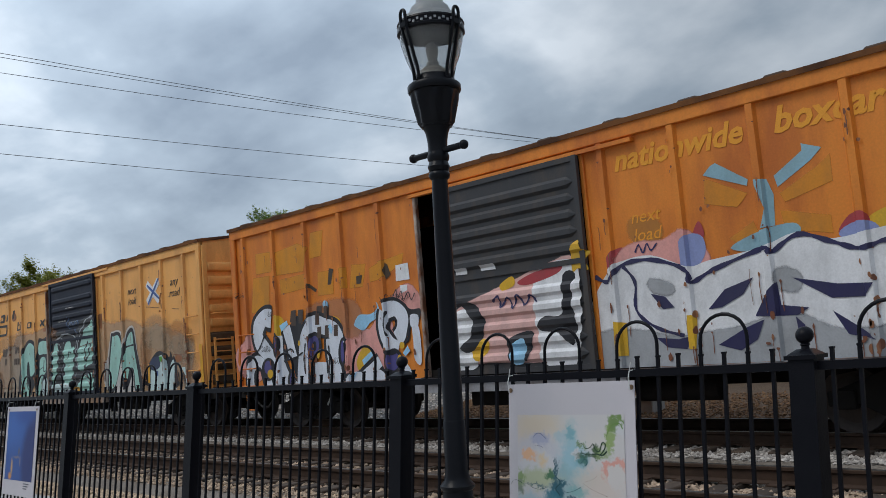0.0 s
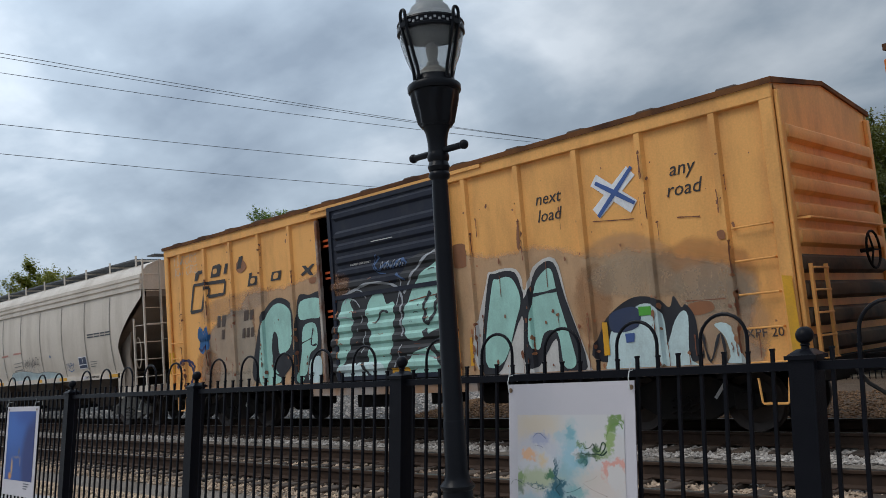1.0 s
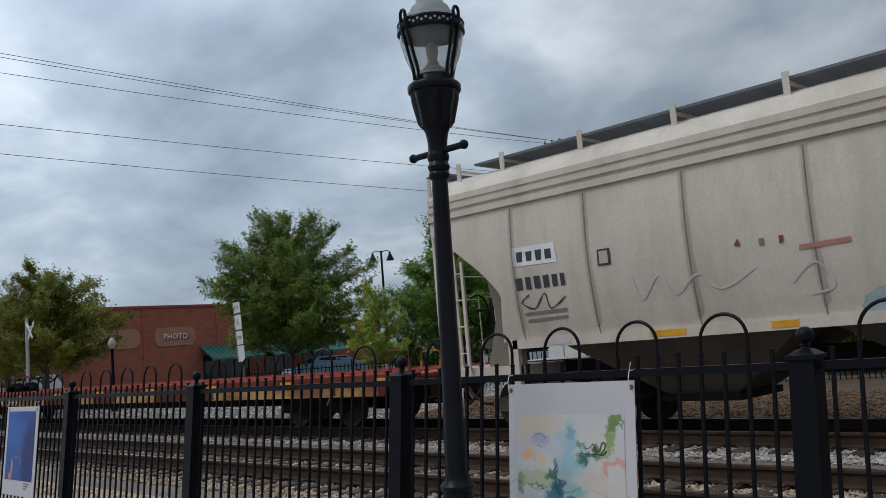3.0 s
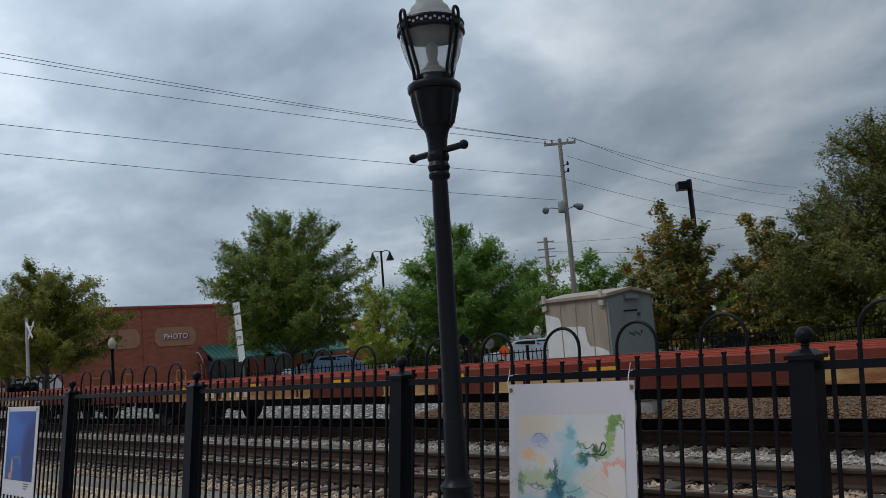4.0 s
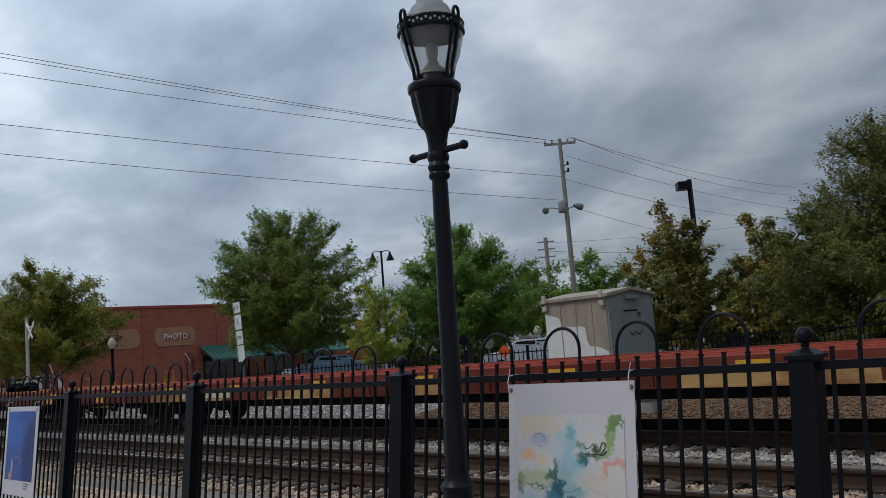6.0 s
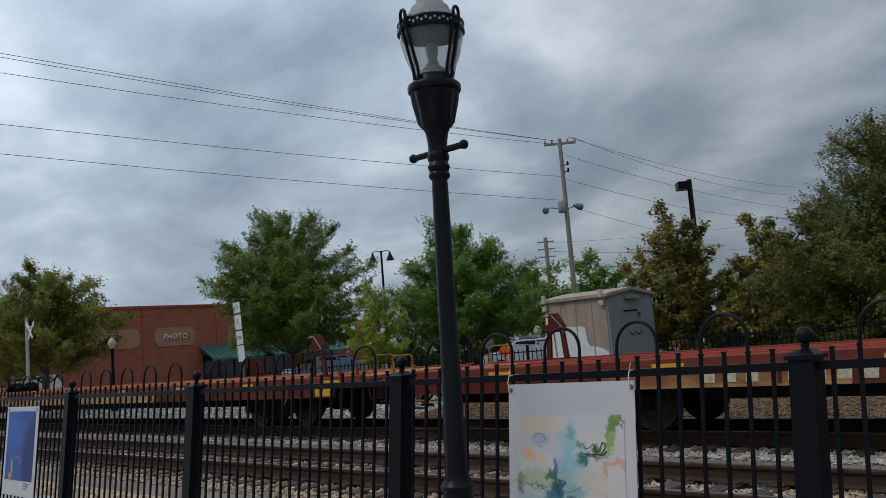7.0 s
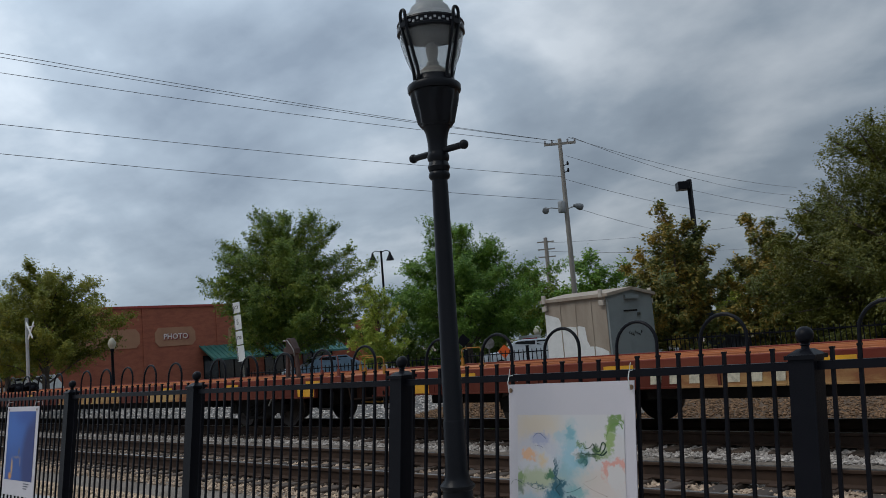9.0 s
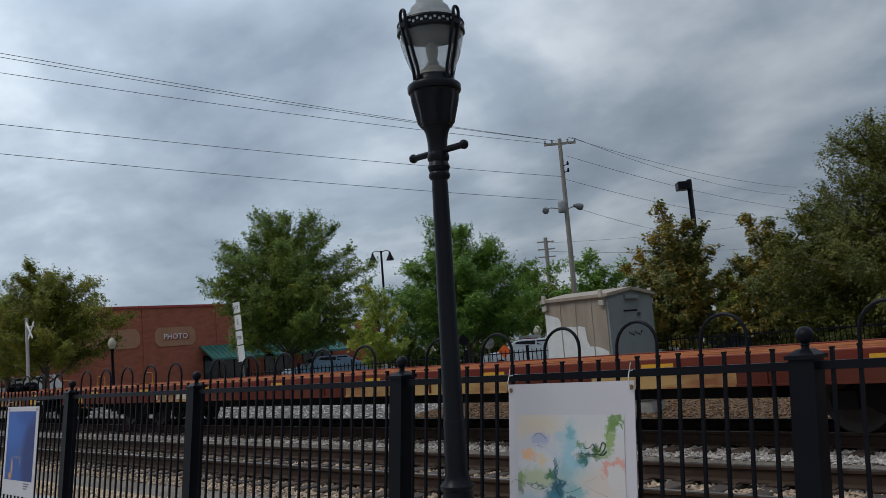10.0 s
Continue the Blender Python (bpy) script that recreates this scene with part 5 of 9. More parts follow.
def tree(label, at, height, crown_w, crown_low, leaves, leaf_size, green, seed, trunk_r=0.16, boughs=70, tall=1.0, group="trees beyond the line", name="tree", twig=0.13, plume=0.11):
    """A trunk with limbs; each limb carries a plume of twigs, each twig a row of leaves that mostly face the sky."""
    r = np.random.RandomState(seed)
    t = thing(name, label, "tree", pose(at[0], at[1], at[2] if len(at) > 2 else -0.06), group)
    bm = bm_new()
    lean = r.uniform(-0.25, 0.25, 2)
    on_trunk = lambda k: np.array([lean[0] * k * k, lean[1] * k * k, height * 0.86 * k])
    tube(bm, [on_trunk(k) for k in np.linspace(0, 1, 7)], trunk_r * 1.25, 9, trunk_r * 0.25)
    rz, rx = (height - crown_low) / 2, crown_w / 2
    cz = crown_low + rz * 0.92
    tips, roots = [], []
    for i in range(boughs):
        # directions spread evenly, lifted a little off the underside
        up = 1 - 1.78 * (i + 0.5) / boughs
        a = i * 2.39996 + r.uniform(-0.35, 0.35)
        flat = math.sqrt(max(1 - up * up, 0))
        d = np.array([flat * math.cos(a), flat * math.sin(a), up])
        q = Vector(d) * 1.7 + Vector((seed * 3.7, seed * 1.3, 0))
        swell = (1.0 + 0.30 * noise.noise(q) + 0.14 * noise.noise(q * 2.6)) * r.uniform(0.80, 1.03)
        if i % 3 == 0:
            swell *= r.uniform(0.45, 0.75)
        wide = (1.0 - 0.34 * max(up, 0) ** 1.5 * tall) * swell
        tip = np.array([d[0] * rx * wide, d[1] * rx * wide, cz + d[2] * rz * (1.08 if up > 0 else 0.92) * swell])
        k = np.clip((tip[2] - rz * r.uniform(0.45, 0.8)) / (height * 0.86), 0.2, 0.82)
        tips.append(tip); roots.append(on_trunk(k))
    tips, roots = np.array(tips), np.array(roots)
    bend = (tips + roots) / 2 + np.array([0, 0, 0.10 * rz])
    for i in range(0, boughs, 2):
        tube(bm, [roots[i], bend[i], tips[i]], trunk_r * 0.36, 5, trunk_r * 0.05)
    part("trunk", bm, BARK, t, smooth=True)
    per = 16
    n = leaves // per
    which = r.randint(0, boughs, n)
    u = (0.30 + 0.70 * r.uniform(0, 1, n) ** 0.75)[:, None]
    base = (1 - u) ** 2 * roots[which] + 2 * u * (1 - u) * bend[which] + u * u * tips[which]
    spread = rx * plume * r.uniform(0.5, 1.5, boughs)[which][:, None] * (1.25 - 0.7 * u)
    base = base + r.normal(0, 1, (n, 3)) * spread * np.array([1, 1, 0.55])
    away = base - np.array([0, 0, cz]); away /= np.linalg.norm(away, axis=1)[:, None] + 1e-6
    along = away * 0.7 + r.normal(0, 0.55, (n, 3)) + np.array([0, 0, 0.35])
    along /= np.linalg.norm(along, axis=1)[:, None]
    reach = rx * twig * r.uniform(0.5, 1.5, (n, 1))
    step = r.uniform(0, 1, (n, per, 1))
    c = (base[:, None, :] + along[:, None, :] * reach[:, None, :] * step + r.normal(0, leaf_size * 0.8, (n, per, 3))).reshape(-1, 3)
    n = len(c)
    nrm = np.repeat(away, per, 0) * 0.45 + r.normal(0, 0.48, (n, 3)) + np.array([0, 0, 0.75])
    nrm /= np.linalg.norm(nrm, axis=1)[:, None]
    a = np.cross(nrm, r.normal(0, 1, (n, 3))); a /= np.linalg.norm(a, axis=1)[:, None]
    b = np.cross(nrm, a)
    s = leaf_size * r.uniform(0.6, 1.3, (n, 1))
    v = np.stack([c - a * s, c + b * s * 0.52 + nrm * s * 0.18, c + a * s, c - b * s * 0.52 + nrm * s * 0.18], 1).reshape(-1, 3)
    f = np.arange(4 * n).reshape(-1, 4)
    me = bpy.data.meshes.new("crown")
    me.from_pydata(v.tolist(), [], f.tolist())
    me.materials.append(green)
    ob = new("crown", me)
    ob.parent = t
    return t


OAK = leaf_mat("leaf_oak", (0.050, 0.100, 0.014), (0.135, 0.210, 0.028), (0.32, 0.36, 0.05))
MAPLE = leaf_mat("leaf_maple", (0.050, 0.125, 0.018), (0.125, 0.245, 0.032), (0.27, 0.40, 0.055))
LIGHT = leaf_mat("leaf_light", (0.14, 0.21, 0.03), (0.30, 0.38, 0.05), (0.54, 0.52, 0.085))
WILLOW = leaf_mat("leaf_olive", (0.085, 0.115, 0.014), (0.19, 0.215, 0.026), (0.38, 0.35, 0.048))
MAGNOLIA = leaf_mat("leaf_magnolia", (0.065, 0.102, 0.028), (0.155, 0.168, 0.04), (0.60, 0.39, 0.08))
DEEP = leaf_mat("leaf_deep", (0.062, 0.078, 0.012), (0.112, 0.126, 0.017), (0.20, 0.185, 0.026))


def spot(x, y, depth, z=0.0):
    """The place on the ground under a line of sight."""
    u, v, c, s = (x - 784) / 1538.0, (441 - y) / 1538.0, math.cos(radians(4.75)), math.sin(radians(4.75))
    right = Vector((0.7130, 0.7012, 0.0))
    upv = right.cross(AHEAD)
    p = EYE + depth * (AHEAD + (u * c + v * s) * right + (-u * s + v * c) * upv)
    return p


def high(x, y, depth):
    return spot(x, y, depth).z


def trees():
    def put(label, xt, yt, depth, width_px, low_px, leaves, size, green, seed, **kw):
        p = spot(xt, yt, depth)
        tree(label, (p.x, p.y), p.z + 0.06, width_px * depth / 1538.0, spot(xt, low_px, depth).z, leaves, size, green, seed, **kw)
    put("full green street tree in front of the brick shop", 496, 366, 48, 312, 632, 150000, 0.066, OAK, 21, boughs=84, twig=0.10, plume=0.062, tall=0.8)
    put("broad green street tree in the car park", 812, 394, 48, 300, 622, 150000, 0.066, MAPLE, 22, boughs=80, twig=0.10, plume=0.065, tall=0.8)
    put("spreading olive-green tree by the level crossing", 74, 462, 42, 275, 650, 100000, 0.056, WILLOW, 23, boughs=64, tall=0.6, twig=0.10, plume=0.065)
    put("slender light green sapling", 660, 496, 38, 120, 655, 14000, 0.062, LIGHT, 24, boughs=40, trunk_r=0.06, plume=0.08)
    put("magnolia with bronze leaf backs behind the relay hut", 1183, 368, 27, 216, 660, 46000, 0.066, MAGNOLIA, 25, boughs=70, tall=0.6, twig=0.09, plume=0.07)
    put("magnolia with bronze leaf backs by the fence", 1362, 372, 26, 205, 660, 40000, 0.066, MAGNOLIA, 26, boughs=64, tall=0.6, twig=0.09, plume=0.07)
    put("tall dark green tree leaning over the line", 1586, 172, 23, 540, 690, 250000, 0.040, DEEP, 27, boughs=170, trunk_r=0.22, twig=0.08, plume=0.075)
    put("dark green undergrowth tree beside the line", 1452, 345, 24, 210, 690, 60000, 0.042, DEEP, 28, boughs=80, trunk_r=0.1, plume=0.08)
    put("far green tree behind the car park", 1050, 448, 80, 180, 610, 12000, 0.19, MAPLE, 29, boughs=50)
    put("far green tree behind the car park", 940, 470, 85, 130, 610, 8000, 0.19, OAK, 30, boughs=40)
    put("light green tree far behind the hut", 1292, 470, 55, 80, 610, 6000, 0.13, LIGHT, 31, boughs=36)
    put("dark tree behind the brick shop", 10, 530, 55, 130, 660, 8000, 0.15, OAK, 32, boughs=40)
    for k, (x, y, w) in enumerate(((720, 575, 110), (790, 585, 120), (868, 572, 110), (1020, 560, 120))):
        put("low green shrub behind the far fence", x, y, 52, w, 668, 8000, 0.09, MAPLE if k % 2 else OAK, 50 + k, boughs=40, trunk_r=0.05, name="shrub")
    put("dark tree past the tall one", 1760, 260, 24, 300, 650, 24000, 0.08, DEEP, 33, boughs=80)


BRICK = mat("red_brick", (0.37, 0.112, 0.062), 0.9, other=(0.27, 0.080, 0.048), scale=1.2, amount=0.8, grain=14, stretch=(1, 1, 3))
STUCCO = mat("tan_stucco", (0.42, 0.215, 0.125), 0.9, other=(0.34, 0.16, 0.095), scale=1.0)
COPING = mat("coping_red", (0.40, 0.06, 0.045), 0.6)
GREEN_ROOF = mat("awning_green", (0.030, 0.135, 0.115), 0.45, other=(0.02, 0.10, 0.085), scale=3)
GLASS_DARK = mat("shop_glass", (0.02, 0.024, 0.028), 0.08, other=(0.03, 0.035, 0.04), spec=0.8, bump=0.0)
WHITE = mat("white_paint", (0.74, 0.74, 0.72), 0.5, other=(0.6, 0.6, 0.58), scale=4)


def brick_shop():
    X = -61.0
    shop = thing("brick_shop", "red brick shop with a stucco sign band and green awnings", "shop", pose(X, 0, 0))
    bm = bm_new(); box(bm, -22, 0, 23.2, 43.5, -0.1, 6.05); part("wall", bm, BRICK, shop)
    bm = bm_new(); box(bm, -22.1, 0.09, 23.1, 43.6, 6.05, 6.22); part("coping", bm, COPING, shop, "dark red metal coping")
    bm = bm_new(); box(bm, -18, 0, 43.5, 51, -0.1, 3.3); part("low_wing", bm, BRICK, shop)
    bm = bm_new(); box(bm, -22, -0.6, 12, 23.2, -0.1, 4.2); part("side_wing", bm, mat("orange_stucco", (0.42, 0.17, 0.075), 0.9, other=(0.34, 0.13, 0.06), scale=0.8), shop, "orange stucco side wing")
    for y0, y1 in ((24.4, 29.6), (30.8, 34.1), (37.0, 40.5)):
        bm = bm_new(); extrude_x(bm, [(y0 + 0.3, 3.15), (y1 - 0.3, 3.15), (y1, 3.5), (y1, 4.2), (y1 - 0.3, 4.55), (y0 + 0.3, 4.55), (y0, 4.2), (y0, 3.5)], 0.0, 0.05); part("stucco_panel", bm, STUCCO, shop)
    for y in (29.9, 36.0):
        bm = bm_new(); box(bm, 0.0, 0.07, y - 0.05, y + 0.05, 0, 6.0); part("downpipe", bm, BRICK, shop)
    # backing copy set lower: red letter sides and their shadow in one colour
    words("sign_letters", "PHOTO", 0.60, mat("letter_red", (0.26, 0.03, 0.025), 0.5), shop, pose(0.07, 32.53, 3.80, 0, 0, 90), "dark red sides and painted-in shadow of the sign letters", fat=0.03)
    words("sign_letters", "PHOTO", 0.58, mat("letter_cream", (0.85, 0.74, 0.68), 0.5), shop, pose(0.10, 32.45, 3.85, 0, 0, 90), "white raised sign letters", fat=0.012)
    for y0, y1 in ((34.4, 39.0), (39.9, 43.3), (43.7, 47.4)):
        bm = bm_new()
        a = [bm.verts.new(p) for p in ((0, y0, 3.0), (0, y1, 3.0), (2.0, y1, 1.95), (2.0, y0, 1.95), (0, y0, 2.92), (0, y1, 2.92), (2.0, y1, 1.80), (2.0, y0, 1.80))]
        for f in ((0, 1, 2, 3), (7, 6, 5, 4), (3, 2, 6, 7), (0, 3, 7, 4), (1, 5, 6, 2)):
            bm.faces.new([a[i] for i in f])
        aw = part("awning", bm, GREEN_ROOF, shop, "green standing-seam metal awning")
        k = int((y1 - y0) / 0.4)
        for i in range(k + 1):
            y = y0 + (y1 - y0) * i / k
            bm = bm_new()
            q = [bm.verts.new(p) for p in ((0, y - 0.02, 3.06), (0, y + 0.02, 3.06), (2.0, y + 0.02, 2.01), (2.0, y - 0.02, 2.01), (0, y - 0.02, 3.0), (0, y + 0.02, 3.0), (2.0, y + 0.02, 1.95), (2.0, y - 0.02, 1.95))]
            for f in ((0, 1, 2, 3), (0, 3, 7, 4), (1, 5, 6, 2), (3, 2, 6, 7)):
                bm.faces.new([q[j] for j in f])
            part("seam", bm, GREEN_ROOF, aw)
        bm = bm_new(); box(bm, 0.0, 0.04, y0 + 0.3, y1 - 0.3, 0.35, 2.2)
        w = part("window", bm, GLASS_DARK, shop, "dark shop window")
        bm = bm_new()
        for y in np.linspace(y0 + 0.3, y1 - 0.3, 4):
            box(bm, 0.04, 0.08, y - 0.04, y + 0.04, 0.35, 2.2)
        box(bm, 0.04, 0.08, y0 + 0.3, y1 - 0.3, 2.14, 2.22)
        part("window_frame", bm, IRON, w)
    bm = bm_new(); box(bm, 0, 1.6, 49.9, 51.5, -0.1, 4.4); part("pier", bm, BRICK, shop)


def relay_hut():
    hut = thing("relay_hut", "grey steel railway relay hut with peeling beige and white paint", "relay hut", pose(-13.68, 19.7, 0) @ Matrix.Diagonal((1.05, 1.05, 1.012, 1)))
    beige = mat("hut_beige", (0.36, 0.30, 0.235), 0.7, other=(0.27, 0.215, 0.165), scale=1.4, amount=0.8, stretch=(2, 2, 0.5))
    grey = mat("hut_grey", (0.245, 0.27, 0.265), 0.6, other=(0.18, 0.20, 0.195), scale=1.2, amount=0.7)
    bm = bm_new(); box(bm, -0.95, 0.93, -1.02, 1.02, 0.25, 2.42); part("body", bm, beige, hut)
    bm = bm_new(); box(bm, 0.93, 0.985, -1.0, 1.0, 0.27, 2.41); end = part("end_wall", bm, grey, hut, "plain grey steel end wall")
    bm = bm_new()
    extrude_x(bm, [(-1.10, 2.38), (-1.10, 2.46), (0, 2.62), (1.10, 2.46), (1.10, 2.38), (0, 2.54)], -1.02, 1.05)
    part("roof", bm, beige, hut)
    bm = bm_new(); extrude_x(bm, [(-1.0, 2.41), (1.0, 2.41), (0, 2.55)], 0.90, 0.975); part("gable", bm, grey, hut)
    for x in (-0.45, 0.02, 0.5):
        bm = bm_new(); box(bm, x - 0.012, x + 0.012, -1.035, -1.02, 0.25, 2.4); part("panel_seam", bm, beige, hut)
    # white patches painted over old scrawls
    for i, pts in enumerate((((-0.94, 2.09), (-0.75, 2.03), (-0.52, 1.96), (-0.47, 1.84), (-0.42, 1.69), (-0.2, 1.71), (-0.04, 1.68), (0.1, 1.70), (0.26, 1.66), (0.28, 1.48), (0.30, 1.3), (0.37, 1.16), (0.55, 1.15), (0.74, 1.09), (0.9, 1.0), (0.9, 0.8), (0.7, 0.7), (0.6, 0.5), (0.58, 0.27), (-0.94, 0.27)), ((0.56, 0.8), (0.8, 0.74), (0.84, 0.5), (0.9, 0.27), (0.5, 0.27)))):
        bm = bm_new()
        plate(bm, pts, -1.0245 - 0.0015 * i)
        part("overpaint", bm, WHITE, hut, "patch of white overpaint")
    for x, y in ((-0.9, -1.08), (0.85, -1.08), (0.9, 1.06)):
        bm = bm_new()
        box(bm, x - 0.05, x + 0.05, y - 0.035, y + 0.035, 2.36, 2.58); box(bm, x - 0.07, x + 0.07, y - 0.02, y + 0.045, 2.16, 2.30)
        part("lifting_lug", bm, mat("lug_cream", (0.50, 0.45, 0.38), 0.6), hut, bevel=0.01)
    bm = bm_new(); box(bm, 0.985, 1.05, -0.3, 0.3, 2.30, 2.40); part("vent_hood", bm, grey, hut)
    for z, w in ((2.0, 0.30),):
        bm = bm_new(); box(bm, 0.985, 1.0, -0.35, 0.25, z - 0.02, z + 0.02); part("handle", bm, BLACK, hut)
    bm = bm_new(); box(bm, 0.985, 1.02, 0.25, 0.36, 1.86, 1.94); part("latch", bm, STEEL, hut)
    for i in range(7):
        bm = bm_new()
        z = 1.42 - 0.03 * (i % 3); y = -0.22 + i * 0.09
        tube(bm, [(0.989, y, z), (0.989, y + 0.05, z + 0.05 + 0.04 * (i == 2)), (0.989, y + 0.03, z - 0.02), (0.989, y + 0.08, z)], 0.008, 4)
        part("scrawl", bm, BLACK, hut, "black scrawl")
    conc = mat("concrete", (0.36, 0.35, 0.33), 0.9)
    for x, y in ((-0.7, -0.8), (0.7, -0.8), (-0.7, 0.8), (0.7, 0.8)):
        bm = bm_new(); box(bm, x - 0.2, x + 0.2, y - 0.2, y + 0.2, -0.3, 0.25); part("footing", bm, conc, hut, "concrete footing block")
    box_ = thing("cable_box", "small grey concrete cable box on the bank", "cable box", pose(-10.2, 16.0, -0.3))
    bm = bm_new(); box(bm, -0.35, 0.35, -0.25, 0.25, 0.0, 0.35); part("case", bm, conc, box_, bevel=0.02)
    bm = bm_new(); box(bm, -0.38, 0.38, -0.28, 0.28, 0.35, 0.40); part("lid", bm, conc, box_)


POLE_WOOD = mat("pole_wood", (0.27, 0.25, 0.225), 0.9, other=(0.17, 0.15, 0.13), scale=4, stretch=(3, 3, 0.4))


def utility_poles():
    p = spot(990, 246, 50)
    pole = thing("utility_pole", "grey wooden utility pole with cross-arm and lamps", "utility pole", pose(p.x, p.y, -0.1))
    z = p.z + 0.1
    bm = bm_new(); tube(bm, [(0, 0, 0), (0.0, 0.0, z)], 0.17, 10, 0.11); part("mast", bm, POLE_WOOD, pole, smooth=True)
    bm = bm_new(); box(bm, -0.9, 0.9, -0.06, 0.06, z - 0.35, z - 0.22); arm = part("cross_arm", bm, POLE_WOOD, pole, m=pose(0, 0, 0, 0, 0, 40))
    for x in (-0.85, -0.45, 0.45, 0.85):
        bm = bm_new(); lathe(bm, [(0.03, z - 0.22), (0.06, z - 0.18), (0.05, z - 0.12), (0.06, z - 0.08), (0.03, z - 0.03)], 10, (x, 0, 0)); part("insulator", bm, mat("insulator", (0.25, 0.25, 0.27), 0.3), arm)
    for zz in (z - 1.6, z - 2.0):
        bm = bm_new(); tube(bm, [(0.1, 0, zz), (0.38, 0, zz + 0.05)], 0.03, 6); lathe(bm, [(0.05, zz - 0.02), (0.07, zz + 0.1), (0.04, zz + 0.2)], 8, (0.4, 0, 0)); part("bracket", bm, IRON, pole)
    bm = bm_new(); lathe(bm, [(0.18, z - 4.3), (0.22, z - 4.25), (0.22, z - 3.7), (0.18, z - 3.65)], 14, (-0.12, -0.25, 0)); part("transformer", bm, mat("can_grey", (0.28, 0.29, 0.30), 0.5), pole, smooth=True)
    for s, dx, dy in ((-1, -0.95, -0.75), (1, 0.75, 0.55)):
        bm = bm_new(); tube(bm, [(0, 0, z - 4.1), (dx * 0.7, dy * 0.7, z - 3.95), (dx, dy, z - 4.0)], 0.03, 6)
        part("lamp_arm", bm, STEEL, pole)
        bm = bm_new(); lathe(bm, [(0.06, 0.0), (0.17, 0.04), (0.20, 0.20), (0.13, 0.46), (0.06, 0.58)], 14)
        part("flood_lamp", bm, mat("lamp_metal", (0.17, 0.18, 0.19), 0.5), pole, smooth=True, m=Matrix.Translation((dx, dy, z - 4.1)) @ pose(0, 0, 0, 60 * s, -60, 0))
    p2 = spot(965, 421, 92)
    pole2 = thing("utility_pole", "distant wooden utility pole with cross-arm", "utility pole", pose(p2.x, p2.y, -0.1))
    bm = bm_new(); tube(bm, [(0, 0, 0), (0, 0, p2.z + 0.1)], 0.24, 8, 0.2); part("mast", bm, POLE_WOOD, pole2)
    for k in range(3):
        bm = bm_new(); box(bm, -0.9, 0.9, -0.06, 0.06, p2.z - 0.4 - 0.8 * k, p2.z - 0.28 - 0.8 * k); part("cross_arm", bm, POLE_WOOD, pole2, m=pose(0, 0, 0, 0, 0, 40))
    # lines: each hangs from the pole to another out of sight
    wiremat = mat("line_wire", (0.10, 0.10, 0.11), 0.6)
    lines = ((985, 250, 50, 0, 78, 34, 0.40), (985, 250, 50, 0, 83, 34, 0.45), (975, 255, 50, 0, 111, 34, 0.44), (997, 313, 50, 0, 208, 34, 0.3), (1000, 355, 50, 0, 260, 34, 0.3),
             (1005, 243, 50, 1410, 332, 75, 0.5), (1012, 243, 50, 1408, 346, 75, 0.7), (1002, 318, 50, 1330, 385, 75, 0.3), (1002, 276, 50, 1420, 372, 75, 0.4), (1010, 365, 50, 1250, 420, 75, 0.3), (968, 430, 92, 1330, 398, 110, 0.3), (968, 445, 92, 1330, 440, 110, 0.3))
    for x0, y0, d0, x1, y1, d1, sag in lines:
        a, b = spot(x0, y0, d0), spot(x1, y1, d1)
        if x1 < x0:
            b = a + (b - a) * 1.6
        bm = bm_new()
        tube(bm, [a.lerp(b, k / 16) - Vector((0, 0, sag * 4 * (k / 16) * (1 - k / 16))) for k in range(17)], 0.012 if d0 < 60 else 0.016, 5)
        tagged(part("power_line", bm, wiremat), "thin dark overhead wire", "wire", "overhead wires")


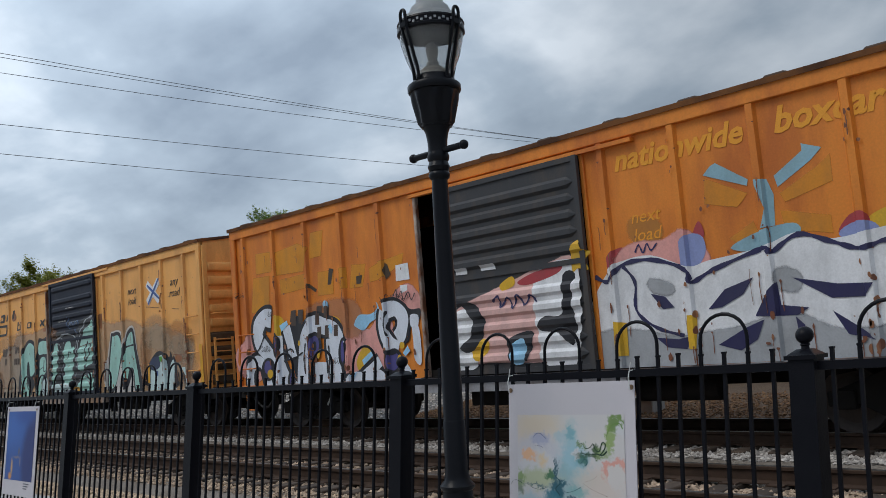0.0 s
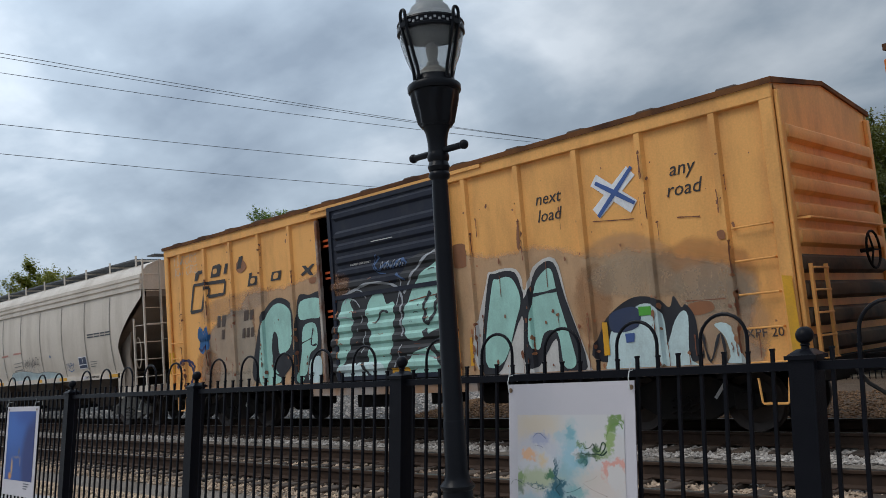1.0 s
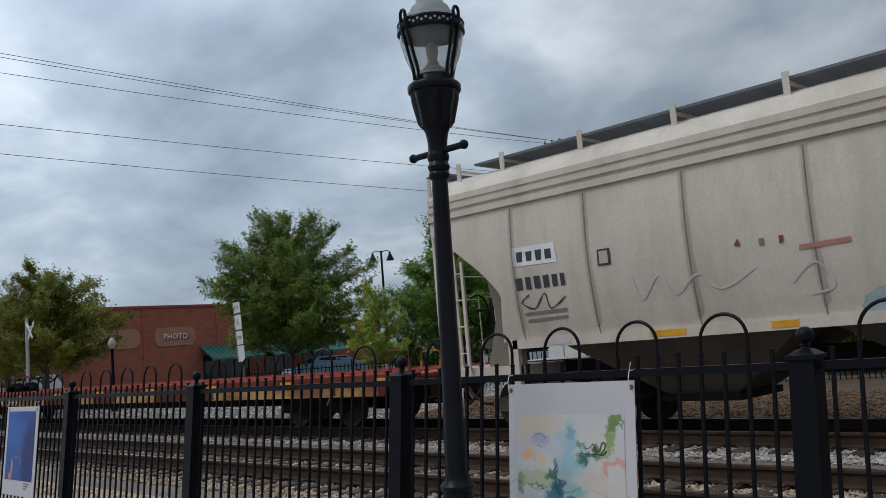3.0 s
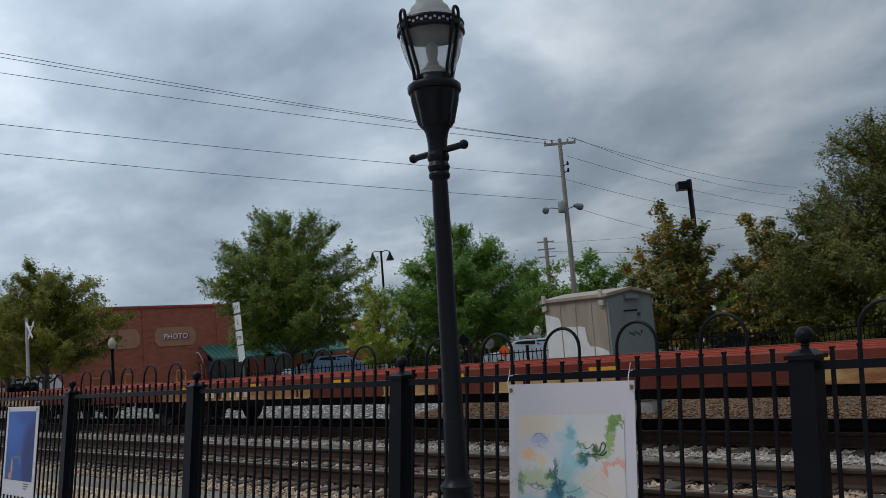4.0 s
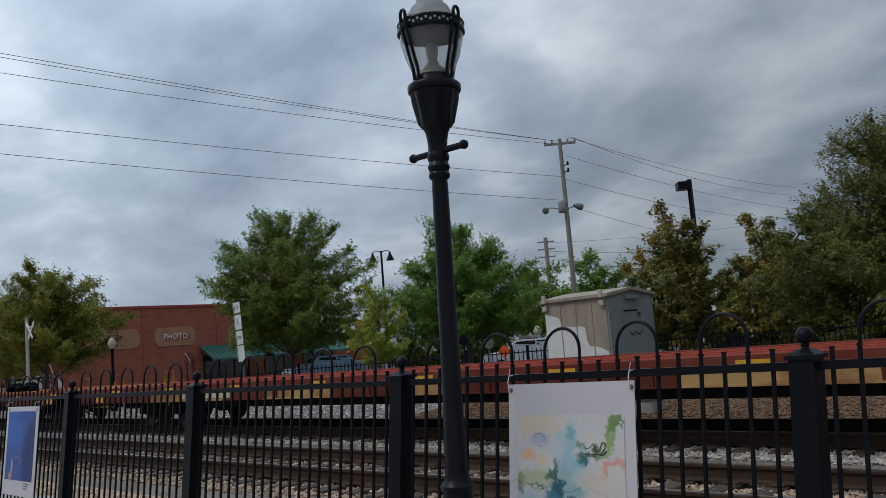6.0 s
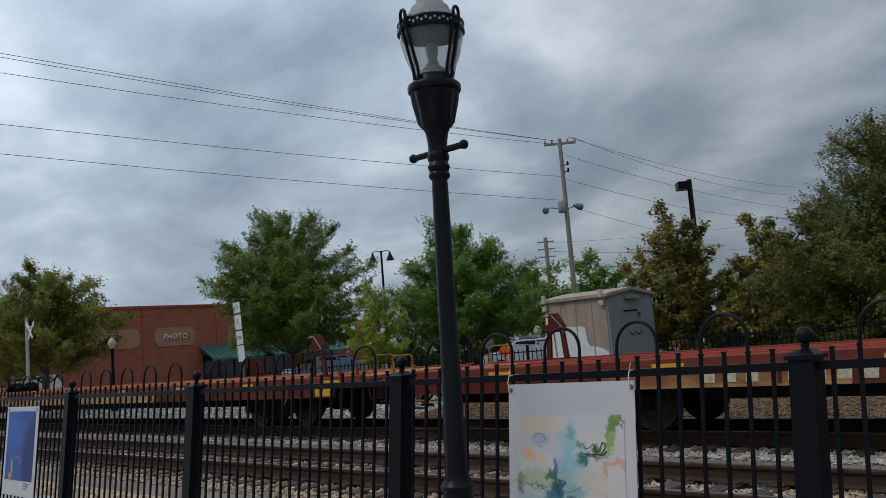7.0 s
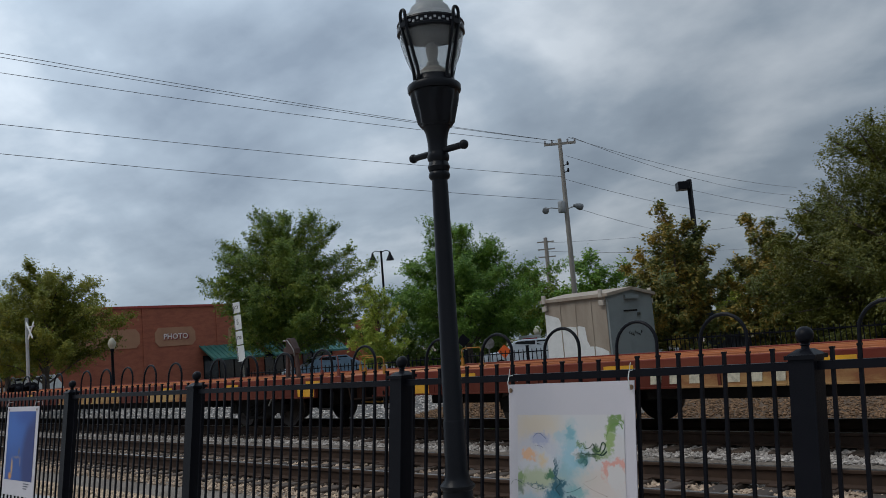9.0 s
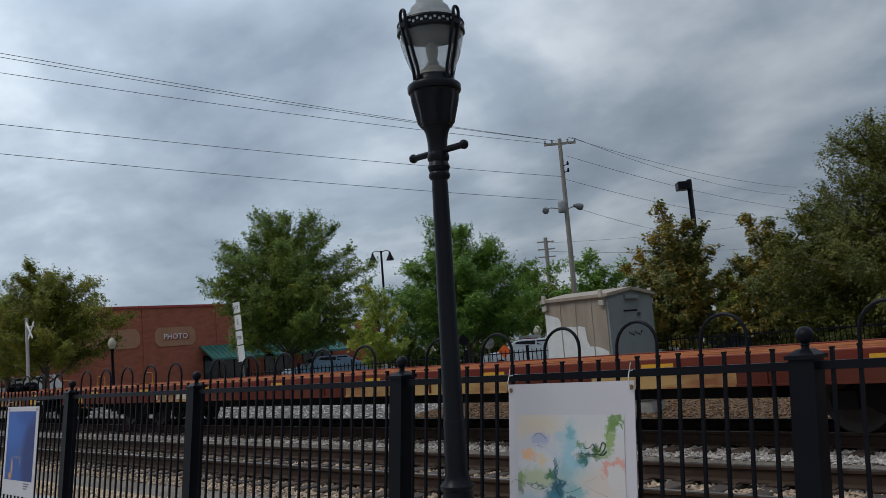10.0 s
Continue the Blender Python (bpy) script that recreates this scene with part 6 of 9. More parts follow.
def roadside():
    # double-headed car park lamp
    p = spot(674, 443, 60)
    lamp = thing("car_park_lamp", "black pole with two bell-shaped lamps", "street lamp", pose(p.x, p.y, -0.05))
    z = p.z
    bm = bm_new(); tube(bm, [(0, 0, 0), (0, 0, z)], 0.10, 8, 0.07); part("pole", bm, IRON, lamp)
    for s in (-1, 1):
        bm = bm_new(); tube(bm, [(0, 0, z - 0.1), (s * 0.25, s * 0.25, z + 0.02), (s * 0.42, s * 0.42, z - 0.1)], 0.03, 6); part("arm", bm, IRON, lamp)
        bm = bm_new(); lathe(bm, [(0.05, z - 0.1), (0.10, z - 0.3), (0.26, z - 0.62), (0.28, z - 0.7), (0.1, z - 0.72)], 14, (s * 0.42, s * 0.42, 0)); part("bell_shade", bm, IRON, lamp, smooth=True)
    # square flood lamp
    p = spot(1219, 318, 42)
    lamp = thing("flood_lamp_pole", "dark pole with one square flood lamp", "street lamp", pose(p.x, p.y, -0.05))
    bm = bm_new(); box(bm, -0.09, 0.09, -0.09, 0.09, 0, p.z + 0.05); part("pole", bm, IRON, lamp)
    bm = bm_new(); box(bm, -0.62, -0.08, -0.3, 0.3, p.z - 0.45, p.z - 0.05); part("lamp_box", bm, IRON, lamp, bevel=0.03, m=pose(0, 0, 0, 0, 0, 44))
    # globe lamp by the shop
    for x, y, d in ((198, 606, 36), (951, 585, 70)):
        p = spot(x, y, d)
        lamp = thing("globe_lamp", "black lamp post with a pale lantern globe", "street lamp", pose(p.x, p.y, -0.05))
        bm = bm_new(); lathe(bm, [(0.14, 0), (0.12, 0.5), (0.07, 0.6), (0.055, p.z - 0.5 * d / 50), (0.12 * d / 50, p.z - 0.4 * d / 50), (0.10 * d / 50, p.z - 0.3 * d / 50)], 12); part("pole", bm, IRON, lamp, smooth=True)
        bm = bm_new(); lathe(bm, [(r * d / 50, p.z + q * d / 50) for r, q in ((0.12, -0.3), (0.22, -0.12), (0.24, 0.02), (0.14, 0.22), (0.03, 0.34))], 14); part("globe", bm, mat("opal_globe", (0.46, 0.43, 0.33), 0.35), lamp, smooth=True)
    # route signs on one post
    p = spot(424, 590, 36)
    sign = thing("route_sign", "post carrying four white route signs", "road sign", pose(p.x + 0.12, p.y + 0.08, -0.05, 0, -4.0, 9))
    zz = lambda y: high(424, y, 36) + 0.05
    bm = bm_new(); box(bm, -0.03, 0.03, -0.03, 0.03, 0, zz(535)); part("post", bm, STEEL, sign)
    for i, (y0, y1, t, shape) in enumerate(((534, 553, "JCT", 0), (557, 583, "5", 1), (586, 610, "120", 1), (612, 640, "", 0))):
        z1, z0 = zz(y0), zz(y1)
        w = 0.22
        o = [(-w, z0), (w, z0), (w, z1), (-w, z1)] if not shape else [(-w * 0.9, z0), (w * 0.9, z0), (w, z0 + 0.2), (w * 0.95, z1), (-w * 0.95, z1), (-w, z0 + 0.2)]
        bm = bm_new()
        a = [bm.verts.new((x, -0.05, z)) for x, z in o]; b = [bm.verts.new((x, -0.035, z)) for x, z in o]
        k = len(o)
        for j in range(k):
            bm.faces.new((a[j], a[(j + 1) % k], b[(j + 1) % k], b[j]))
        bm.faces.new(a); bm.faces.new(b[::-1])
        pl = part("sign_plate", bm, WHITE, sign, "white sign plate")
        if t:
            words("sign_text", t, 0.30 if len(t) < 2 else 0.19, BLACK, pl, pose(0, -0.056, (z0 + z1) / 2))
        bm = bm_new(); plate(bm, [(-w * 0.9, z0 + 0.02), (-w * 0.75, z0 + 0.02), (-w * 0.75, z1 - 0.03), (-w * 0.9, z1 - 0.03)], -0.054); part("sign_border", bm, BLACK, pl)
    # level crossing signal
    p = spot(47, 565, 35)
    sig = thing("crossing_signal", "level crossing mast with crossbuck and lamp hoods", "crossing signal", pose(p.x, p.y, -0.05, 0, 0, 2))
    z = p.z
    bm = bm_new(); tube(bm, [(0, 0, 0), (0, 0, z + 0.1)], 0.065, 10); part("mast", bm, mat("mast_grey", (0.42, 0.43, 0.43), 0.5, 0.3), sig)
    for s in (-1, 1):
        bm = bm_new(); box(bm, -0.42, 0.42, -0.012, 0.012, -0.045, 0.045); part("crossbuck_blade", bm, WHITE, sig, m=pose(0.62, -0.12 - 0.03 * s, z - 0.45, 0, s * 48, 0))
    bm = bm_new(); tube(bm, [(-0.9, -0.15, z - 2.75), (1.2, -0.15, z - 2.75)], 0.04, 8); part("lamp_bar", bm, IRON, sig)
    bm = bm_new(); tube(bm, [(0, 0, z - 0.3), (0.7, 0, z - 0.28)], 0.03, 8); part("bell_bracket", bm, WHITE, sig)
    for x in (-0.85, -0.4, 0.55, 0.95):
        bm = bm_new(); lathe(bm, [(0.27, 0), (0.27, 0.02), (0.15, 0.03), (0.15, 0.3), (0.13, 0.3), (0.13, 0.05)], 18)
        s_ = part("lamp_hood", bm, IRON, sig, m=Matrix.Translation((x, -0.2, z - 2.75)) @ pose(0, 0, 0, 90, 0, 30))
        bm = bm_new(); lathe(bm, [(0.13, 0.02), (0.12, 0.05)], 14); part("lens", bm, mat("red_lens", (0.30, 0.015, 0.012), 0.2), s_)
    bm = bm_new(); lathe(bm, [(0.13, 0), (0.15, 0.05), (0.15, 0.35), (0.1, 0.4)], 10, (0.05, -0.1, z - 4.1)); part("blue_box", bm, mat("blue_plate", (0.03, 0.16, 0.5), 0.5), sig)
    # orange warning sign, shop sign, stop sign
    p = spot(893, 622, 36)
    w = thing("warning_sign", "orange diamond road works sign", "road sign", pose(p.x, p.y, -0.05, 0, 0, 44))
    bm = bm_new(); box(bm, -0.2, 0.2, -0.012, 0.012, -0.2, 0.2); part("plate", bm, mat("sign_orange", (0.85, 0.13, 0.015), 0.5), w, m=pose(0, -0.03, p.z + 0.05, 0, 45, 0))
    bm = bm_new(); box(bm, -0.03, 0.03, -0.02, 0.02, 0, p.z); part("post", bm, STEEL, w)
    p = spot(820, 603, 36)
    w = thing("warning_sign", "dark back of a diamond road sign", "road sign", pose(p.x, p.y, -0.05, 0, 0, 44))
    bm = bm_new(); box(bm, -0.2, 0.2, -0.012, 0.012, -0.2, 0.2); part("plate", bm, IRON, w, m=pose(0, -0.03, p.z + 0.05, 0, 45, 0))
    bm = bm_new(); box(bm, -0.03, 0.03, -0.02, 0.02, 0, p.z); part("post", bm, IRON, w)
    p = spot(865, 608, 36)
    w = thing("road_sign", "grey back of a road sign", "road sign", pose(p.x, p.y, -0.05, 0, 0, 44))
    bm = bm_new(); lathe(bm, [(0.24, 0), (0.24, 0.02)], 8); part("plate", bm, STEEL, w, m=pose(0, 0, p.z + 0.05, 90, 0, 0))
    bm = bm_new(); box(bm, -0.03, 0.03, 0.0, 0.04, 0, p.z); part("post", bm, STEEL, w)
    p = spot(957, 610, 40)
    w = thing("stop_sign", "red octagonal stop sign", "road sign", pose(p.x, p.y, -0.05, 0, 0, 44))
    bm = bm_new(); lathe(bm, [(0.26, 0), (0.26, 0.02)], 8); part("plate", bm, mat("stop_red", (0.5, 0.02, 0.02), 0.5), w, m=pose(0, 0, p.z + 0.05, 90, 22.5, 0))
    bm = bm_new(); box(bm, -0.03, 0.03, 0.0, 0.04, 0, p.z); part("post", bm, STEEL, w)
    p = spot(938, 603, 50)
    w = thing("shop_sign", "white and blue shop sign on a pylon", "shop sign", pose(p.x, p.y, -0.05, 0, 0, 44))
    bm = bm_new(); box(bm, -0.62, 0.62, -0.12, 0.12, p.z - 0.2, p.z + 0.35); part("upper_panel", bm, WHITE, w)
    bm = bm_new(); box(bm, -0.62, 0.62, -0.13, 0.11, p.z - 0.42, p.z - 0.2); part("lower_panel", bm, mat("sign_blue", (0.10, 0.25, 0.6), 0.5), w)
    bm = bm_new(); box(bm, -0.42, 0.42, -0.13, -0.12, p.z - 0.02, p.z + 0.2); part("lettering_bar", bm, mat("sign_red", (0.6, 0.05, 0.05), 0.5), w)
    bm = bm_new(); box(bm, -0.5, 0.5, -0.1, 0.1, 0, p.z - 0.42); part("pylon", bm, WHITE, w)
    bm = bm_new(); box(bm, -0.3, 0.3, -0.12, -0.1, p.z - 0.9, p.z - 0.6); part("notice", bm, mat("sign_red", (0.6, 0.05, 0.05)), w)


def far_fence():
    fence = tagged(new("far_fence"), "low black iron fence along the car park", "fence")
    a, b = spot(440, 690, 34), spot(1010, 660, 30)
    a.z = b.z = 0
    d = (b - a)
    n = int(d.length / 0.16)
    bm = bm_new(); box(bm, -0.012, 0.012, -0.012, 0.012, -0.05, 1.15); me = mesh_of("picket", bm, IRON)
    bm = bm_new(); box(bm, -0.04, 0.04, -0.04, 0.04, -0.05, 1.28); pm = mesh_of("post", bm, IRON)
    rest = bm_new()
    for i in range(n + 1):
        p = a + d * i / n
        if i % 14 == 0:
            piece("post", pm, fence, Matrix.Translation(p))
        elif i < 290:
            piece("picket", me, fence, Matrix.Translation(p))
        else:
            box(rest, p.x - 0.012, p.x + 0.012, p.y - 0.012, p.y + 0.012, -0.05, 1.15)
    tagged(part("pickets", rest, IRON, fence), kind="stuff")
    for z in (0.15, 1.05):
        bm = bm_new(); tube(bm, [a + Vector((0, 0, z)), b + Vector((0, 0, z))], 0.02, 4); part("rail", bm, IRON, fence)
    fence = tagged(new("bank_fence"), "dark iron fence on the bank under the trees", "fence")
    bm = bm_new(); box(bm, -0.01, 0.01, -0.01, 0.01, -0.05, 1.3); me = mesh_of("picket", bm, IRON)
    for i in range(110):
        piece("picket", me, fence, pose(-12.4 + 0.13 * i, 20.9, -0.03))
    for z in (0.15, 1.15):
        bm = bm_new(); box(bm, -12.5, 2.0, 20.88, 20.92, z, z + 0.04); part("rail", bm, IRON, fence)
    # corrugated steel container behind the hedge
    p = spot(1283, 545, 27)
    c = thing("steel_container", "blue-grey corrugated steel container among the shrubs", "container", pose(p.x, p.y, -0.05, 0, 0, 30))
    steel = mat("container_blue", (0.085, 0.11, 0.15), 0.6, scale=2)
    bm = bm_new(); box(bm, -0.62, 0.62, -0.5, 0.6, 0, p.z - 0.03); part("body", bm, steel, c)
    for i in range(12):
        bm = bm_new(); box(bm, -0.6 + i * 0.1, -0.54 + i * 0.1, -0.56, -0.5, 0, p.z); part("corrugation", bm, steel, c)


def parked_car(label, at, turn, paint, kind=0):
    car = thing("parked_car", label, "car", pose(at[0], at[1], 0.0, 0, 0, turn), "parked cars")
    side = [(-2.25, 0.35), (-2.28, 0.75), (-2.1, 0.95), (-1.35, 1.0), (-0.75, 1.42), (-0.4, 1.48), (0.8, 1.46), (1.35, 1.1), (2.15, 0.98), (2.25, 0.7), (2.2, 0.35)]
    if kind:
        side = [(-2.2, 0.4), (-2.25, 0.9), (-2.1, 1.05), (-1.25, 1.12), (-0.6, 1.68), (1.7, 1.72), (2.1, 1.1), (2.2, 0.8), (2.15, 0.4)]
    bm = bm_new()
    rows = [[bm.verts.new((x, y * (0.86 if z > 1.12 else 1.0), z)) for x, z in side] for y in (-0.88, -0.82, 0.82, 0.88)]
    k = len(side)
    for a, b in zip(rows, rows[1:]):
        for i in range(k):
            bm.faces.new((a[i], a[(i + 1) % k], b[(i + 1) % k], b[i]))
    bm.faces.new(rows[0][::-1]); bm.faces.new(rows[-1])
    body = part("body", bm, paint, car, smooth=True, bevel=0.03)
    zt = 1.40 if not kind else 1.62
    for s in (-1, 1):
        bm = bm_new()
        a = [bm.verts.new((x, s * 0.80, z)) for x, z in ((-1.05, 1.03 + 0.1 * kind), (-0.62, zt), (0.2, zt), (0.2, 1.03 + 0.1 * kind))]
        bm.faces.new(a)
        a = [bm.verts.new((x, s * 0.80, z)) for x, z in ((0.27, 1.03 + 0.1 * kind), (0.27, zt), (0.8 + 0.6 * kind, zt), (1.2 + 0.6 * kind, 1.08 + 0.05 * kind))]
        bm.faces.new(a)
        bmesh.ops.solidify(bm, geom=bm.faces[:], thickness=0.06)
        part("side_window", bm, GLASS_DARK, body)
    bm = bm_new()
    a = [bm.verts.new(p) for p in ((-1.36, -0.7, 1.02 + 0.1 * kind), (-1.36, 0.7, 1.02 + 0.1 * kind), (-0.78, 0.6, zt), (-0.78, -0.6, zt))]
    bm.faces.new(a)
    bmesh.ops.solidify(bm, geom=bm.faces[:], thickness=0.05)
    part("windscreen", bm, GLASS_DARK, body)
    for x in (-1.4, 1.35):
        for s in (-1, 1):
            bm = bm_new(); tube(bm, [(x, s * 0.70, 0.33), (x, s * 0.90, 0.33)], 0.33, 20); w = part("wheel", bm, BLACK, car)
            bm = bm_new(); tube(bm, [(x, s * 0.895, 0.33), (x, s * 0.91, 0.33)], 0.2, 14); part("rim", bm, STEEL, w)
    for s in (-1, 1):
        bm = bm_new(); box(bm, -2.29, -2.22, s * 0.7 - 0.15, s * 0.7 + 0.15, 0.68, 0.82); part("headlight", bm, WHITE, body)


def cars():
    silver = mat("paint_silver", (0.52, 0.56, 0.60), 0.3, 0.4, bump=0.0)
    blue = mat("paint_blue", (0.20, 0.30, 0.40), 0.3, 0.4, bump=0.0)
    dark = mat("paint_dark", (0.04, 0.05, 0.07), 0.3, 0.3, bump=0.0)
    for label, x, d, turn, paint, kind in (("silver saloon parked behind the far fence", 942, 40, 40, silver, 0), ("pale blue car parked by the shop", 580, 46, 70, blue, 0), ("dark car parked under the awning", 394, 78, 60, dark, 0), ("white van by the level crossing", 42, 56, 80, WHITE, 1), ("silver car at the far end of the car park", 1010, 60, 50, silver, 1)):
        p = spot(x, 640, d)
        parked_car(label, (p.x, p.y), turn, paint, kind)


trees()
brick_shop()
relay_hut()
utility_poles()
roadside()
far_fence()
cars()

# ---- paint on the wagons ----
RIBS_A = [u - 7.9 for u in (0.48, 1.62, 2.77, 3.93, 5.08, 10.08, 11.25, 12.39, 13.56, 14.70)]
RIBS_B = [u - 7.9 for u in (0.73, 1.88, 3.02, 4.18, 5.34, 10.41, 11.57, 12.72, 13.82, 14.96)]
SPRAY = dict(whitetag=(0.66, 0.55, 0.42), yellowfill=(0.74, 0.37, 0.105), pink=(0.78, 0.36, 0.32), pinkdull=(0.58, 0.26, 0.12), pinkpale=(0.76, 0.46, 0.42), fade=(0.82, 0.345, 0.022), fade2=(0.80, 0.31, 0.025), fade3=(0.56, 0.25, 0.05), dark=(0.06, 0.038, 0.02),
             white=(0.82, 0.82, 0.84), sky=(0.34, 0.64, 0.88), yellow=(0.72, 0.42, 0.02), ink=(0.014, 0.014, 0.020), navyink=(0.022, 0.020, 0.085), ink2=(0.02, 0.02, 0.10), silver=(0.72, 0.76, 0.84),
             purple=(0.085, 0.075, 0.26), greylow=(0.40, 0.41, 0.43), bluegrey=(0.27, 0.45, 0.53), red=(0.42, 0.05, 0.06), redblue=(0.27, 0.32, 0.58), primer=(0.60, 0.43, 0.27), primer2=(0.46, 0.385, 0.30),
             primerdark=(0.54, 0.40, 0.27), aqua=(0.38, 0.66, 0.58), aquapale=(0.58, 0.72, 0.72), navy=(0.03, 0.045, 0.10), green=(0.09, 0.42, 0.04), blue=(0.05, 0.11, 0.33), safety=(0.72, 0.36, 0.015),
             rustline=(0.20, 0.065, 0.028), rust=(0.30, 0.12, 0.05), tagblue=(0.03, 0.14, 0.36), black=(0.020, 0.020, 0.024), whitespray=(0.40, 0.42, 0.45), tagblue2=(0.05, 0.11, 0.25), mark=(0.03, 0.026, 0.026),
             mark2=(0.075, 0.045, 0.03), mark3=(0.04, 0.04, 0.05), mark4=(0.22, 0.205, 0.19), hop=(0.56, 0.515, 0.455), redtext=(0.52, 0.22, 0.17), whitehop=(0.60, 0.58, 0.55), aquahop=(0.40, 0.50, 0.53))


SPRAYED = [0]
# paint with a feathered or worn edge, and how far the edge runs out
# and how solid the full coat is
SOLID = dict(grimeshadehop=0.22, smoke=0.26, rustcloud=0.36, primer=0.62, primer2=0.66, primerdark=0.45, fade=0.75, fade2=0.75, fade3=0.6, pinkdull=0.6)
SOFT = dict(grimeshadehop=0.09, primer=0.30, primer2=0.30, primerdark=0.24, rustcloud=0.26, smoke=0.26, fade=0.05, fade2=0.05, fade3=0.10, pink=0.09, pinkdull=0.16, pinkpale=0.05, greylow=0.12, aquahop=0.10)
SPRAY.update(grimeshadehop=(0.24, 0.20, 0.165), rustcloud=(0.42, 0.19, 0.075), smoke=(0.30, 0.27, 0.25))


def worn(colour):
    """Spray paint that thins out towards its edge in flecks."""
    name = "spray_" + colour
    if name in MATS:
        return MATS[name]
    m = mat(name, SPRAY[colour], 0.5, other=[c * 0.72 + 0.02 for c in SPRAY[colour]], scale=2.2, amount=0.7, grain=40, stretch=(1.5, 1.5, 0.8), bump=0.05)
    nt = m.node_tree
    n = nt.nodes.new
    at, co, t = n("ShaderNodeAttribute"), n("ShaderNodeTexCoord"), n("ShaderNodeTexNoise")
    at.attribute_name = "fade"
    t.inputs["Scale"].default_value, t.inputs["Detail"].default_value, t.inputs["Roughness"].default_value = 5.0, 7, 0.72
    wire(nt, co.outputs["Object"], t.inputs["Vector"])
    su = n("ShaderNodeMath"); su.operation = "ADD"
    wire(nt, at.outputs["Fac"], su.inputs[0]); wire(nt, t.outputs["Fac"], su.inputs[1])
    rg = n("ShaderNodeMapRange"); rg.interpolation_type = "SMOOTHSTEP"; rg.inputs[1].default_value, rg.inputs[2].default_value, rg.inputs[4].default_value = 0.66, 1.30, SOLID.get(colour, 1.0)
    wire(nt, su.outputs[0], rg.inputs[0])
    tr, mx = n("ShaderNodeBsdfTransparent"), n("ShaderNodeMixShader")
    wire(nt, rg.outputs[0], mx.inputs[0]); wire(nt, tr.outputs[0], mx.inputs[1]); wire(nt, nt.nodes["Principled BSDF"].outputs[0], mx.inputs[2])
    wire(nt, mx.outputs[0], nt.nodes["Material Output"].inputs[0])
    return m


def rounded(pts, closed=True, steps=4):
    """A smooth curve through the points."""
    n = len(pts)
    out = []
    for i in range(n if closed else n - 1):
        p = [Vector(pts[(i + k) % n] if closed else pts[min(max(i + k, 0), n - 1)]) for k in (-1, 0, 1, 2)]
        for j in range(steps):
            t = j / steps
            out.append(0.5 * (2 * p[1] + (p[2] - p[0]) * t + (2 * p[0] - 5 * p[1] + 4 * p[2] - p[3]) * t * t + (3 * p[1] - p[0] - 3 * p[2] + p[3]) * t ** 3))
    if not closed:
        out.append(Vector(pts[-1]))
    return [(v.x, v.y) for v in out]


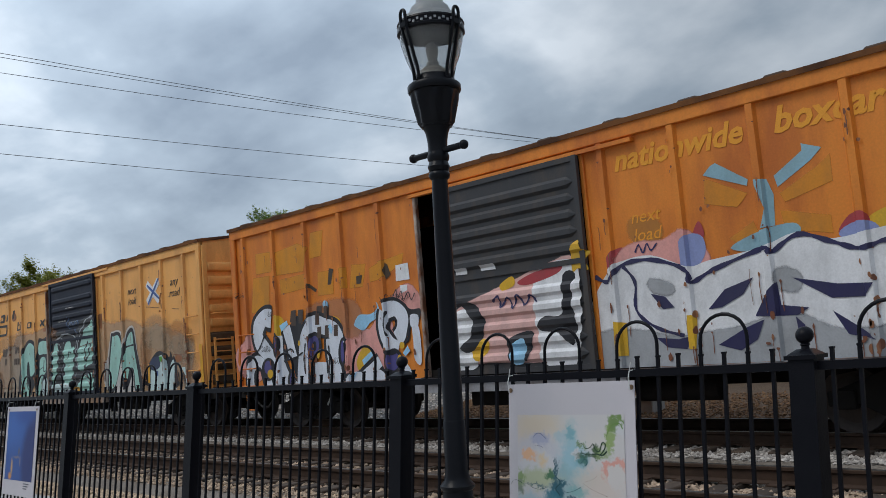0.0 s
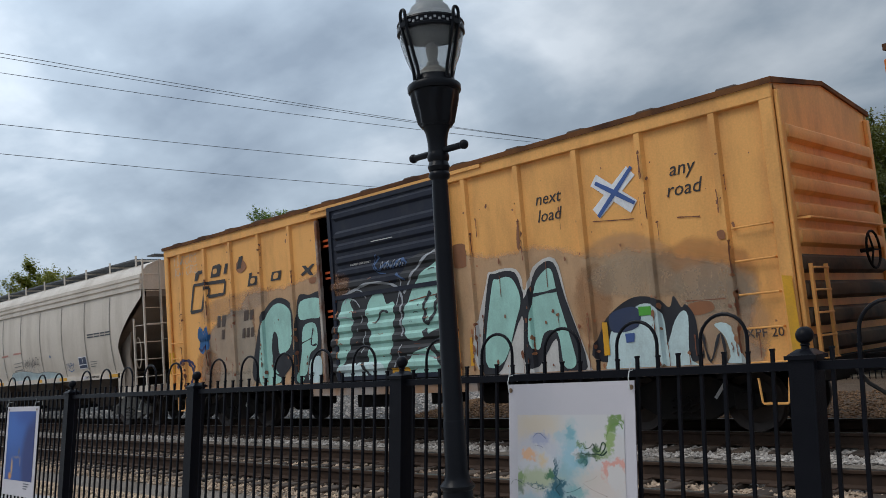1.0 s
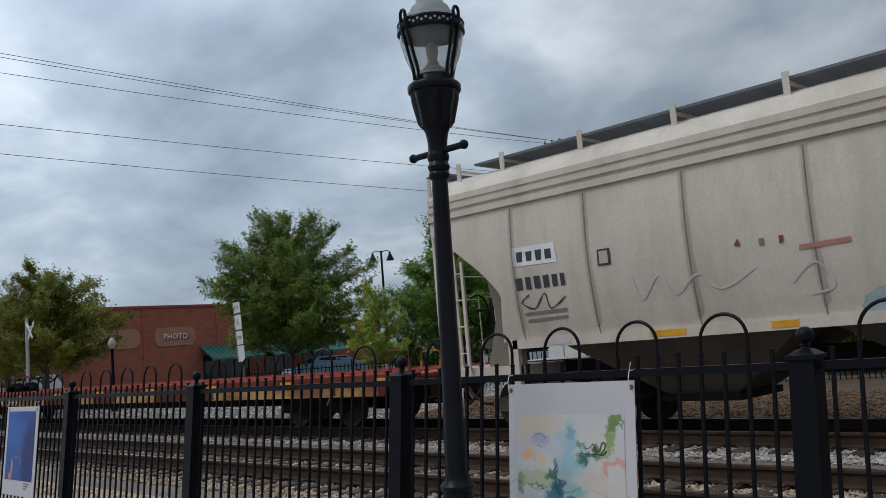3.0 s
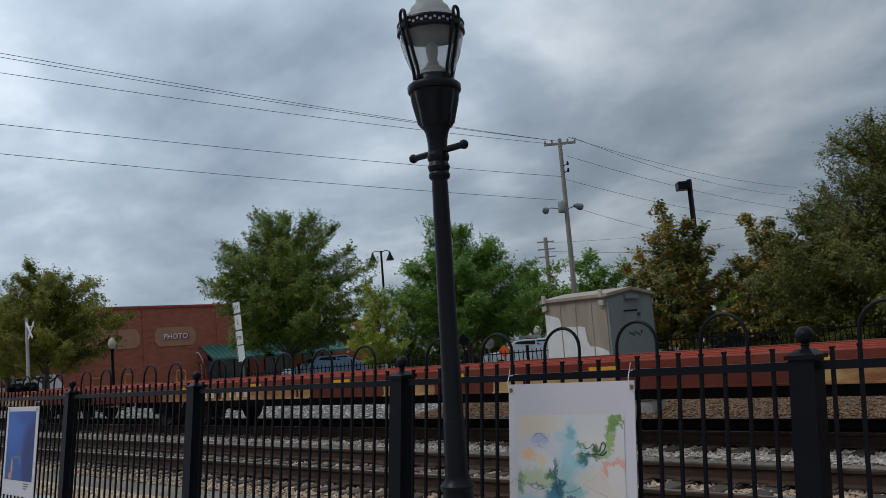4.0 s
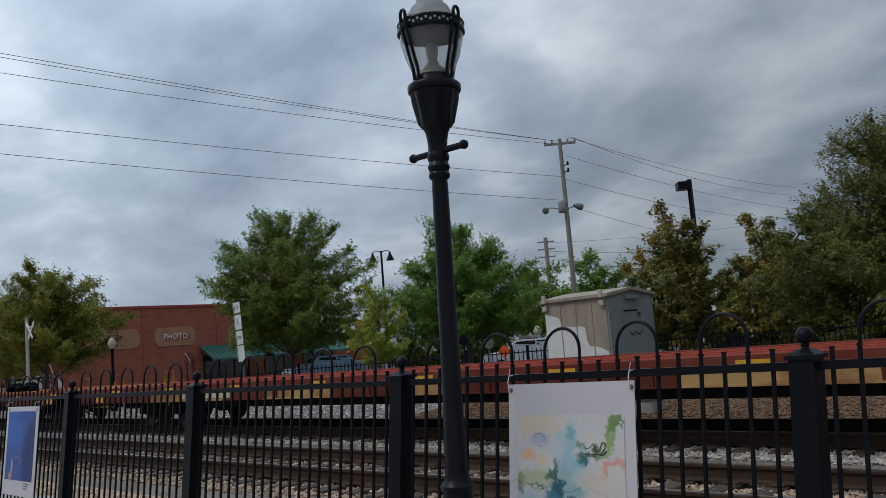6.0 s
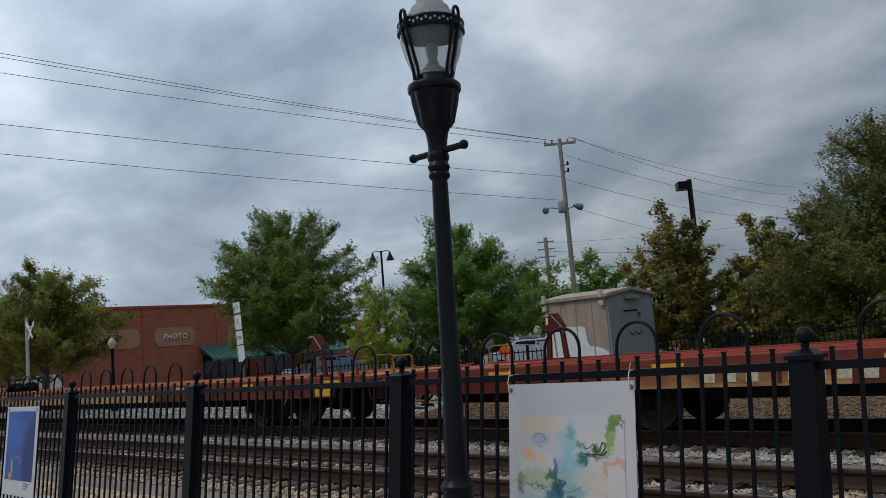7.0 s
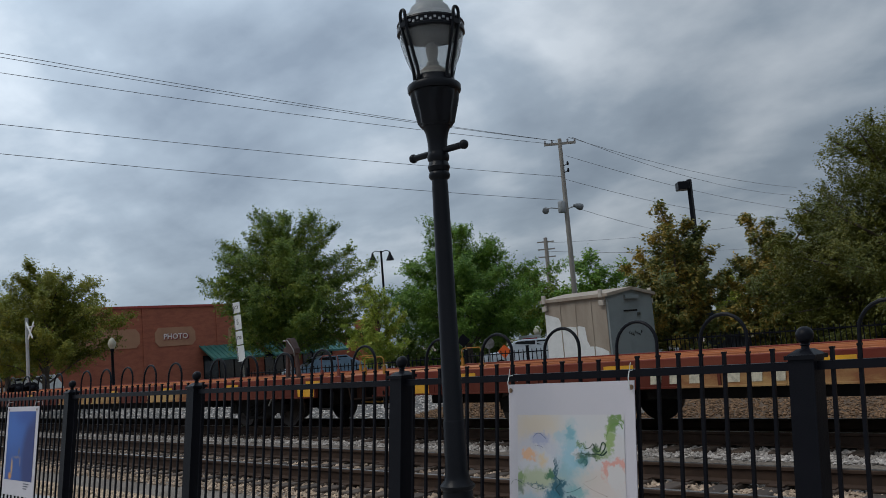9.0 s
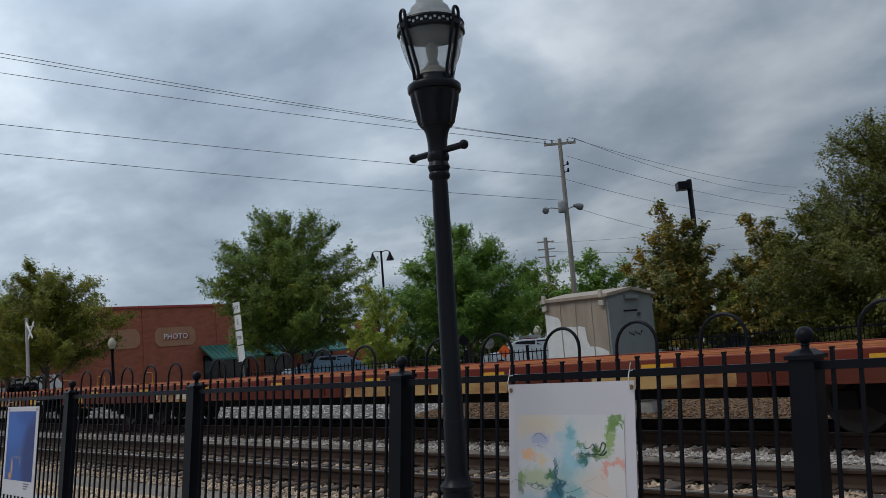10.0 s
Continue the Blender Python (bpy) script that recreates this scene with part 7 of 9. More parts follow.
def spray(car, on, kind, colour, layer, pts, width=0.0):
    """A painted shape that follows the posts, corrugations or curve of the steel below it."""
    bm = bm_new()
    if kind in "sl":
        c = [Vector(p) for p in (rounded(pts, False, 5 if width < 0.12 else 7) if kind == "s" else pts)]
        left, right = [], []
        for i, p in enumerate(c):
            d = (c[min(i + 1, len(c) - 1)] - c[max(i - 1, 0)]).normalized()
            w = 0.5 * width * (0.75 + 0.25 * math.sin(i * 1.7) if width < 0.12 else 0.95 + 0.05 * math.sin(i * 0.6)) * Vector((-d.y, d.x))
            left.append(bm.verts.new((p.x + w.x, 0, p.y + w.y))); right.append(bm.verts.new((p.x - w.x, 0, p.y - w.y)))
        for i in range(len(c) - 1):
            bm.faces.new((left[i], left[i + 1], right[i + 1], right[i]))
    else:
        rim = rounded(pts) if kind == "f" else pts
        if colour in SOFT:
            # a feathered border round the full coat
            fade = bm.verts.layers.float.new("fade")
            k = len(rim)
            area = sum(rim[i][0] * rim[(i + 1) % k][1] - rim[(i + 1) % k][0] * rim[i][1] for i in range(k))
            inner, outer = [], []
            for i in range(k):
                d = Vector(rim[(i + 1) % k]) - Vector(rim[i - 1])
                d = Vector((d.y, -d.x)).normalized() * SOFT[colour] * (1 if area > 0 else -1)
                inner.append(Vector(rim[i])); outer.append(Vector(rim[i]) + 0.8 * d)
            plate(bm, inner, 0.0)
            for v in bm.verts:
                v[fade] = 1.0
            a, b = [bm.verts.new((p.x, 0, p.y)) for p in inner], [bm.verts.new((p.x, 0, p.y)) for p in outer]
            for v in a:
                v[fade] = 1.0
            for i in range(k):
                bm.faces.new((a[i], a[(i + 1) % k], b[(i + 1) % k], b[i]))
        else:
            plate(bm, rim, 0.0)
    SPRAYED[0] += 1
    lift = 0.003 + 0.0034 * layer + 0.00026 * (SPRAYED[0] % 12)
    cuts = []
    ribs = RIBS_A if car is car_a else RIBS_B
    if on == "door":
        cuts = [((0, 0, z + d), (0, 0, 1)) for z in DOOR_RIBS for d in (-0.09, -0.04, 0.04, 0.09)]
    elif on == "hopper":
        cuts = [((0, 0, 1.6 + 0.15 * i), (0, 0, 1)) for i in range(14)]
    else:
        cuts = [((x + d, 0, 0), (1, 0, 0)) for x in ribs for d in (-0.075, -0.045, 0.045, 0.075)]
    xs, zs = [p[0] for p in pts], [p[1] for p in pts]
    for co, no in cuts:
        if (no[0] and min(xs) - 0.2 < co[0] < max(xs) + 0.2) or (no[2] and min(zs) - 0.2 < co[2] < max(zs) + 0.2):
            bmesh.ops.bisect_plane(bm, geom=bm.verts[:] + bm.edges[:] + bm.faces[:], plane_co=co, plane_no=no)
    if not on:
        bmesh.ops.bisect_plane(bm, geom=bm.verts[:] + bm.edges[:] + bm.faces[:], plane_co=(0, 0, 0.985), plane_no=(0, 0, -1), clear_outer=True)
    if not on and car is car_b:
        # nothing hangs in the open doorway
        edge = -1.665 if max(xs) < 0 else 2.08
        bmesh.ops.bisect_plane(bm, geom=bm.verts[:] + bm.edges[:] + bm.faces[:], plane_co=(edge, 0, 0), plane_no=(1 if edge < 0 else -1, 0, 0), clear_outer=True)
    if on == "door":
        bmesh.ops.bisect_plane(bm, geom=bm.verts[:] + bm.edges[:] + bm.faces[:], plane_co=(0, 0, 1.01), plane_no=(0, 0, -1), clear_outer=True)
    for v in bm.verts:
        if on == "door":
            d = min(abs(v.co.z - z) for z in DOOR_RIBS)
            y = -1.71 - 0.045 * min(max((0.09 - d) / 0.05, 0), 1)
        elif on == "hopper":
            y = float(np.interp(v.co.z, (1.48, 1.75, 2.1, 2.5, 2.9, 3.3, 3.66), (-1.44, -1.50, -1.555, -1.59, -1.60, -1.58, -1.55)))
        else:
            d = min(abs(v.co.x - x) for x in ribs)
            y = -1.60 - 0.06 * min(max((0.075 - d) / 0.03, 0), 1)
            if abs(v.co.x) > 7.72:
                y = -1.665
        v.co.y = y - lift
    paint = worn(colour) if colour in SOFT else mat("spray_" + colour, SPRAY[colour], 0.5, other=[c * 0.72 + 0.02 for c in SPRAY[colour]], scale=2.2, amount=0.7, grain=40, stretch=(1.5, 1.5, 0.8), bump=0.05)
    part("graffiti_shape" if on != "hopper" and not colour.startswith(("mark", "safety", "rust")) else "painted_mark", bm, paint, car)


def scrawl_a():
    spray(car_a, "", "f", "pink", 1, ((-7.57, 1.95), (-7.18, 2.06), (-6.79, 1.75), (-6.92, 1.18), (-7.54, 1.11), (-7.85, 1.6)), 0)
    spray(car_a, "", "f", "pink", 1, ((-3.98, 1.81), (-3.66, 2.01), (-3.3, 1.9), (-2.95, 2.16), (-2.67, 1.98), (-2.72, 1.27), (-3.17, 1.01), (-3.98, 1.16), (-4.15, 1.52)), 0)
    spray(car_a, "", "f", "pinkdull", 1, ((-5.02, 2.49), (-3.98, 2.52), (-3.58, 2.31), (-3.67, 1.86), (-4.5, 2.02), (-5.05, 2.24)), 0)
    spray(car_a, "", "f", "pink", 1, ((-2.56, 2.47), (-2.22, 2.64), (-1.95, 2.49), (-1.89, 2.2), (-2.55, 2.33)), 0)
    spray(car_a, "", "p", "fade", 1, ((-6.95, 3.82), (-6.39, 3.79), (-6.42, 3.4), (-6.97, 3.4)), 0)
    spray(car_a, "", "p", "fade", 1, ((-6.2, 3.75), (-5.42, 3.83), (-5.07, 3.72), (-5.18, 3.27), (-6.2, 3.3)), 0)
    spray(car_a, "", "p", "fade", 1, ((-4.93, 3.99), (-4.54, 3.99), (-4.65, 3.51), (-5, 3.49)), 0)
    spray(car_a, "", "p", "fade", 1, ((-6.1, 3.15), (-5.19, 3.18), (-5.19, 2.93), (-6.08, 2.88)), 0)
    spray(car_a, "", "p", "fade", 1, ((-7.08, 3.3), (-6.49, 3.29), (-6.57, 2.59), (-7.22, 2.57)), 0)
    spray(car_a, "", "p", "fade", 1, ((-4.76, 3.16), (-4.28, 3.16), (-4.32, 2.72), (-4.79, 2.72)), 0)
    spray(car_a, "", "p", "fade", 1, ((-4.08, 3.17), (-3.88, 3.16), (-3.88, 2.78), (-4.08, 2.77)), 0)
    spray(car_a, "", "p", "fade", 1, ((-3.68, 3.18), (-3.3, 3.15), (-3.42, 2.76), (-3.78, 2.76)), 0)
    spray(car_a, "", "p", "fade", 1, ((-3.17, 3.05), (-2.82, 3.14), (-2.21, 3.21), (-2.27, 3.07), (-2.86, 2.85), (-3.18, 2.82)), 0)
    spray(car_a, "", "p", "dark", 2, ((-5.11, 3), (-4.83, 2.84), (-4.88, 2.79), (-5.12, 2.92)), 0)
    spray(car_a, "", "p", "dark", 2, ((-4.4, 3.22), (-4.26, 3.18), (-4.37, 2.89), (-4.47, 2.89)), 0)
    spray(car_a, "", "p", "dark", 2, ((-3.58, 2.96), (-3.39, 2.97), (-3.45, 2.81), (-3.58, 2.81)), 0)
    spray(car_a, "", "p", "dark", 2, ((-2.73, 3.12), (-2.66, 3.07), (-2.59, 2.88), (-2.73, 2.8), (-2.77, 2.98)), 0)
    spray(car_a, "", "p", "white", 2, ((-2.44, 3.03), (-2.11, 3.04), (-2.09, 2.74), (-2.46, 2.74)), 0)
    spray(car_a, "", "p", "white", 2, ((-2.36, 2.66), (-2.16, 2.65), (-2.18, 2.55), (-2.35, 2.51)), 0)
    spray(car_a, "", "f", "sky", 3, ((-3.73, 2.06), (-3.57, 2.22), (-3.24, 2.21), (-3.04, 2.3), (-3.05, 2.42), (-2.98, 2.3), (-3.05, 2.13), (-3.26, 2.05), (-3.46, 1.92), (-3.68, 2)), 0)
    spray(car_a, "", "f", "sky", 3, ((-4.64, 2.52), (-4.51, 2.55), (-4.5, 2.46), (-4.61, 2.42)), 0)
    spray(car_a, "", "f", "yellow", 2, ((-6.36, 2.43), (-6.04, 2.31), (-6.13, 1.97), (-6.36, 1.94)), 0)
    spray(car_a, "", "f", "yellow", 2, ((-4.49, 2.26), (-4.16, 2.18), (-4.16, 1.83), (-4.46, 1.94)), 0)
    spray(car_a, "", "f", "yellow", 2, ((-3.74, 1.34), (-3.54, 1.59), (-3.32, 1.61), (-3.3, 1.23), (-3.64, 1.14)), 0)
    spray(car_a, "", "s", "ink", 4, ((-6.49, 2.38), (-6.76, 2.41), (-7, 2.21), (-6.99, 1.93), (-6.68, 1.65), (-6.4, 1.4), (-6.31, 1.08), (-6.31, 0.82)), 0.586)
    spray(car_a, "", "s", "ink", 4, ((-7.4, 0.85), (-7.37, 1.27), (-7.12, 1.5), (-6.83, 1.36), (-6.66, 0.83)), 0.448)
    spray(car_a, "", "s", "ink", 4, ((-6.24, 2), (-6.23, 1.57), (-6.08, 1.17), (-5.67, 0.87)), 0.445)
    spray(car_a, "", "s", "ink", 4, ((-5.96, 2.16), (-5.84, 1.8), (-5.77, 1.51)), 0.459)
    spray(car_a, "", "s", "ink", 4, ((-5.51, 0.8), (-5.43, 1.42), (-5.29, 1.91), (-5.04, 2.14), (-4.68, 2.09), (-4.34, 1.95), (-4.14, 1.65)), 0.535)
    spray(car_a, "", "s", "ink", 4, ((-4.43, 1.84), (-4.4, 1.3), (-4.31, 0.77)), 0.58)
    spray(car_a, "", "s", "ink", 4, ((-4.84, 1.39), (-4.89, 0.78)), 0.548)
    spray(car_a, "", "s", "ink", 4, ((-4.02, 0.94), (-3.68, 1), (-3.36, 1.14), (-3.04, 1.33)), 0.378)
    spray(car_a, "", "s", "ink", 4, ((-3.47, 0.74), (-3.13, 1.06), (-2.92, 0.94), (-2.53, 0.95), (-2.24, 1.16)), 0.384)
    spray(car_a, "", "s", "ink", 4, ((-2.83, 2.24), (-2.9, 1.92), (-2.77, 1.66), (-2.51, 1.53)), 0.427)
    spray(car_a, "", "s", "ink", 4, ((-2.81, 2.23), (-2.53, 2.25), (-2.35, 2.07), (-2.42, 1.81), (-2.54, 1.71)), 0.447)
    spray(car_a, "", "f", "ink", 4, ((-2.41, 2.3), (-2.1, 2.2), (-1.87, 2.19), (-1.93, 1.97), (-2.14, 1.89), (-2.23, 1.64), (-2.44, 1.63), (-2.34, 1.91)), 0.0)
    spray(car_a, "", "f", "ink", 4, ((-5.72, 2.27), (-5.41, 2.24), (-5.49, 1.3), (-5.63, 1.06), (-5.82, 1.45)), 0.0)
    spray(car_a, "", "f", "ink", 4, ((-4.21, 1.99), (-3.95, 1.68), (-4.12, 1.34), (-4.02, 1.1), (-4.19, 1.05), (-4.29, 1.59)), 0.0)
    spray(car_a, "", "s", "silver", 5, ((-6.49, 2.38), (-6.76, 2.41), (-7, 2.21), (-6.99, 1.93), (-6.68, 1.65), (-6.4, 1.4), (-6.31, 1.08), (-6.31, 0.82)), 0.403)
    spray(car_a, "", "s", "silver", 5, ((-7.4, 0.85), (-7.37, 1.27), (-7.12, 1.5), (-6.83, 1.36), (-6.66, 0.83)), 0.261)
    spray(car_a, "", "s", "silver", 5, ((-6.24, 2), (-6.23, 1.57), (-6.08, 1.17), (-5.67, 0.87)), 0.267)
    spray(car_a, "", "s", "silver", 5, ((-5.96, 2.16), (-5.84, 1.8), (-5.77, 1.51)), 0.283)
    spray(car_a, "", "s", "silver", 5, ((-5.51, 0.8), (-5.43, 1.42), (-5.29, 1.91), (-5.04, 2.14), (-4.68, 2.09), (-4.34, 1.95), (-4.14, 1.65)), 0.368)
    spray(car_a, "", "s", "silver", 5, ((-4.43, 1.84), (-4.4, 1.3), (-4.31, 0.77)), 0.419)
    spray(car_a, "", "s", "silver", 5, ((-4.84, 1.39), (-4.89, 0.78)), 0.382)
    spray(car_a, "", "s", "silver", 5, ((-4.02, 0.94), (-3.68, 1), (-3.36, 1.14), (-3.04, 1.33)), 0.227)
    spray(car_a, "", "s", "silver", 5, ((-3.47, 0.74), (-3.13, 1.06), (-2.92, 0.94), (-2.53, 0.95), (-2.24, 1.16)), 0.242)
    spray(car_a, "", "s", "silver", 5, ((-2.83, 2.24), (-2.9, 1.92), (-2.77, 1.66), (-2.51, 1.53)), 0.285)
    spray(car_a, "", "s", "silver", 5, ((-2.81, 2.23), (-2.53, 2.25), (-2.35, 2.07), (-2.42, 1.81), (-2.54, 1.71)), 0.308)
    spray(car_a, "", "f", "silver", 5, ((-3.89, 1.14), (-3.34, 1.07), (-3.35, 0.74), (-4.06, 0.76)), 0.0)
    spray(car_a, "", "f", "silver", 5, ((-4.73, 1.14), (-4.25, 1.11), (-4.29, 0.77), (-4.88, 0.78)), 0.0)
    spray(car_a, "", "f", "silver", 5, ((-2.14, 2.1), (-1.94, 2.08), (-1.97, 1.87), (-2.14, 1.89)), 0.0)
    spray(car_a, "", "f", "silver", 5, ((-2.11, 1.96), (-1.94, 1.87), (-1.92, 1.41), (-1.97, 1.21), (-2.11, 1.32), (-2.11, 1.63)), 0.0)
    spray(car_a, "", "f", "ink", 6, ((-4.78, 1.7), (-4.87, 1.5), (-5.04, 1.43), (-5.19, 1.52), (-5.23, 1.73), (-5.14, 1.93), (-4.97, 2), (-4.82, 1.9)), 0.0)
    spray(car_a, "", "f", "ink", 6, ((-2.43, 1.29), (-2.51, 1.13), (-2.69, 1.07), (-2.85, 1.14), (-2.9, 1.32), (-2.81, 1.48), (-2.63, 1.54), (-2.47, 1.46)), 0.0)
    spray(car_a, "", "f", "ink", 6, ((-6.2, 1.79), (-6.26, 1.6), (-6.37, 1.53), (-6.46, 1.61), (-6.48, 1.81), (-6.42, 2), (-6.31, 2.07), (-6.22, 1.98)), 0.0)
    spray(car_a, "", "f", "ink", 6, ((-6.44, 1.3), (-6.53, 1.13), (-6.72, 1.07), (-6.89, 1.15), (-6.95, 1.33), (-6.85, 1.5), (-6.66, 1.56), (-6.49, 1.48)), 0.0)
    spray(car_a, "", "f", "ink", 6, ((-4.01, 1.54), (-4.07, 1.34), (-4.17, 1.26), (-4.24, 1.35), (-4.26, 1.55), (-4.19, 1.75), (-4.1, 1.83), (-4.02, 1.74)), 0.0)
    spray(car_a, "", "f", "ink", 6, ((-5.73, 1.05), (-5.79, 0.88), (-5.9, 0.82), (-5.99, 0.89), (-6.01, 1.06), (-5.94, 1.22), (-5.84, 1.29), (-5.75, 1.21)), 0.0)
    spray(car_a, "", "f", "purple", 7, ((-4.86, 1.7), (-4.92, 1.56), (-5.03, 1.51), (-5.13, 1.58), (-5.15, 1.73), (-5.09, 1.87), (-4.98, 1.92), (-4.88, 1.85)), 0.0)
    spray(car_a, "", "f", "purple", 7, ((-2.5, 1.3), (-2.57, 1.19), (-2.69, 1.14), (-2.8, 1.2), (-2.83, 1.32), (-2.77, 1.44), (-2.65, 1.48), (-2.54, 1.42)), 0.0)
    spray(car_a, "", "f", "purple", 7, ((-6.27, 1.79), (-6.31, 1.65), (-6.36, 1.6), (-6.4, 1.66), (-6.41, 1.8), (-6.37, 1.94), (-6.32, 1.99), (-6.28, 1.93)), 0.0)
    spray(car_a, "", "f", "purple", 7, ((-6.57, 1.35), (-6.62, 1.25), (-6.72, 1.21), (-6.82, 1.26), (-6.84, 1.36), (-6.79, 1.46), (-6.69, 1.5), (-6.59, 1.45)), 0.0)
    spray(car_a, "", "f", "purple", 7, ((-4.06, 1.56), (-4.1, 1.41), (-4.15, 1.35), (-4.18, 1.42), (-4.18, 1.57), (-4.15, 1.71), (-4.1, 1.77), (-4.06, 1.71)), 0.0)
    spray(car_a, "", "f", "purple", 7, ((-5.79, 1.06), (-5.82, 0.96), (-5.87, 0.91), (-5.91, 0.96), (-5.92, 1.07), (-5.88, 1.18), (-5.83, 1.22), (-5.79, 1.17)), 0.0)
    spray(car_a, "", "f", "yellow", 8, ((-6.52, 1.21), (-6.56, 1.15), (-6.64, 1.12), (-6.71, 1.16), (-6.73, 1.22), (-6.69, 1.29), (-6.61, 1.31), (-6.54, 1.28)), 0.0)
    spray(car_a, "", "f", "yellow", 8, ((-2.34, 1.57), (-2.36, 1.53), (-2.41, 1.52), (-2.46, 1.54), (-2.47, 1.59), (-2.45, 1.63), (-2.4, 1.64), (-2.35, 1.62)), 0.0)
    spray(car_a, "", "f", "yellow", 8, ((-2.44, 1.34), (-2.46, 1.29), (-2.5, 1.27), (-2.54, 1.3), (-2.55, 1.35), (-2.53, 1.4), (-2.48, 1.42), (-2.45, 1.39)), 0.0)
    spray(car_a, "", "f", "yellow", 8, ((-4.85, 1.54), (-4.87, 1.48), (-4.91, 1.46), (-4.93, 1.48), (-4.94, 1.54), (-4.92, 1.6), (-4.88, 1.63), (-4.86, 1.6)), 0.0)
    spray(car_a, "", "f", "yellow", 8, ((-5.49, 1.8), (-5.5, 1.77), (-5.53, 1.75), (-5.56, 1.77), (-5.56, 1.81), (-5.55, 1.85), (-5.52, 1.86), (-5.49, 1.85)), 0.0)
    spray(car_a, "", "f", "ink", 8, ((-2.57, 1.46), (-2.62, 1.43), (-2.72, 1.42), (-2.82, 1.44), (-2.86, 1.48), (-2.81, 1.51), (-2.71, 1.51), (-2.61, 1.49)), 0.0)
    spray(car_a, "", "f", "ink", 8, ((-4.95, 1.71), (-4.97, 1.64), (-5.02, 1.62), (-5.05, 1.65), (-5.06, 1.72), (-5.04, 1.79), (-4.99, 1.81), (-4.96, 1.78)), 0.0)
    spray(car_a, "", "p", "sky", 8, ((-6.19, 2.21), (-5.91, 2.3), (-5.87, 2.21), (-6.12, 2.08)), 0.0)
    spray(car_a, "", "p", "sky", 8, ((-4.53, 2.07), (-4.45, 2.13), (-4.38, 2.02), (-4.44, 1.91)), 0.0)
    spray(car_a, "", "p", "sky", 8, ((-3.55, 1.37), (-3.28, 1.52), (-3.21, 1.44), (-3.51, 1.27)), 0.0)
    spray(car_a, "", "p", "sky", 8, ((-2.4, 1.44), (-2.26, 1.57), (-2.2, 1.47), (-2.33, 1.38)), 0.0)
    spray(car_a, "", "p", "sky", 8, ((-3.92, 1.1), (-3.73, 1.15), (-3.83, 1.03)), 0.0)
    spray(car_a, "", "f", "sky", 6, ((-4.5, 2.51), (-4.55, 2.44), (-4.63, 2.45), (-4.66, 2.53), (-4.61, 2.59), (-4.53, 2.58)), 0.0)
    spray(car_a, "", "p", "mark2", 6, ((-5.73, 2.42), (-5.58, 2.41), (-5.61, 2.17), (-5.76, 2.18)), 0.0)
    spray(car_a, "", "p", "mark2", 6, ((-5.47, 2.45), (-5.33, 2.45), (-5.36, 2.21), (-5.5, 2.21)), 0.0)
    spray(car_a, "", "p", "mark2", 6, ((-4.92, 2.36), (-4.79, 2.36), (-4.81, 2.13), (-4.95, 2.13)), 0.0)
    spray(car_a, "", "p", "mark2", 6, ((-4.63, 2.49), (-4.5, 2.48), (-4.53, 2.26), (-4.65, 2.26)), 0.0)
    spray(car_a, "", "p", "mark2", 6, ((-4.88, 2.09), (-4.75, 2.09), (-4.78, 1.86), (-4.91, 1.86)), 0.0)
    spray(car_a, "", "p", "mark2", 6, ((-4.63, 2.1), (-4.51, 2.1), (-4.53, 1.87), (-4.66, 1.87)), 0.0)
    spray(car_a, "", "p", "mark2", 6, ((-4.34, 2.09), (-4.22, 2.09), (-4.24, 1.87), (-4.37, 1.87)), 0.0)
    spray(car_a, "", "s", "ink", 8, ((-6.12, 1.63), (-5.83, 1.7), (-5.72, 1.62)), 0.044)
    spray(car_a, "", "s", "ink", 8, ((-6.1, 1.46), (-5.73, 1.51), (-5.41, 1.61)), 0.044)
    spray(car_a, "", "s", "ink", 8, ((-6.76, 2.05), (-6.97, 1.79), (-7.17, 1.67)), 0.047)
    spray(car_a, "", "s", "ink", 8, ((-4.55, 1.7), (-4.55, 1.37), (-4.61, 1.07)), 0.041)
    spray(car_a, "", "s", "ink", 8, ((-2.75, 2.23), (-2.81, 1.96), (-2.76, 1.77)), 0.036)
    spray(car_a, "", "s", "ink", 8, ((-5.31, 1.79), (-5.39, 1.48), (-5.37, 1.17)), 0.043)
    spray(car_a, "", "s", "ink", 8, ((-2.55, 2.47), (-2.45, 2.59), (-2.44, 2.41), (-2.32, 2.55), (-2.28, 2.37), (-2.14, 2.52), (-2.07, 2.37), (-1.97, 2.48)), 0.027)


scrawl_a()


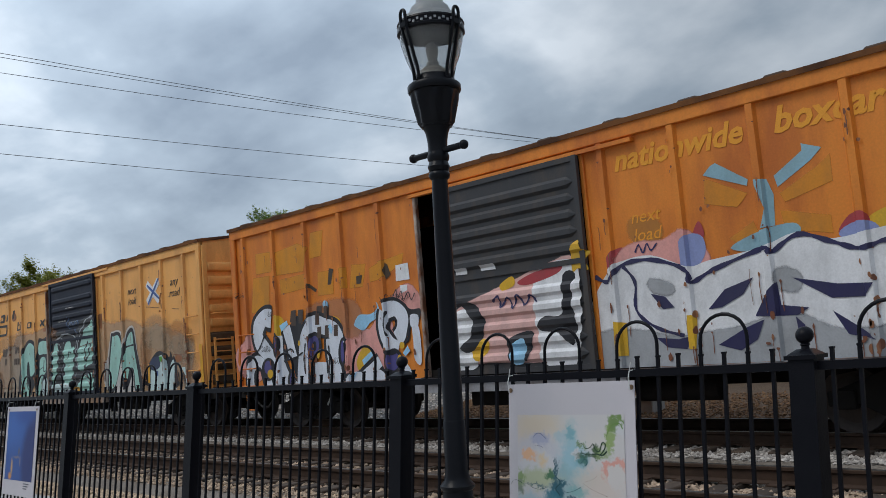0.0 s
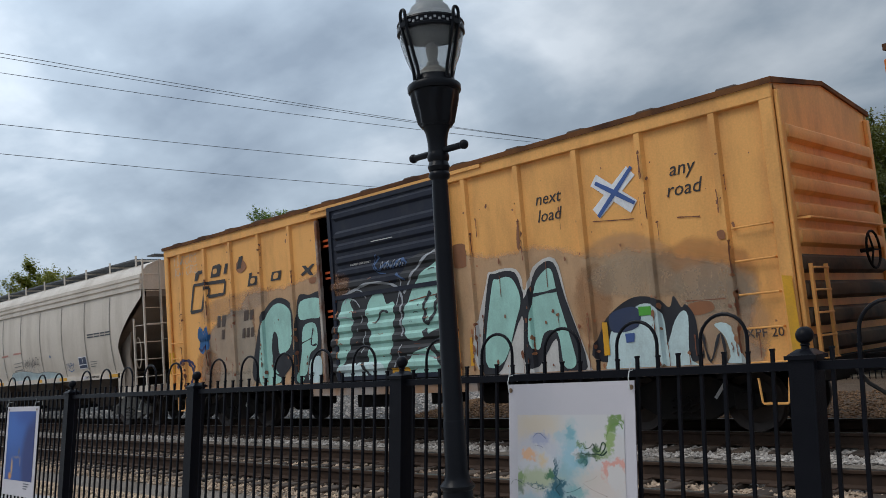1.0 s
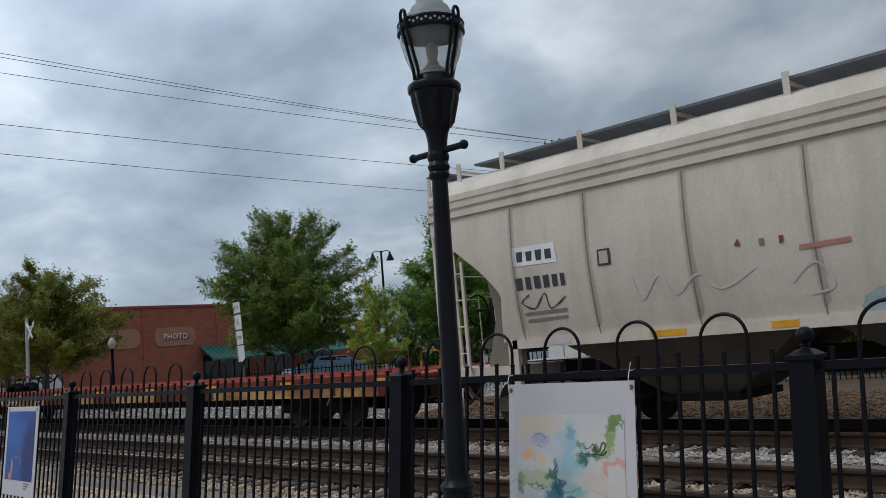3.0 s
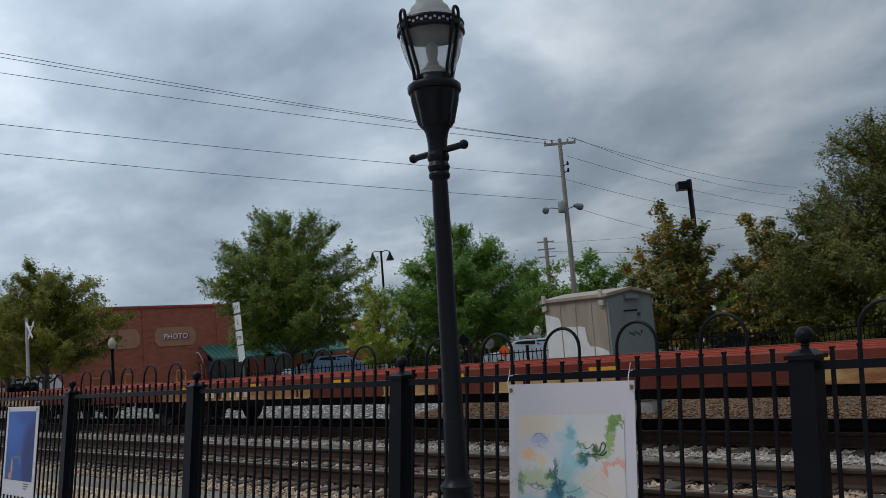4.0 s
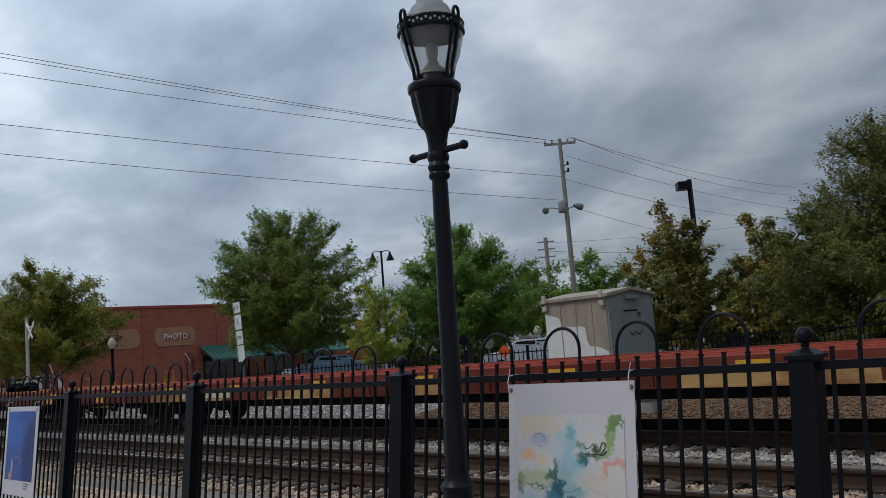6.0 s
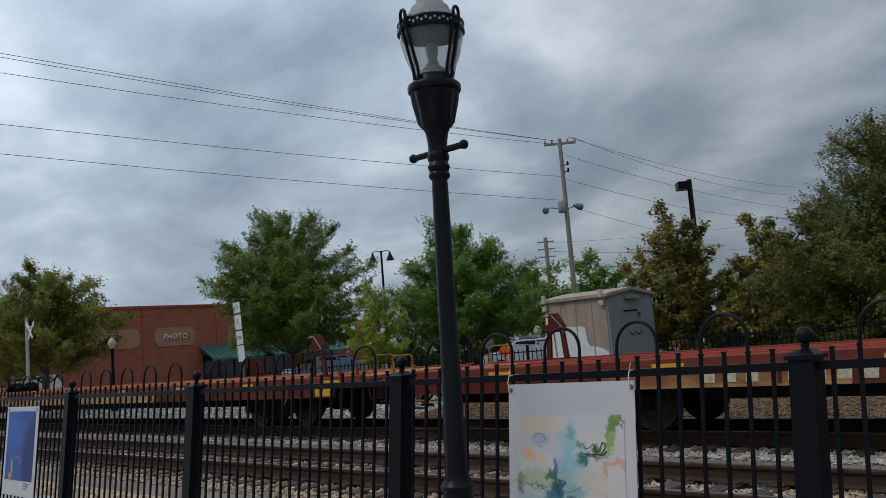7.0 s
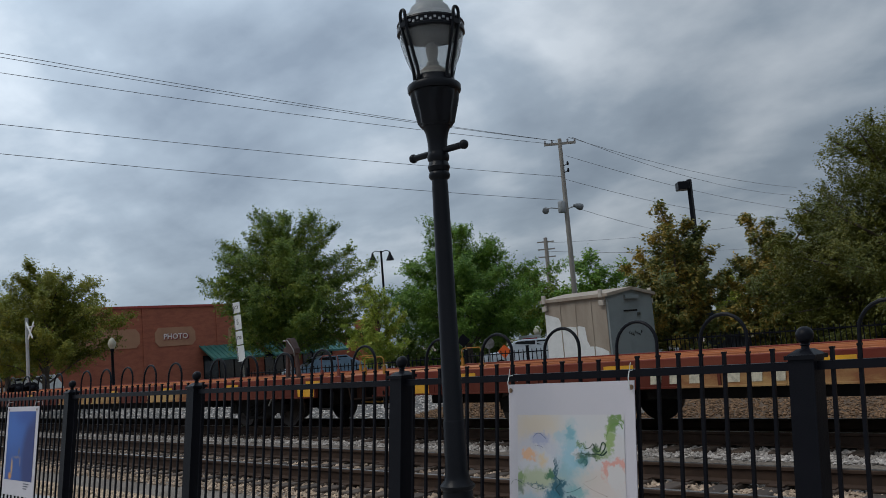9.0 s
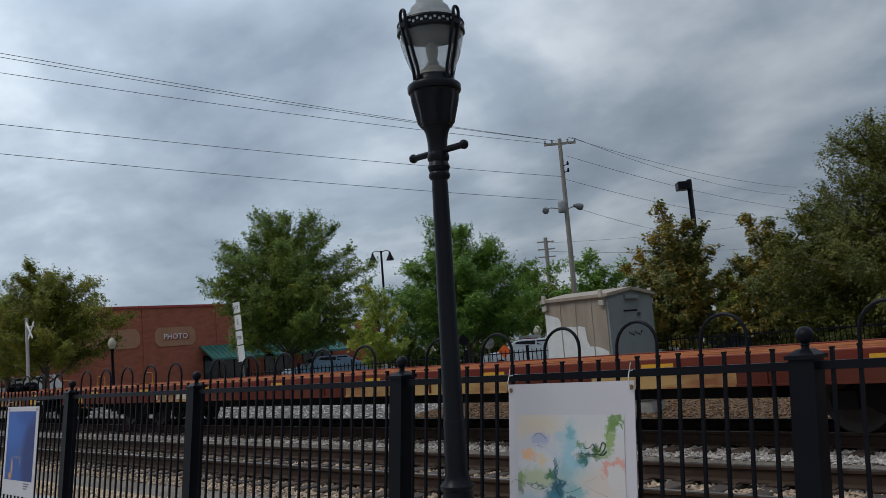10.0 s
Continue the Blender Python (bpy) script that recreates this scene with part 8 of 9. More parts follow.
def scrawl_a_front():
    spray(car_a, "", "f", "white", 3, ((1.69, 1.77), (2.12, 2.39), (2.37, 2.5), (2.84, 2.52), (3.38, 2.3), (3.68, 2.34), (4.39, 2.41), (4.88, 2.54), (5.31, 2.4), (5.94, 2.46), (6.7, 2.46), (6.45, 0.59), (1.58, 0.88)), 0)
    spray(car_a, "", "f", "greylow", 4, ((1.77, 1.43), (2.43, 1.47), (3.13, 1.34), (3.96, 1.4), (4.71, 1.52), (5.36, 1.27), (6.55, 1.31), (6.46, 0.62), (1.69, 0.91)), 0)
    spray(car_a, "", "p", "bluegrey", 1, ((3.74, 3.47), (3.85, 3.57), (3.93, 3.6), (4.35, 3.3), (4.33, 3.22)), 0)
    spray(car_a, "", "p", "bluegrey", 1, ((4.69, 3.28), (5.07, 3.52), (5.07, 3.61), (5.31, 3.51), (5.16, 3.38), (4.72, 3.13)), 0)
    spray(car_a, "", "p", "bluegrey", 1, ((4.42, 3.28), (4.59, 3.26), (4.66, 3.05), (4.63, 2.66), (4.46, 2.65), (4.54, 2.89)), 0)
    spray(car_a, "", "p", "fade2", 1, ((4.75, 3.03), (5.21, 3.26), (5.38, 3.4), (5.38, 3.1), (4.79, 2.95)), 0)
    spray(car_a, "", "p", "fade2", 1, ((4.72, 2.82), (5.31, 2.66), (5.32, 2.48), (4.78, 2.6)), 0)
    spray(car_a, "", "p", "fade2", 1, ((3.75, 3.41), (4.31, 3.11), (4.16, 2.99), (3.73, 3.1)), 0)
    spray(car_a, "", "p", "fade2", 1, ((4.03, 2.57), (4.36, 2.74), (4.41, 2.58), (4.17, 2.5)), 0)
    spray(car_a, "", "f", "red", 2, ((2.1, 2.51), (2.22, 2.66), (2.4, 2.68), (2.32, 2.45), (2.17, 2.4)), 0)
    spray(car_a, "", "f", "pink", 2, ((2.31, 2.57), (2.59, 2.7), (3.04, 2.67), (3.36, 2.78), (3.62, 2.51), (3.63, 2.28), (3.08, 2.29), (2.37, 2.44)), 0)
    spray(car_a, "", "f", "redblue", 3, ((3.3, 2.63), (3.46, 2.73), (3.64, 2.66), (3.65, 2.43), (3.46, 2.24), (3.3, 2.33)), 0)
    spray(car_a, "", "f", "red", 2, ((3.49, 2.68), (3.6, 2.88), (3.67, 2.72), (3.61, 2.63)), 0)
    spray(car_a, "", "f", "bluegrey", 2, ((4.01, 2.46), (4.42, 2.62), (4.86, 2.66), (4.91, 2.51), (4.42, 2.37)), 0)
    spray(car_a, "", "f", "red", 2, ((5.38, 2.47), (5.53, 2.65), (5.7, 2.66), (5.74, 2.49), (5.5, 2.42)), 0)
    spray(car_a, "", "f", "redblue", 3, ((5.38, 2.44), (5.59, 2.56), (5.8, 2.51), (5.87, 2.3), (5.61, 2.24)), 0)
    spray(car_a, "", "f", "yellow", 2, ((5.71, 2.56), (5.97, 2.68), (6.27, 2.66), (6.23, 2.35), (5.82, 2.39)), 0)
    spray(car_a, "", "s", "navyink", 6, ((1.88, 2.33), (2.1, 2.23), (2.35, 2.44), (2.83, 2.46), (3.35, 2.26), (3.41, 2.08), (3.74, 2.21), (4.46, 2.4), (4.54, 2.33), (4.9, 2.51), (5.3, 2.36), (5.61, 2.24), (5.92, 2.3), (6.33, 2.2)), 0.075)
    spray(car_a, "", "s", "navyink", 6, ((2.35, 2.44), (2.54, 2.18), (2.52, 1.78), (2.81, 1.52), (3.22, 1.38)), 0.06)
    spray(car_a, "", "p", "navyink", 6, ((2.77, 1.99), (2.99, 1.93), (3.12, 1.77), (2.94, 1.76)), 0)
    spray(car_a, "", "p", "navyink", 6, ((3.61, 1.7), (3.87, 1.94), (4.27, 2.05), (4.11, 1.85), (3.8, 1.71)), 0)
    spray(car_a, "", "p", "navyink", 6, ((4.24, 1.56), (4.41, 1.83), (4.57, 1.96), (4.59, 1.67), (4.93, 1.61), (4.78, 1.53), (4.51, 1.54)), 0)
    spray(car_a, "", "p", "navyink", 6, ((4.77, 1.99), (5.3, 1.86), (5.71, 1.83), (5.6, 1.68), (5.21, 1.7)), 0)
    spray(car_a, "", "p", "navyink", 6, ((2.79, 1.38), (3.13, 1.34), (3.35, 1.37), (3.24, 1.2), (2.95, 1.24)), 0)
    spray(car_a, "", "p", "navyink", 6, ((3.7, 1.23), (4.11, 1.43), (4.35, 1.51), (4.24, 1.27), (4, 1.14)), 0)
    spray(car_a, "", "p", "navyink", 6, ((4.75, 1.52), (4.85, 1.41), (4.88, 1.23), (4.77, 1.29)), 0)
    spray(car_a, "", "p", "navyink", 6, ((5.2, 1.55), (5.49, 1.33), (5.66, 1.18), (5.35, 1.26)), 0)
    spray(car_a, "", "f", "greylow", 5, ((2.79, 2.15), (3.05, 2.08), (3.09, 2), (2.85, 2.03)), 0)
    spray(car_a, "", "f", "greylow", 5, ((4.61, 2.09), (4.84, 2), (4.79, 1.86), (4.62, 1.91)), 0)
    spray(car_a, "", "p", "yellow", 7, ((2.15, 1.65), (2.34, 1.62), (2.32, 1.16), (2.13, 1.16)), 0)
    spray(car_a, "", "p", "yellow", 7, ((3.32, 1.65), (3.44, 1.64), (3.4, 1.19), (3.28, 1.2)), 0)
    spray(car_a, "", "f", "fade3", 1, ((2.55, 3.02), (2.81, 3.02), (3.02, 2.91), (2.96, 2.72), (2.6, 2.77)), 0)
    spray(car_a, "", "s", "ink2", 5, ((2.59, 2.59), (2.66, 2.69), (2.72, 2.57), (2.79, 2.69), (2.85, 2.59), (2.95, 2.68)), 0.03)


scrawl_a_front()


def scrawl_a_door():
    spray(car_a, "door", "f", "pinkpale", 1, ((-0.94, 1.99), (-0.39, 2.22), (0.37, 2.42), (1.07, 2.6), (1.61, 2.62), (1.59, 1.78), (1.42, 1.13), (0.89, 1.15), (-0.26, 1.2), (-0.97, 1.19)), 0)
    spray(car_a, "door", "f", "white", 2, ((0.9, 2.53), (1.65, 2.53), (1.51, 1.12), (0.89, 1.11), (0.83, 1.5), (0.78, 2.02)), 0)
    spray(car_a, "door", "f", "white", 2, ((-0.94, 1.99), (-0.48, 2.04), (-0.33, 1.66), (-0.52, 1.12), (-1.04, 1.15)), 0)
    spray(car_a, "door", "f", "yellow", 3, ((1.58, 2.79), (1.72, 2.9), (1.77, 2.76), (1.92, 2.7), (1.81, 2.59), (1.85, 2.44), (1.67, 2.48), (1.56, 2.45)), 0)
    spray(car_a, "door", "f", "yellow", 3, ((0.12, 2.4), (0.38, 2.51), (0.42, 2.37), (0.17, 2.3)), 0)
    spray(car_a, "door", "f", "red", 2, ((0.48, 2.4), (0.84, 2.52), (1.34, 2.57), (1.27, 2.45), (0.7, 2.34)), 0)
    spray(car_a, "door", "f", "ink", 4, ((1.37, 2.41), (1.6, 2.41), (1.5, 1.96), (1.57, 1.66), (1.45, 1.36), (1.21, 1.56), (0.84, 1.63), (0.95, 1.83), (1.3, 1.85)), 0)
    spray(car_a, "door", "f", "ink", 4, ((-0.84, 2.22), (-0.46, 2.14), (-0.25, 1.84), (-0.41, 1.49), (-0.68, 1.36), (-0.84, 1.44), (-0.56, 1.68), (-0.57, 1.96)), 0)
    spray(car_a, "door", "f", "ink", 4, ((0.2, 1.49), (0.44, 1.61), (0.73, 1.59), (0.56, 1.17), (0.41, 1.31), (0.22, 1.18)), 0)
    spray(car_a, "door", "f", "sky", 5, ((0.24, 1.4), (0.55, 1.52), (0.51, 1.17), (0.27, 1.14)), 0)
    spray(car_a, "door", "f", "white", 5, ((1.54, 2.29), (1.65, 2.29), (1.6, 1.91), (1.52, 1.95)), 0)
    spray(car_a, "door", "s", "ink2", 5, ((-0.05, 2.14), (0.1, 2.22), (0.11, 2.04), (0.28, 2.18), (0.38, 2.01), (0.48, 2.21), (0.61, 2.04), (0.74, 2.18), (0.84, 2.06)), 0.045)
    spray(car_a, "door", "p", "white", 3, ((-0.26, 2.76), (0.05, 2.76), (0.06, 2.66), (-0.26, 2.67)), 0)
    spray(car_a, "door", "p", "white", 3, ((-0.82, 2.76), (-0.56, 2.76), (-0.57, 2.65), (-0.83, 2.66)), 0)
    spray(car_a, "door", "f", "yellow", 3, ((-0.61, 1.4), (-0.34, 1.57), (-0.17, 1.47), (-0.45, 1.21)), 0)

    spray(car_a, "", "p", "mark2", 3, ((-5.76, 2.49), (-5.58, 2.49), (-5.63, 2.25), (-5.82, 2.25)), 0)
    spray(car_a, "", "p", "mark2", 3, ((-5.51, 2.49), (-5.33, 2.48), (-5.38, 2.25), (-5.56, 2.25)), 0)
    spray(car_a, "", "p", "mark2", 3, ((-4.86, 2.51), (-4.69, 2.5), (-4.74, 2.27), (-4.91, 2.28)), 0)
    spray(car_a, "", "p", "mark2", 3, ((-4.63, 2.51), (-4.47, 2.5), (-4.51, 2.27), (-4.68, 2.27)), 0)
    spray(car_a, "", "p", "mark2", 3, ((-4.65, 2.13), (-4.52, 2.14), (-4.57, 1.93), (-4.7, 1.93)), 0)
    spray(car_a, "", "p", "mark2", 3, ((-4.46, 2.14), (-4.33, 2.14), (-4.38, 1.94), (-4.51, 1.93)), 0)
    spray(car_a, "", "p", "mark2", 3, ((-4.28, 2.14), (-4.15, 2.14), (-4.2, 1.94), (-4.32, 1.94)), 0)


scrawl_a_door()


def scrawl_b_right():
    spray(car_b, "", "f", "primer", 1, ((2.04, 2.78), (2.96, 2.76), (4.03, 2.76), (4.96, 2.51), (5.56, 2.52), (6.27, 2.35), (7.14, 2.02), (7.08, 1.29), (6.92, 0.94), (1.97, 1.04)), 0)
    spray(car_b, "", "f", "primerdark", 2, ((4.99, 2.34), (5.55, 2.5), (5.99, 2.31), (6.28, 2.12), (5.96, 2.03), (5.12, 2.16)), 0)
    spray(car_b, "", "f", "primerdark", 2, ((6.33, 2.15), (6.8, 2.21), (7.29, 2.01), (7.18, 1.76), (6.38, 1.87)), 0)
    spray(car_b, "", "f", "whitehop", 3, ((2.55, 1.07), (2.82, 2.47), (3.0, 2.64), (3.48, 2.62), (3.66, 2.26), (3.82, 2.61), (4.26, 2.69), (4.43, 2.0), (4.73, 1.08), (4.77, 0.94)), 0)
    spray(car_b, "", "f", "ink", 4, ((2.58, 1.07), (2.85, 2.45), (3.04, 2.6), (3.45, 2.57), (3.63, 2.14), (3.87, 2.56), (4.22, 2.64), (4.39, 2.07), (4.68, 1.03), (4.2, 1.01), (4.15, 1.48), (3.77, 1.07), (3.49, 1.17), (3.52, 1.88), (3, 1.05)), 0)
    spray(car_b, "", "f", "aqua", 5, ((2.67, 1.2), (2.94, 2.39), (3.08, 2.5), (3.37, 2.49), (3.52, 2.15), (3.39, 1.8), (3.08, 1.19)), 0)
    spray(car_b, "", "f", "aqua", 5, ((3.65, 1.51), (3.79, 2.21), (3.94, 2.46), (4.17, 2.54), (4.26, 2.08), (4.42, 1.46), (4.48, 1.08), (4.26, 1.06), (4.19, 1.56), (3.94, 1.58), (3.8, 1.33)), 0)
    spray(car_b, "", "s", "ink", 6, ((3.73, 2.17), (4.24, 2.21)), 0.06)
    spray(car_b, "", "f", "ink", 3, ((4.91, 1.1), (5, 1.59), (5.23, 1.82), (5.58, 1.97), (5.94, 1.92), (6.12, 1.78), (6.2, 1.93), (6.3, 1.77), (6.37, 1.8), (6.48, 1.64), (6.5, 1.33), (6.44, 1.03)), 0)
    spray(car_b, "", "f", "aquapale", 4, ((5.04, 1.1), (5.14, 1.5), (5.35, 1.66), (5.66, 1.86), (5.93, 1.8), (6.03, 1.52), (5.91, 0.94), (5.07, 0.97)), 0)
    spray(car_b, "", "f", "aquapale", 4, ((6.02, 0.94), (6.11, 1.43), (6.27, 1.69), (6.39, 1.64), (6.38, 1.04), (6.89, 1.01), (6.89, 1.31), (6.75, 1.5), (6.99, 1.45), (7.15, 0.93), (7.06, 0.8)), 0)
    spray(car_b, "", "f", "navy", 5, ((5.15, 1.75), (5.47, 1.84), (5.65, 1.78), (5.6, 1.55), (5.19, 1.5)), 0)
    spray(car_b, "", "p", "green", 6, ((5.64, 1.83), (5.84, 1.82), (5.85, 1.7), (5.64, 1.7)), 0)
    spray(car_b, "", "p", "blue", 6, ((5.38, 1.47), (5.54, 1.47), (5.52, 1.35), (5.39, 1.34)), 0)
    spray(car_b, "", "s", "ink", 6, ((6.57, 1.4), (6.65, 1.02), (6.83, 1.38), (6.88, 0.94)), 0.045)
    spray(car_b, "", "p", "safety", 7, ((2.36, 1.61), (2.46, 1.61), (2.45, 1.14), (2.34, 1.14)), 0)
    spray(car_b, "", "p", "safety", 7, ((5.01, 1.66), (5.1, 1.65), (5.1, 1.18), (5, 1.18)), 0)
    spray(car_b, "", "p", "safety", 7, ((7.76, 2.03), (7.88, 2.01), (7.91, 1.09), (7.78, 1.1)), 0)
    for x0, z0, x1, z1 in ((5.10, 3.74, 5.74, 3.24), (5.10, 3.24, 5.74, 3.76)):
        spray(car_b, "", "l", "white", 2, ((x0, z0), ((x0 + x1) / 2, (z0 + z1) / 2), (x1, z1)), 0.20)
        spray(car_b, "", "l", "blue", 4, ((x0 + 0.03, z0 - 0.05), ((x0 + x1) / 2 + 0.03, (z0 + z1) / 2), (x1 + 0.02, z1 + 0.05)), 0.075)
    spray(car_b, "", "f", "smoke", 1, ((4.9, 2.62), (5.35, 2.80), (5.75, 2.74), (6.1, 2.55), (5.9, 2.3), (5.2, 2.3)))
    spray(car_b, "", "f", "rustcloud", 2, ((6.05, 2.35), (6.5, 2.55), (7.1, 2.40), (7.3, 2.05), (6.8, 1.85), (6.3, 2.0)))
    spray(car_b, "", "f", "rustcloud", 2, ((4.75, 2.3), (5.05, 2.4), (5.1, 1.9), (4.85, 1.5), (4.7, 1.8)))
    spray(car_b, "", "f", "smoke", 2, ((6.5, 1.9), (7.1, 1.95), (7.4, 1.5), (7.2, 1.1), (6.7, 1.2)))
    spray(car_b, "", "s", "rustline", 2, ((5.02, 3.14), (5.39, 3.1), (5.72, 3.07)), 0.018)
    spray(car_b, "", "s", "rustline", 2, ((6.39, 2.98), (6.73, 2.94)), 0.018)
    spray(car_b, "", "s", "rustline", 2, ((6.37, 1.84), (6.95, 1.82)), 0.018)
    spray(car_b, "", "f", "rust", 2, ((6.94, 2.7), (7.06, 2.7), (7.07, 2.59), (6.96, 2.6)), 0)
    spray(car_b, "", "f", "rust", 2, ((6.41, 1.79), (6.71, 1.81), (6.77, 1.69), (6.48, 1.64)), 0)
    spray(car_b, "", "f", "rust", 2, ((3.58, 3.32), (3.66, 3.33), (3.64, 2.95), (3.54, 2.96)), 0)
    spray(car_b, "", "f", "rust", 2, ((2.09, 3.16), (2.42, 3.16), (2.45, 2.82), (2.11, 2.82)), 0)


scrawl_b_right()


def scrawl_b_left():
    spray(car_b, "", "f", "primer", 1, ((-4.43, 2.71), (-3.78, 2.87), (-2.84, 2.88), (-1.98, 2.97), (-1.54, 2.94), (-1.68, 1.41), (-1.74, 0.93), (-4.63, 1.03)), 0)
    spray(car_b, "", "f", "primer2", 1, ((-5.73, 2.26), (-4.85, 2.57), (-4.22, 2.31), (-4.37, 1.02), (-6.16, 1.09), (-6.16, 1.69)), 0)
    spray(car_b, "", "p", "primer2", 1, ((-6.22, 1.19), (-4.36, 1.16), (-4.41, 0.7), (-6.28, 0.71)), 0)
    spray(car_b, "", "f", "ink", 3, ((-4.21, 1.11), (-4.02, 1.92), (-3.77, 2.45), (-3.37, 2.75), (-2.97, 2.79), (-2.61, 2.58), (-2.55, 2.15), (-2.69, 1.47), (-3.05, 1.15), (-3.18, 1.02)), 0)
    spray(car_b, "", "f", "aqua", 4, ((-3.91, 1), (-3.94, 1.55), (-3.73, 2.26), (-3.39, 2.61), (-3.04, 2.68), (-2.72, 2.51), (-2.66, 2.16), (-2.78, 1.74), (-3.16, 1.63), (-3.2, 1.99), (-3.34, 2.09), (-3.44, 1.74), (-3.35, 1.34), (-3.17, 1.15), (-3.24, 1.02)), 0)
    spray(car_b, "", "s", "ink", 5, ((-3.41, 1.52), (-3.25, 1.86), (-3.25, 1.55), (-2.71, 1.69)), 0.06)
    spray(car_b, "", "s", "ink", 5, ((-3.41, 1.52), (-3.38, 1.25), (-3.11, 1.15)), 0.06)
    spray(car_b, "", "f", "ink", 3, ((-2.72, 1.05), (-2.54, 1.8), (-2.5, 2.31), (-2.37, 2.77), (-2.01, 2.76), (-1.61, 2.75), (-1.65, 2.05), (-1.77, 1.41), (-1.78, 0.97)), 0)
    spray(car_b, "", "f", "aqua", 4, ((-2.39, 2.3), (-2.31, 2.65), (-1.67, 2.65), (-1.68, 2.3), (-2.01, 2.28)), 0)
    spray(car_b, "", "f", "aqua", 4, ((-2.52, 1.12), (-2.37, 1.62), (-2.27, 2.12), (-1.86, 2.16), (-1.83, 1.74), (-2.1, 1.56), (-2.19, 1.27), (-2.43, 0.99)), 0)
    spray(car_b, "", "f", "aquapale", 4, ((-2.09, 1.43), (-1.74, 1.49), (-1.79, 1.01), (-2.17, 1.02)), 0)
    spray(car_b, "", "s", "ink", 5, ((-1.94, 2.08), (-2.03, 1.76), (-1.85, 1.75)), 0.05)
    spray(car_b, "", "s", "ink", 5, ((-2.38, 1.79), (-2.01, 1.88)), 0.03)
    spray(car_b, "", "s", "ink", 5, ((-2.36, 1.11), (-2, 1.18), (-2.17, 1.02)), 0.04)
    spray(car_b, "", "f", "tagblue", 2, ((-6.52, 2.20), (-6.40, 2.44), (-6.28, 2.24), (-6.12, 2.30), (-6.0, 2.42), (-5.96, 2.10), (-5.98, 1.86), (-6.16, 1.92), (-6.30, 1.78), (-6.46, 1.86), (-6.40, 2.02)))
    spray(car_b, "", "f", "smoke", 1, ((-6.2, 2.7), (-5.6, 2.9), (-4.4, 2.95), (-3.9, 3.05), (-3.6, 2.85), (-4.4, 2.7), (-5.6, 2.6)))
    spray(car_b, "", "f", "rustcloud", 1, ((-6.5, 1.6), (-6.1, 1.75), (-5.7, 1.6), (-5.75, 1.15), (-6.4, 1.1)))
    for k in range(7):
        x = -6.5 + 0.07 * k
        spray(car_b, "", "s", "tagblue", 3, ((x, 2.22 - 0.05 * (k % 3)), (x + 0.05, 2.38 - 0.07 * (k % 2)), (x + 0.09, 2.06), (x + 0.13, 2.22), (x + 0.07, 1.88 + 0.05 * (k % 3))), 0.045)
    spray(car_b, "", "s", "ink2", 4, ((-6.48, 1.92), (-6.34, 1.86), (-6.2, 1.95), (-6.06, 1.86)), 0.07)
    spray(car_b, "", "p", "safety", 6, ((-2.67, 1.57), (-2.57, 1.58), (-2.6, 1.19), (-2.7, 1.18)), 0)
    spray(car_b, "", "p", "safety", 6, ((-7.8, 1.88), (-7.66, 1.89), (-7.7, 1.38), (-7.82, 1.36)), 0)
    spray(car_b, "", "s", "ink2", 2, ((-7.57, 1.5), (-7.35, 1.64), (-7.1, 1.66), (-6.85, 1.6), (-6.72, 1.48)), 0.09)
    spray(car_b, "", "s", "ink2", 2, ((-7.0, 1.6), (-6.8, 1.42), (-6.86, 1.2), (-6.98, 1.06)), 0.10)
    spray(car_b, "", "f", "rust", 2, ((-4.64, 3.75), (-4.37, 3.76), (-4.26, 3.6), (-4.47, 3.5), (-4.66, 3.56)), 0)
    spray(car_b, "", "f", "rust", 2, ((-1.97, 3.09), (-1.74, 3.09), (-1.78, 2.98), (-1.96, 2.99)), 0)
    for row, (z, n) in enumerate(((4.0, 6), (3.74, 6))):
        for k in range(n):
            x = -7.48 + 0.185 * k + 0.03 * row
            for pts in ((((x, z), (x + 0.03, z + 0.2)), ((x + 0.03, z + 0.2), (x + 0.13, z + 0.17), (x + 0.04, z + 0.09), (x + 0.14, z)))[: 1 + (k + row) % 3], (((x + 0.14, z + 0.18), (x, z + 0.15), (x + 0.02, z), (x + 0.14, z + 0.02), (x + 0.12, z + 0.1)),))[k % 2]:
                spray(car_b, "", "s", "whitetag", 3, pts, 0.022)
    spray(car_b, "", "p", "mark", 3, ((-6.47, 3.71), (-6.34, 3.76), (-6.06, 3.75), (-6.13, 3.68), (-6.32, 3.67), (-6.4, 3.53), (-6.54, 3.53)), 0)
    spray(car_b, "", "p", "mark", 3, ((-5.67, 3.79), (-5.37, 3.81), (-5.29, 3.75), (-5.4, 3.53), (-5.8, 3.53), (-5.74, 3.66)), 0)
    spray(car_b, "", "p", "mark", 3, ((-5.12, 3.78), (-4.99, 3.78), (-5.09, 3.56), (-5.22, 3.55)), 0)
    spray(car_b, "", "p", "mark", 3, ((-4.53, 3.86), (-4.37, 3.87), (-4.48, 3.6), (-4.65, 3.59)), 0)
    spray(car_b, "", "p", "mark", 3, ((-4.14, 3.45), (-4.03, 3.45), (-4.07, 3.37), (-3.81, 3.35), (-3.89, 3.17), (-4.25, 3.16)), 0)
    spray(car_b, "", "p", "mark", 3, ((-3.27, 3.37), (-2.92, 3.37), (-2.99, 3.18), (-3.35, 3.18)), 0)
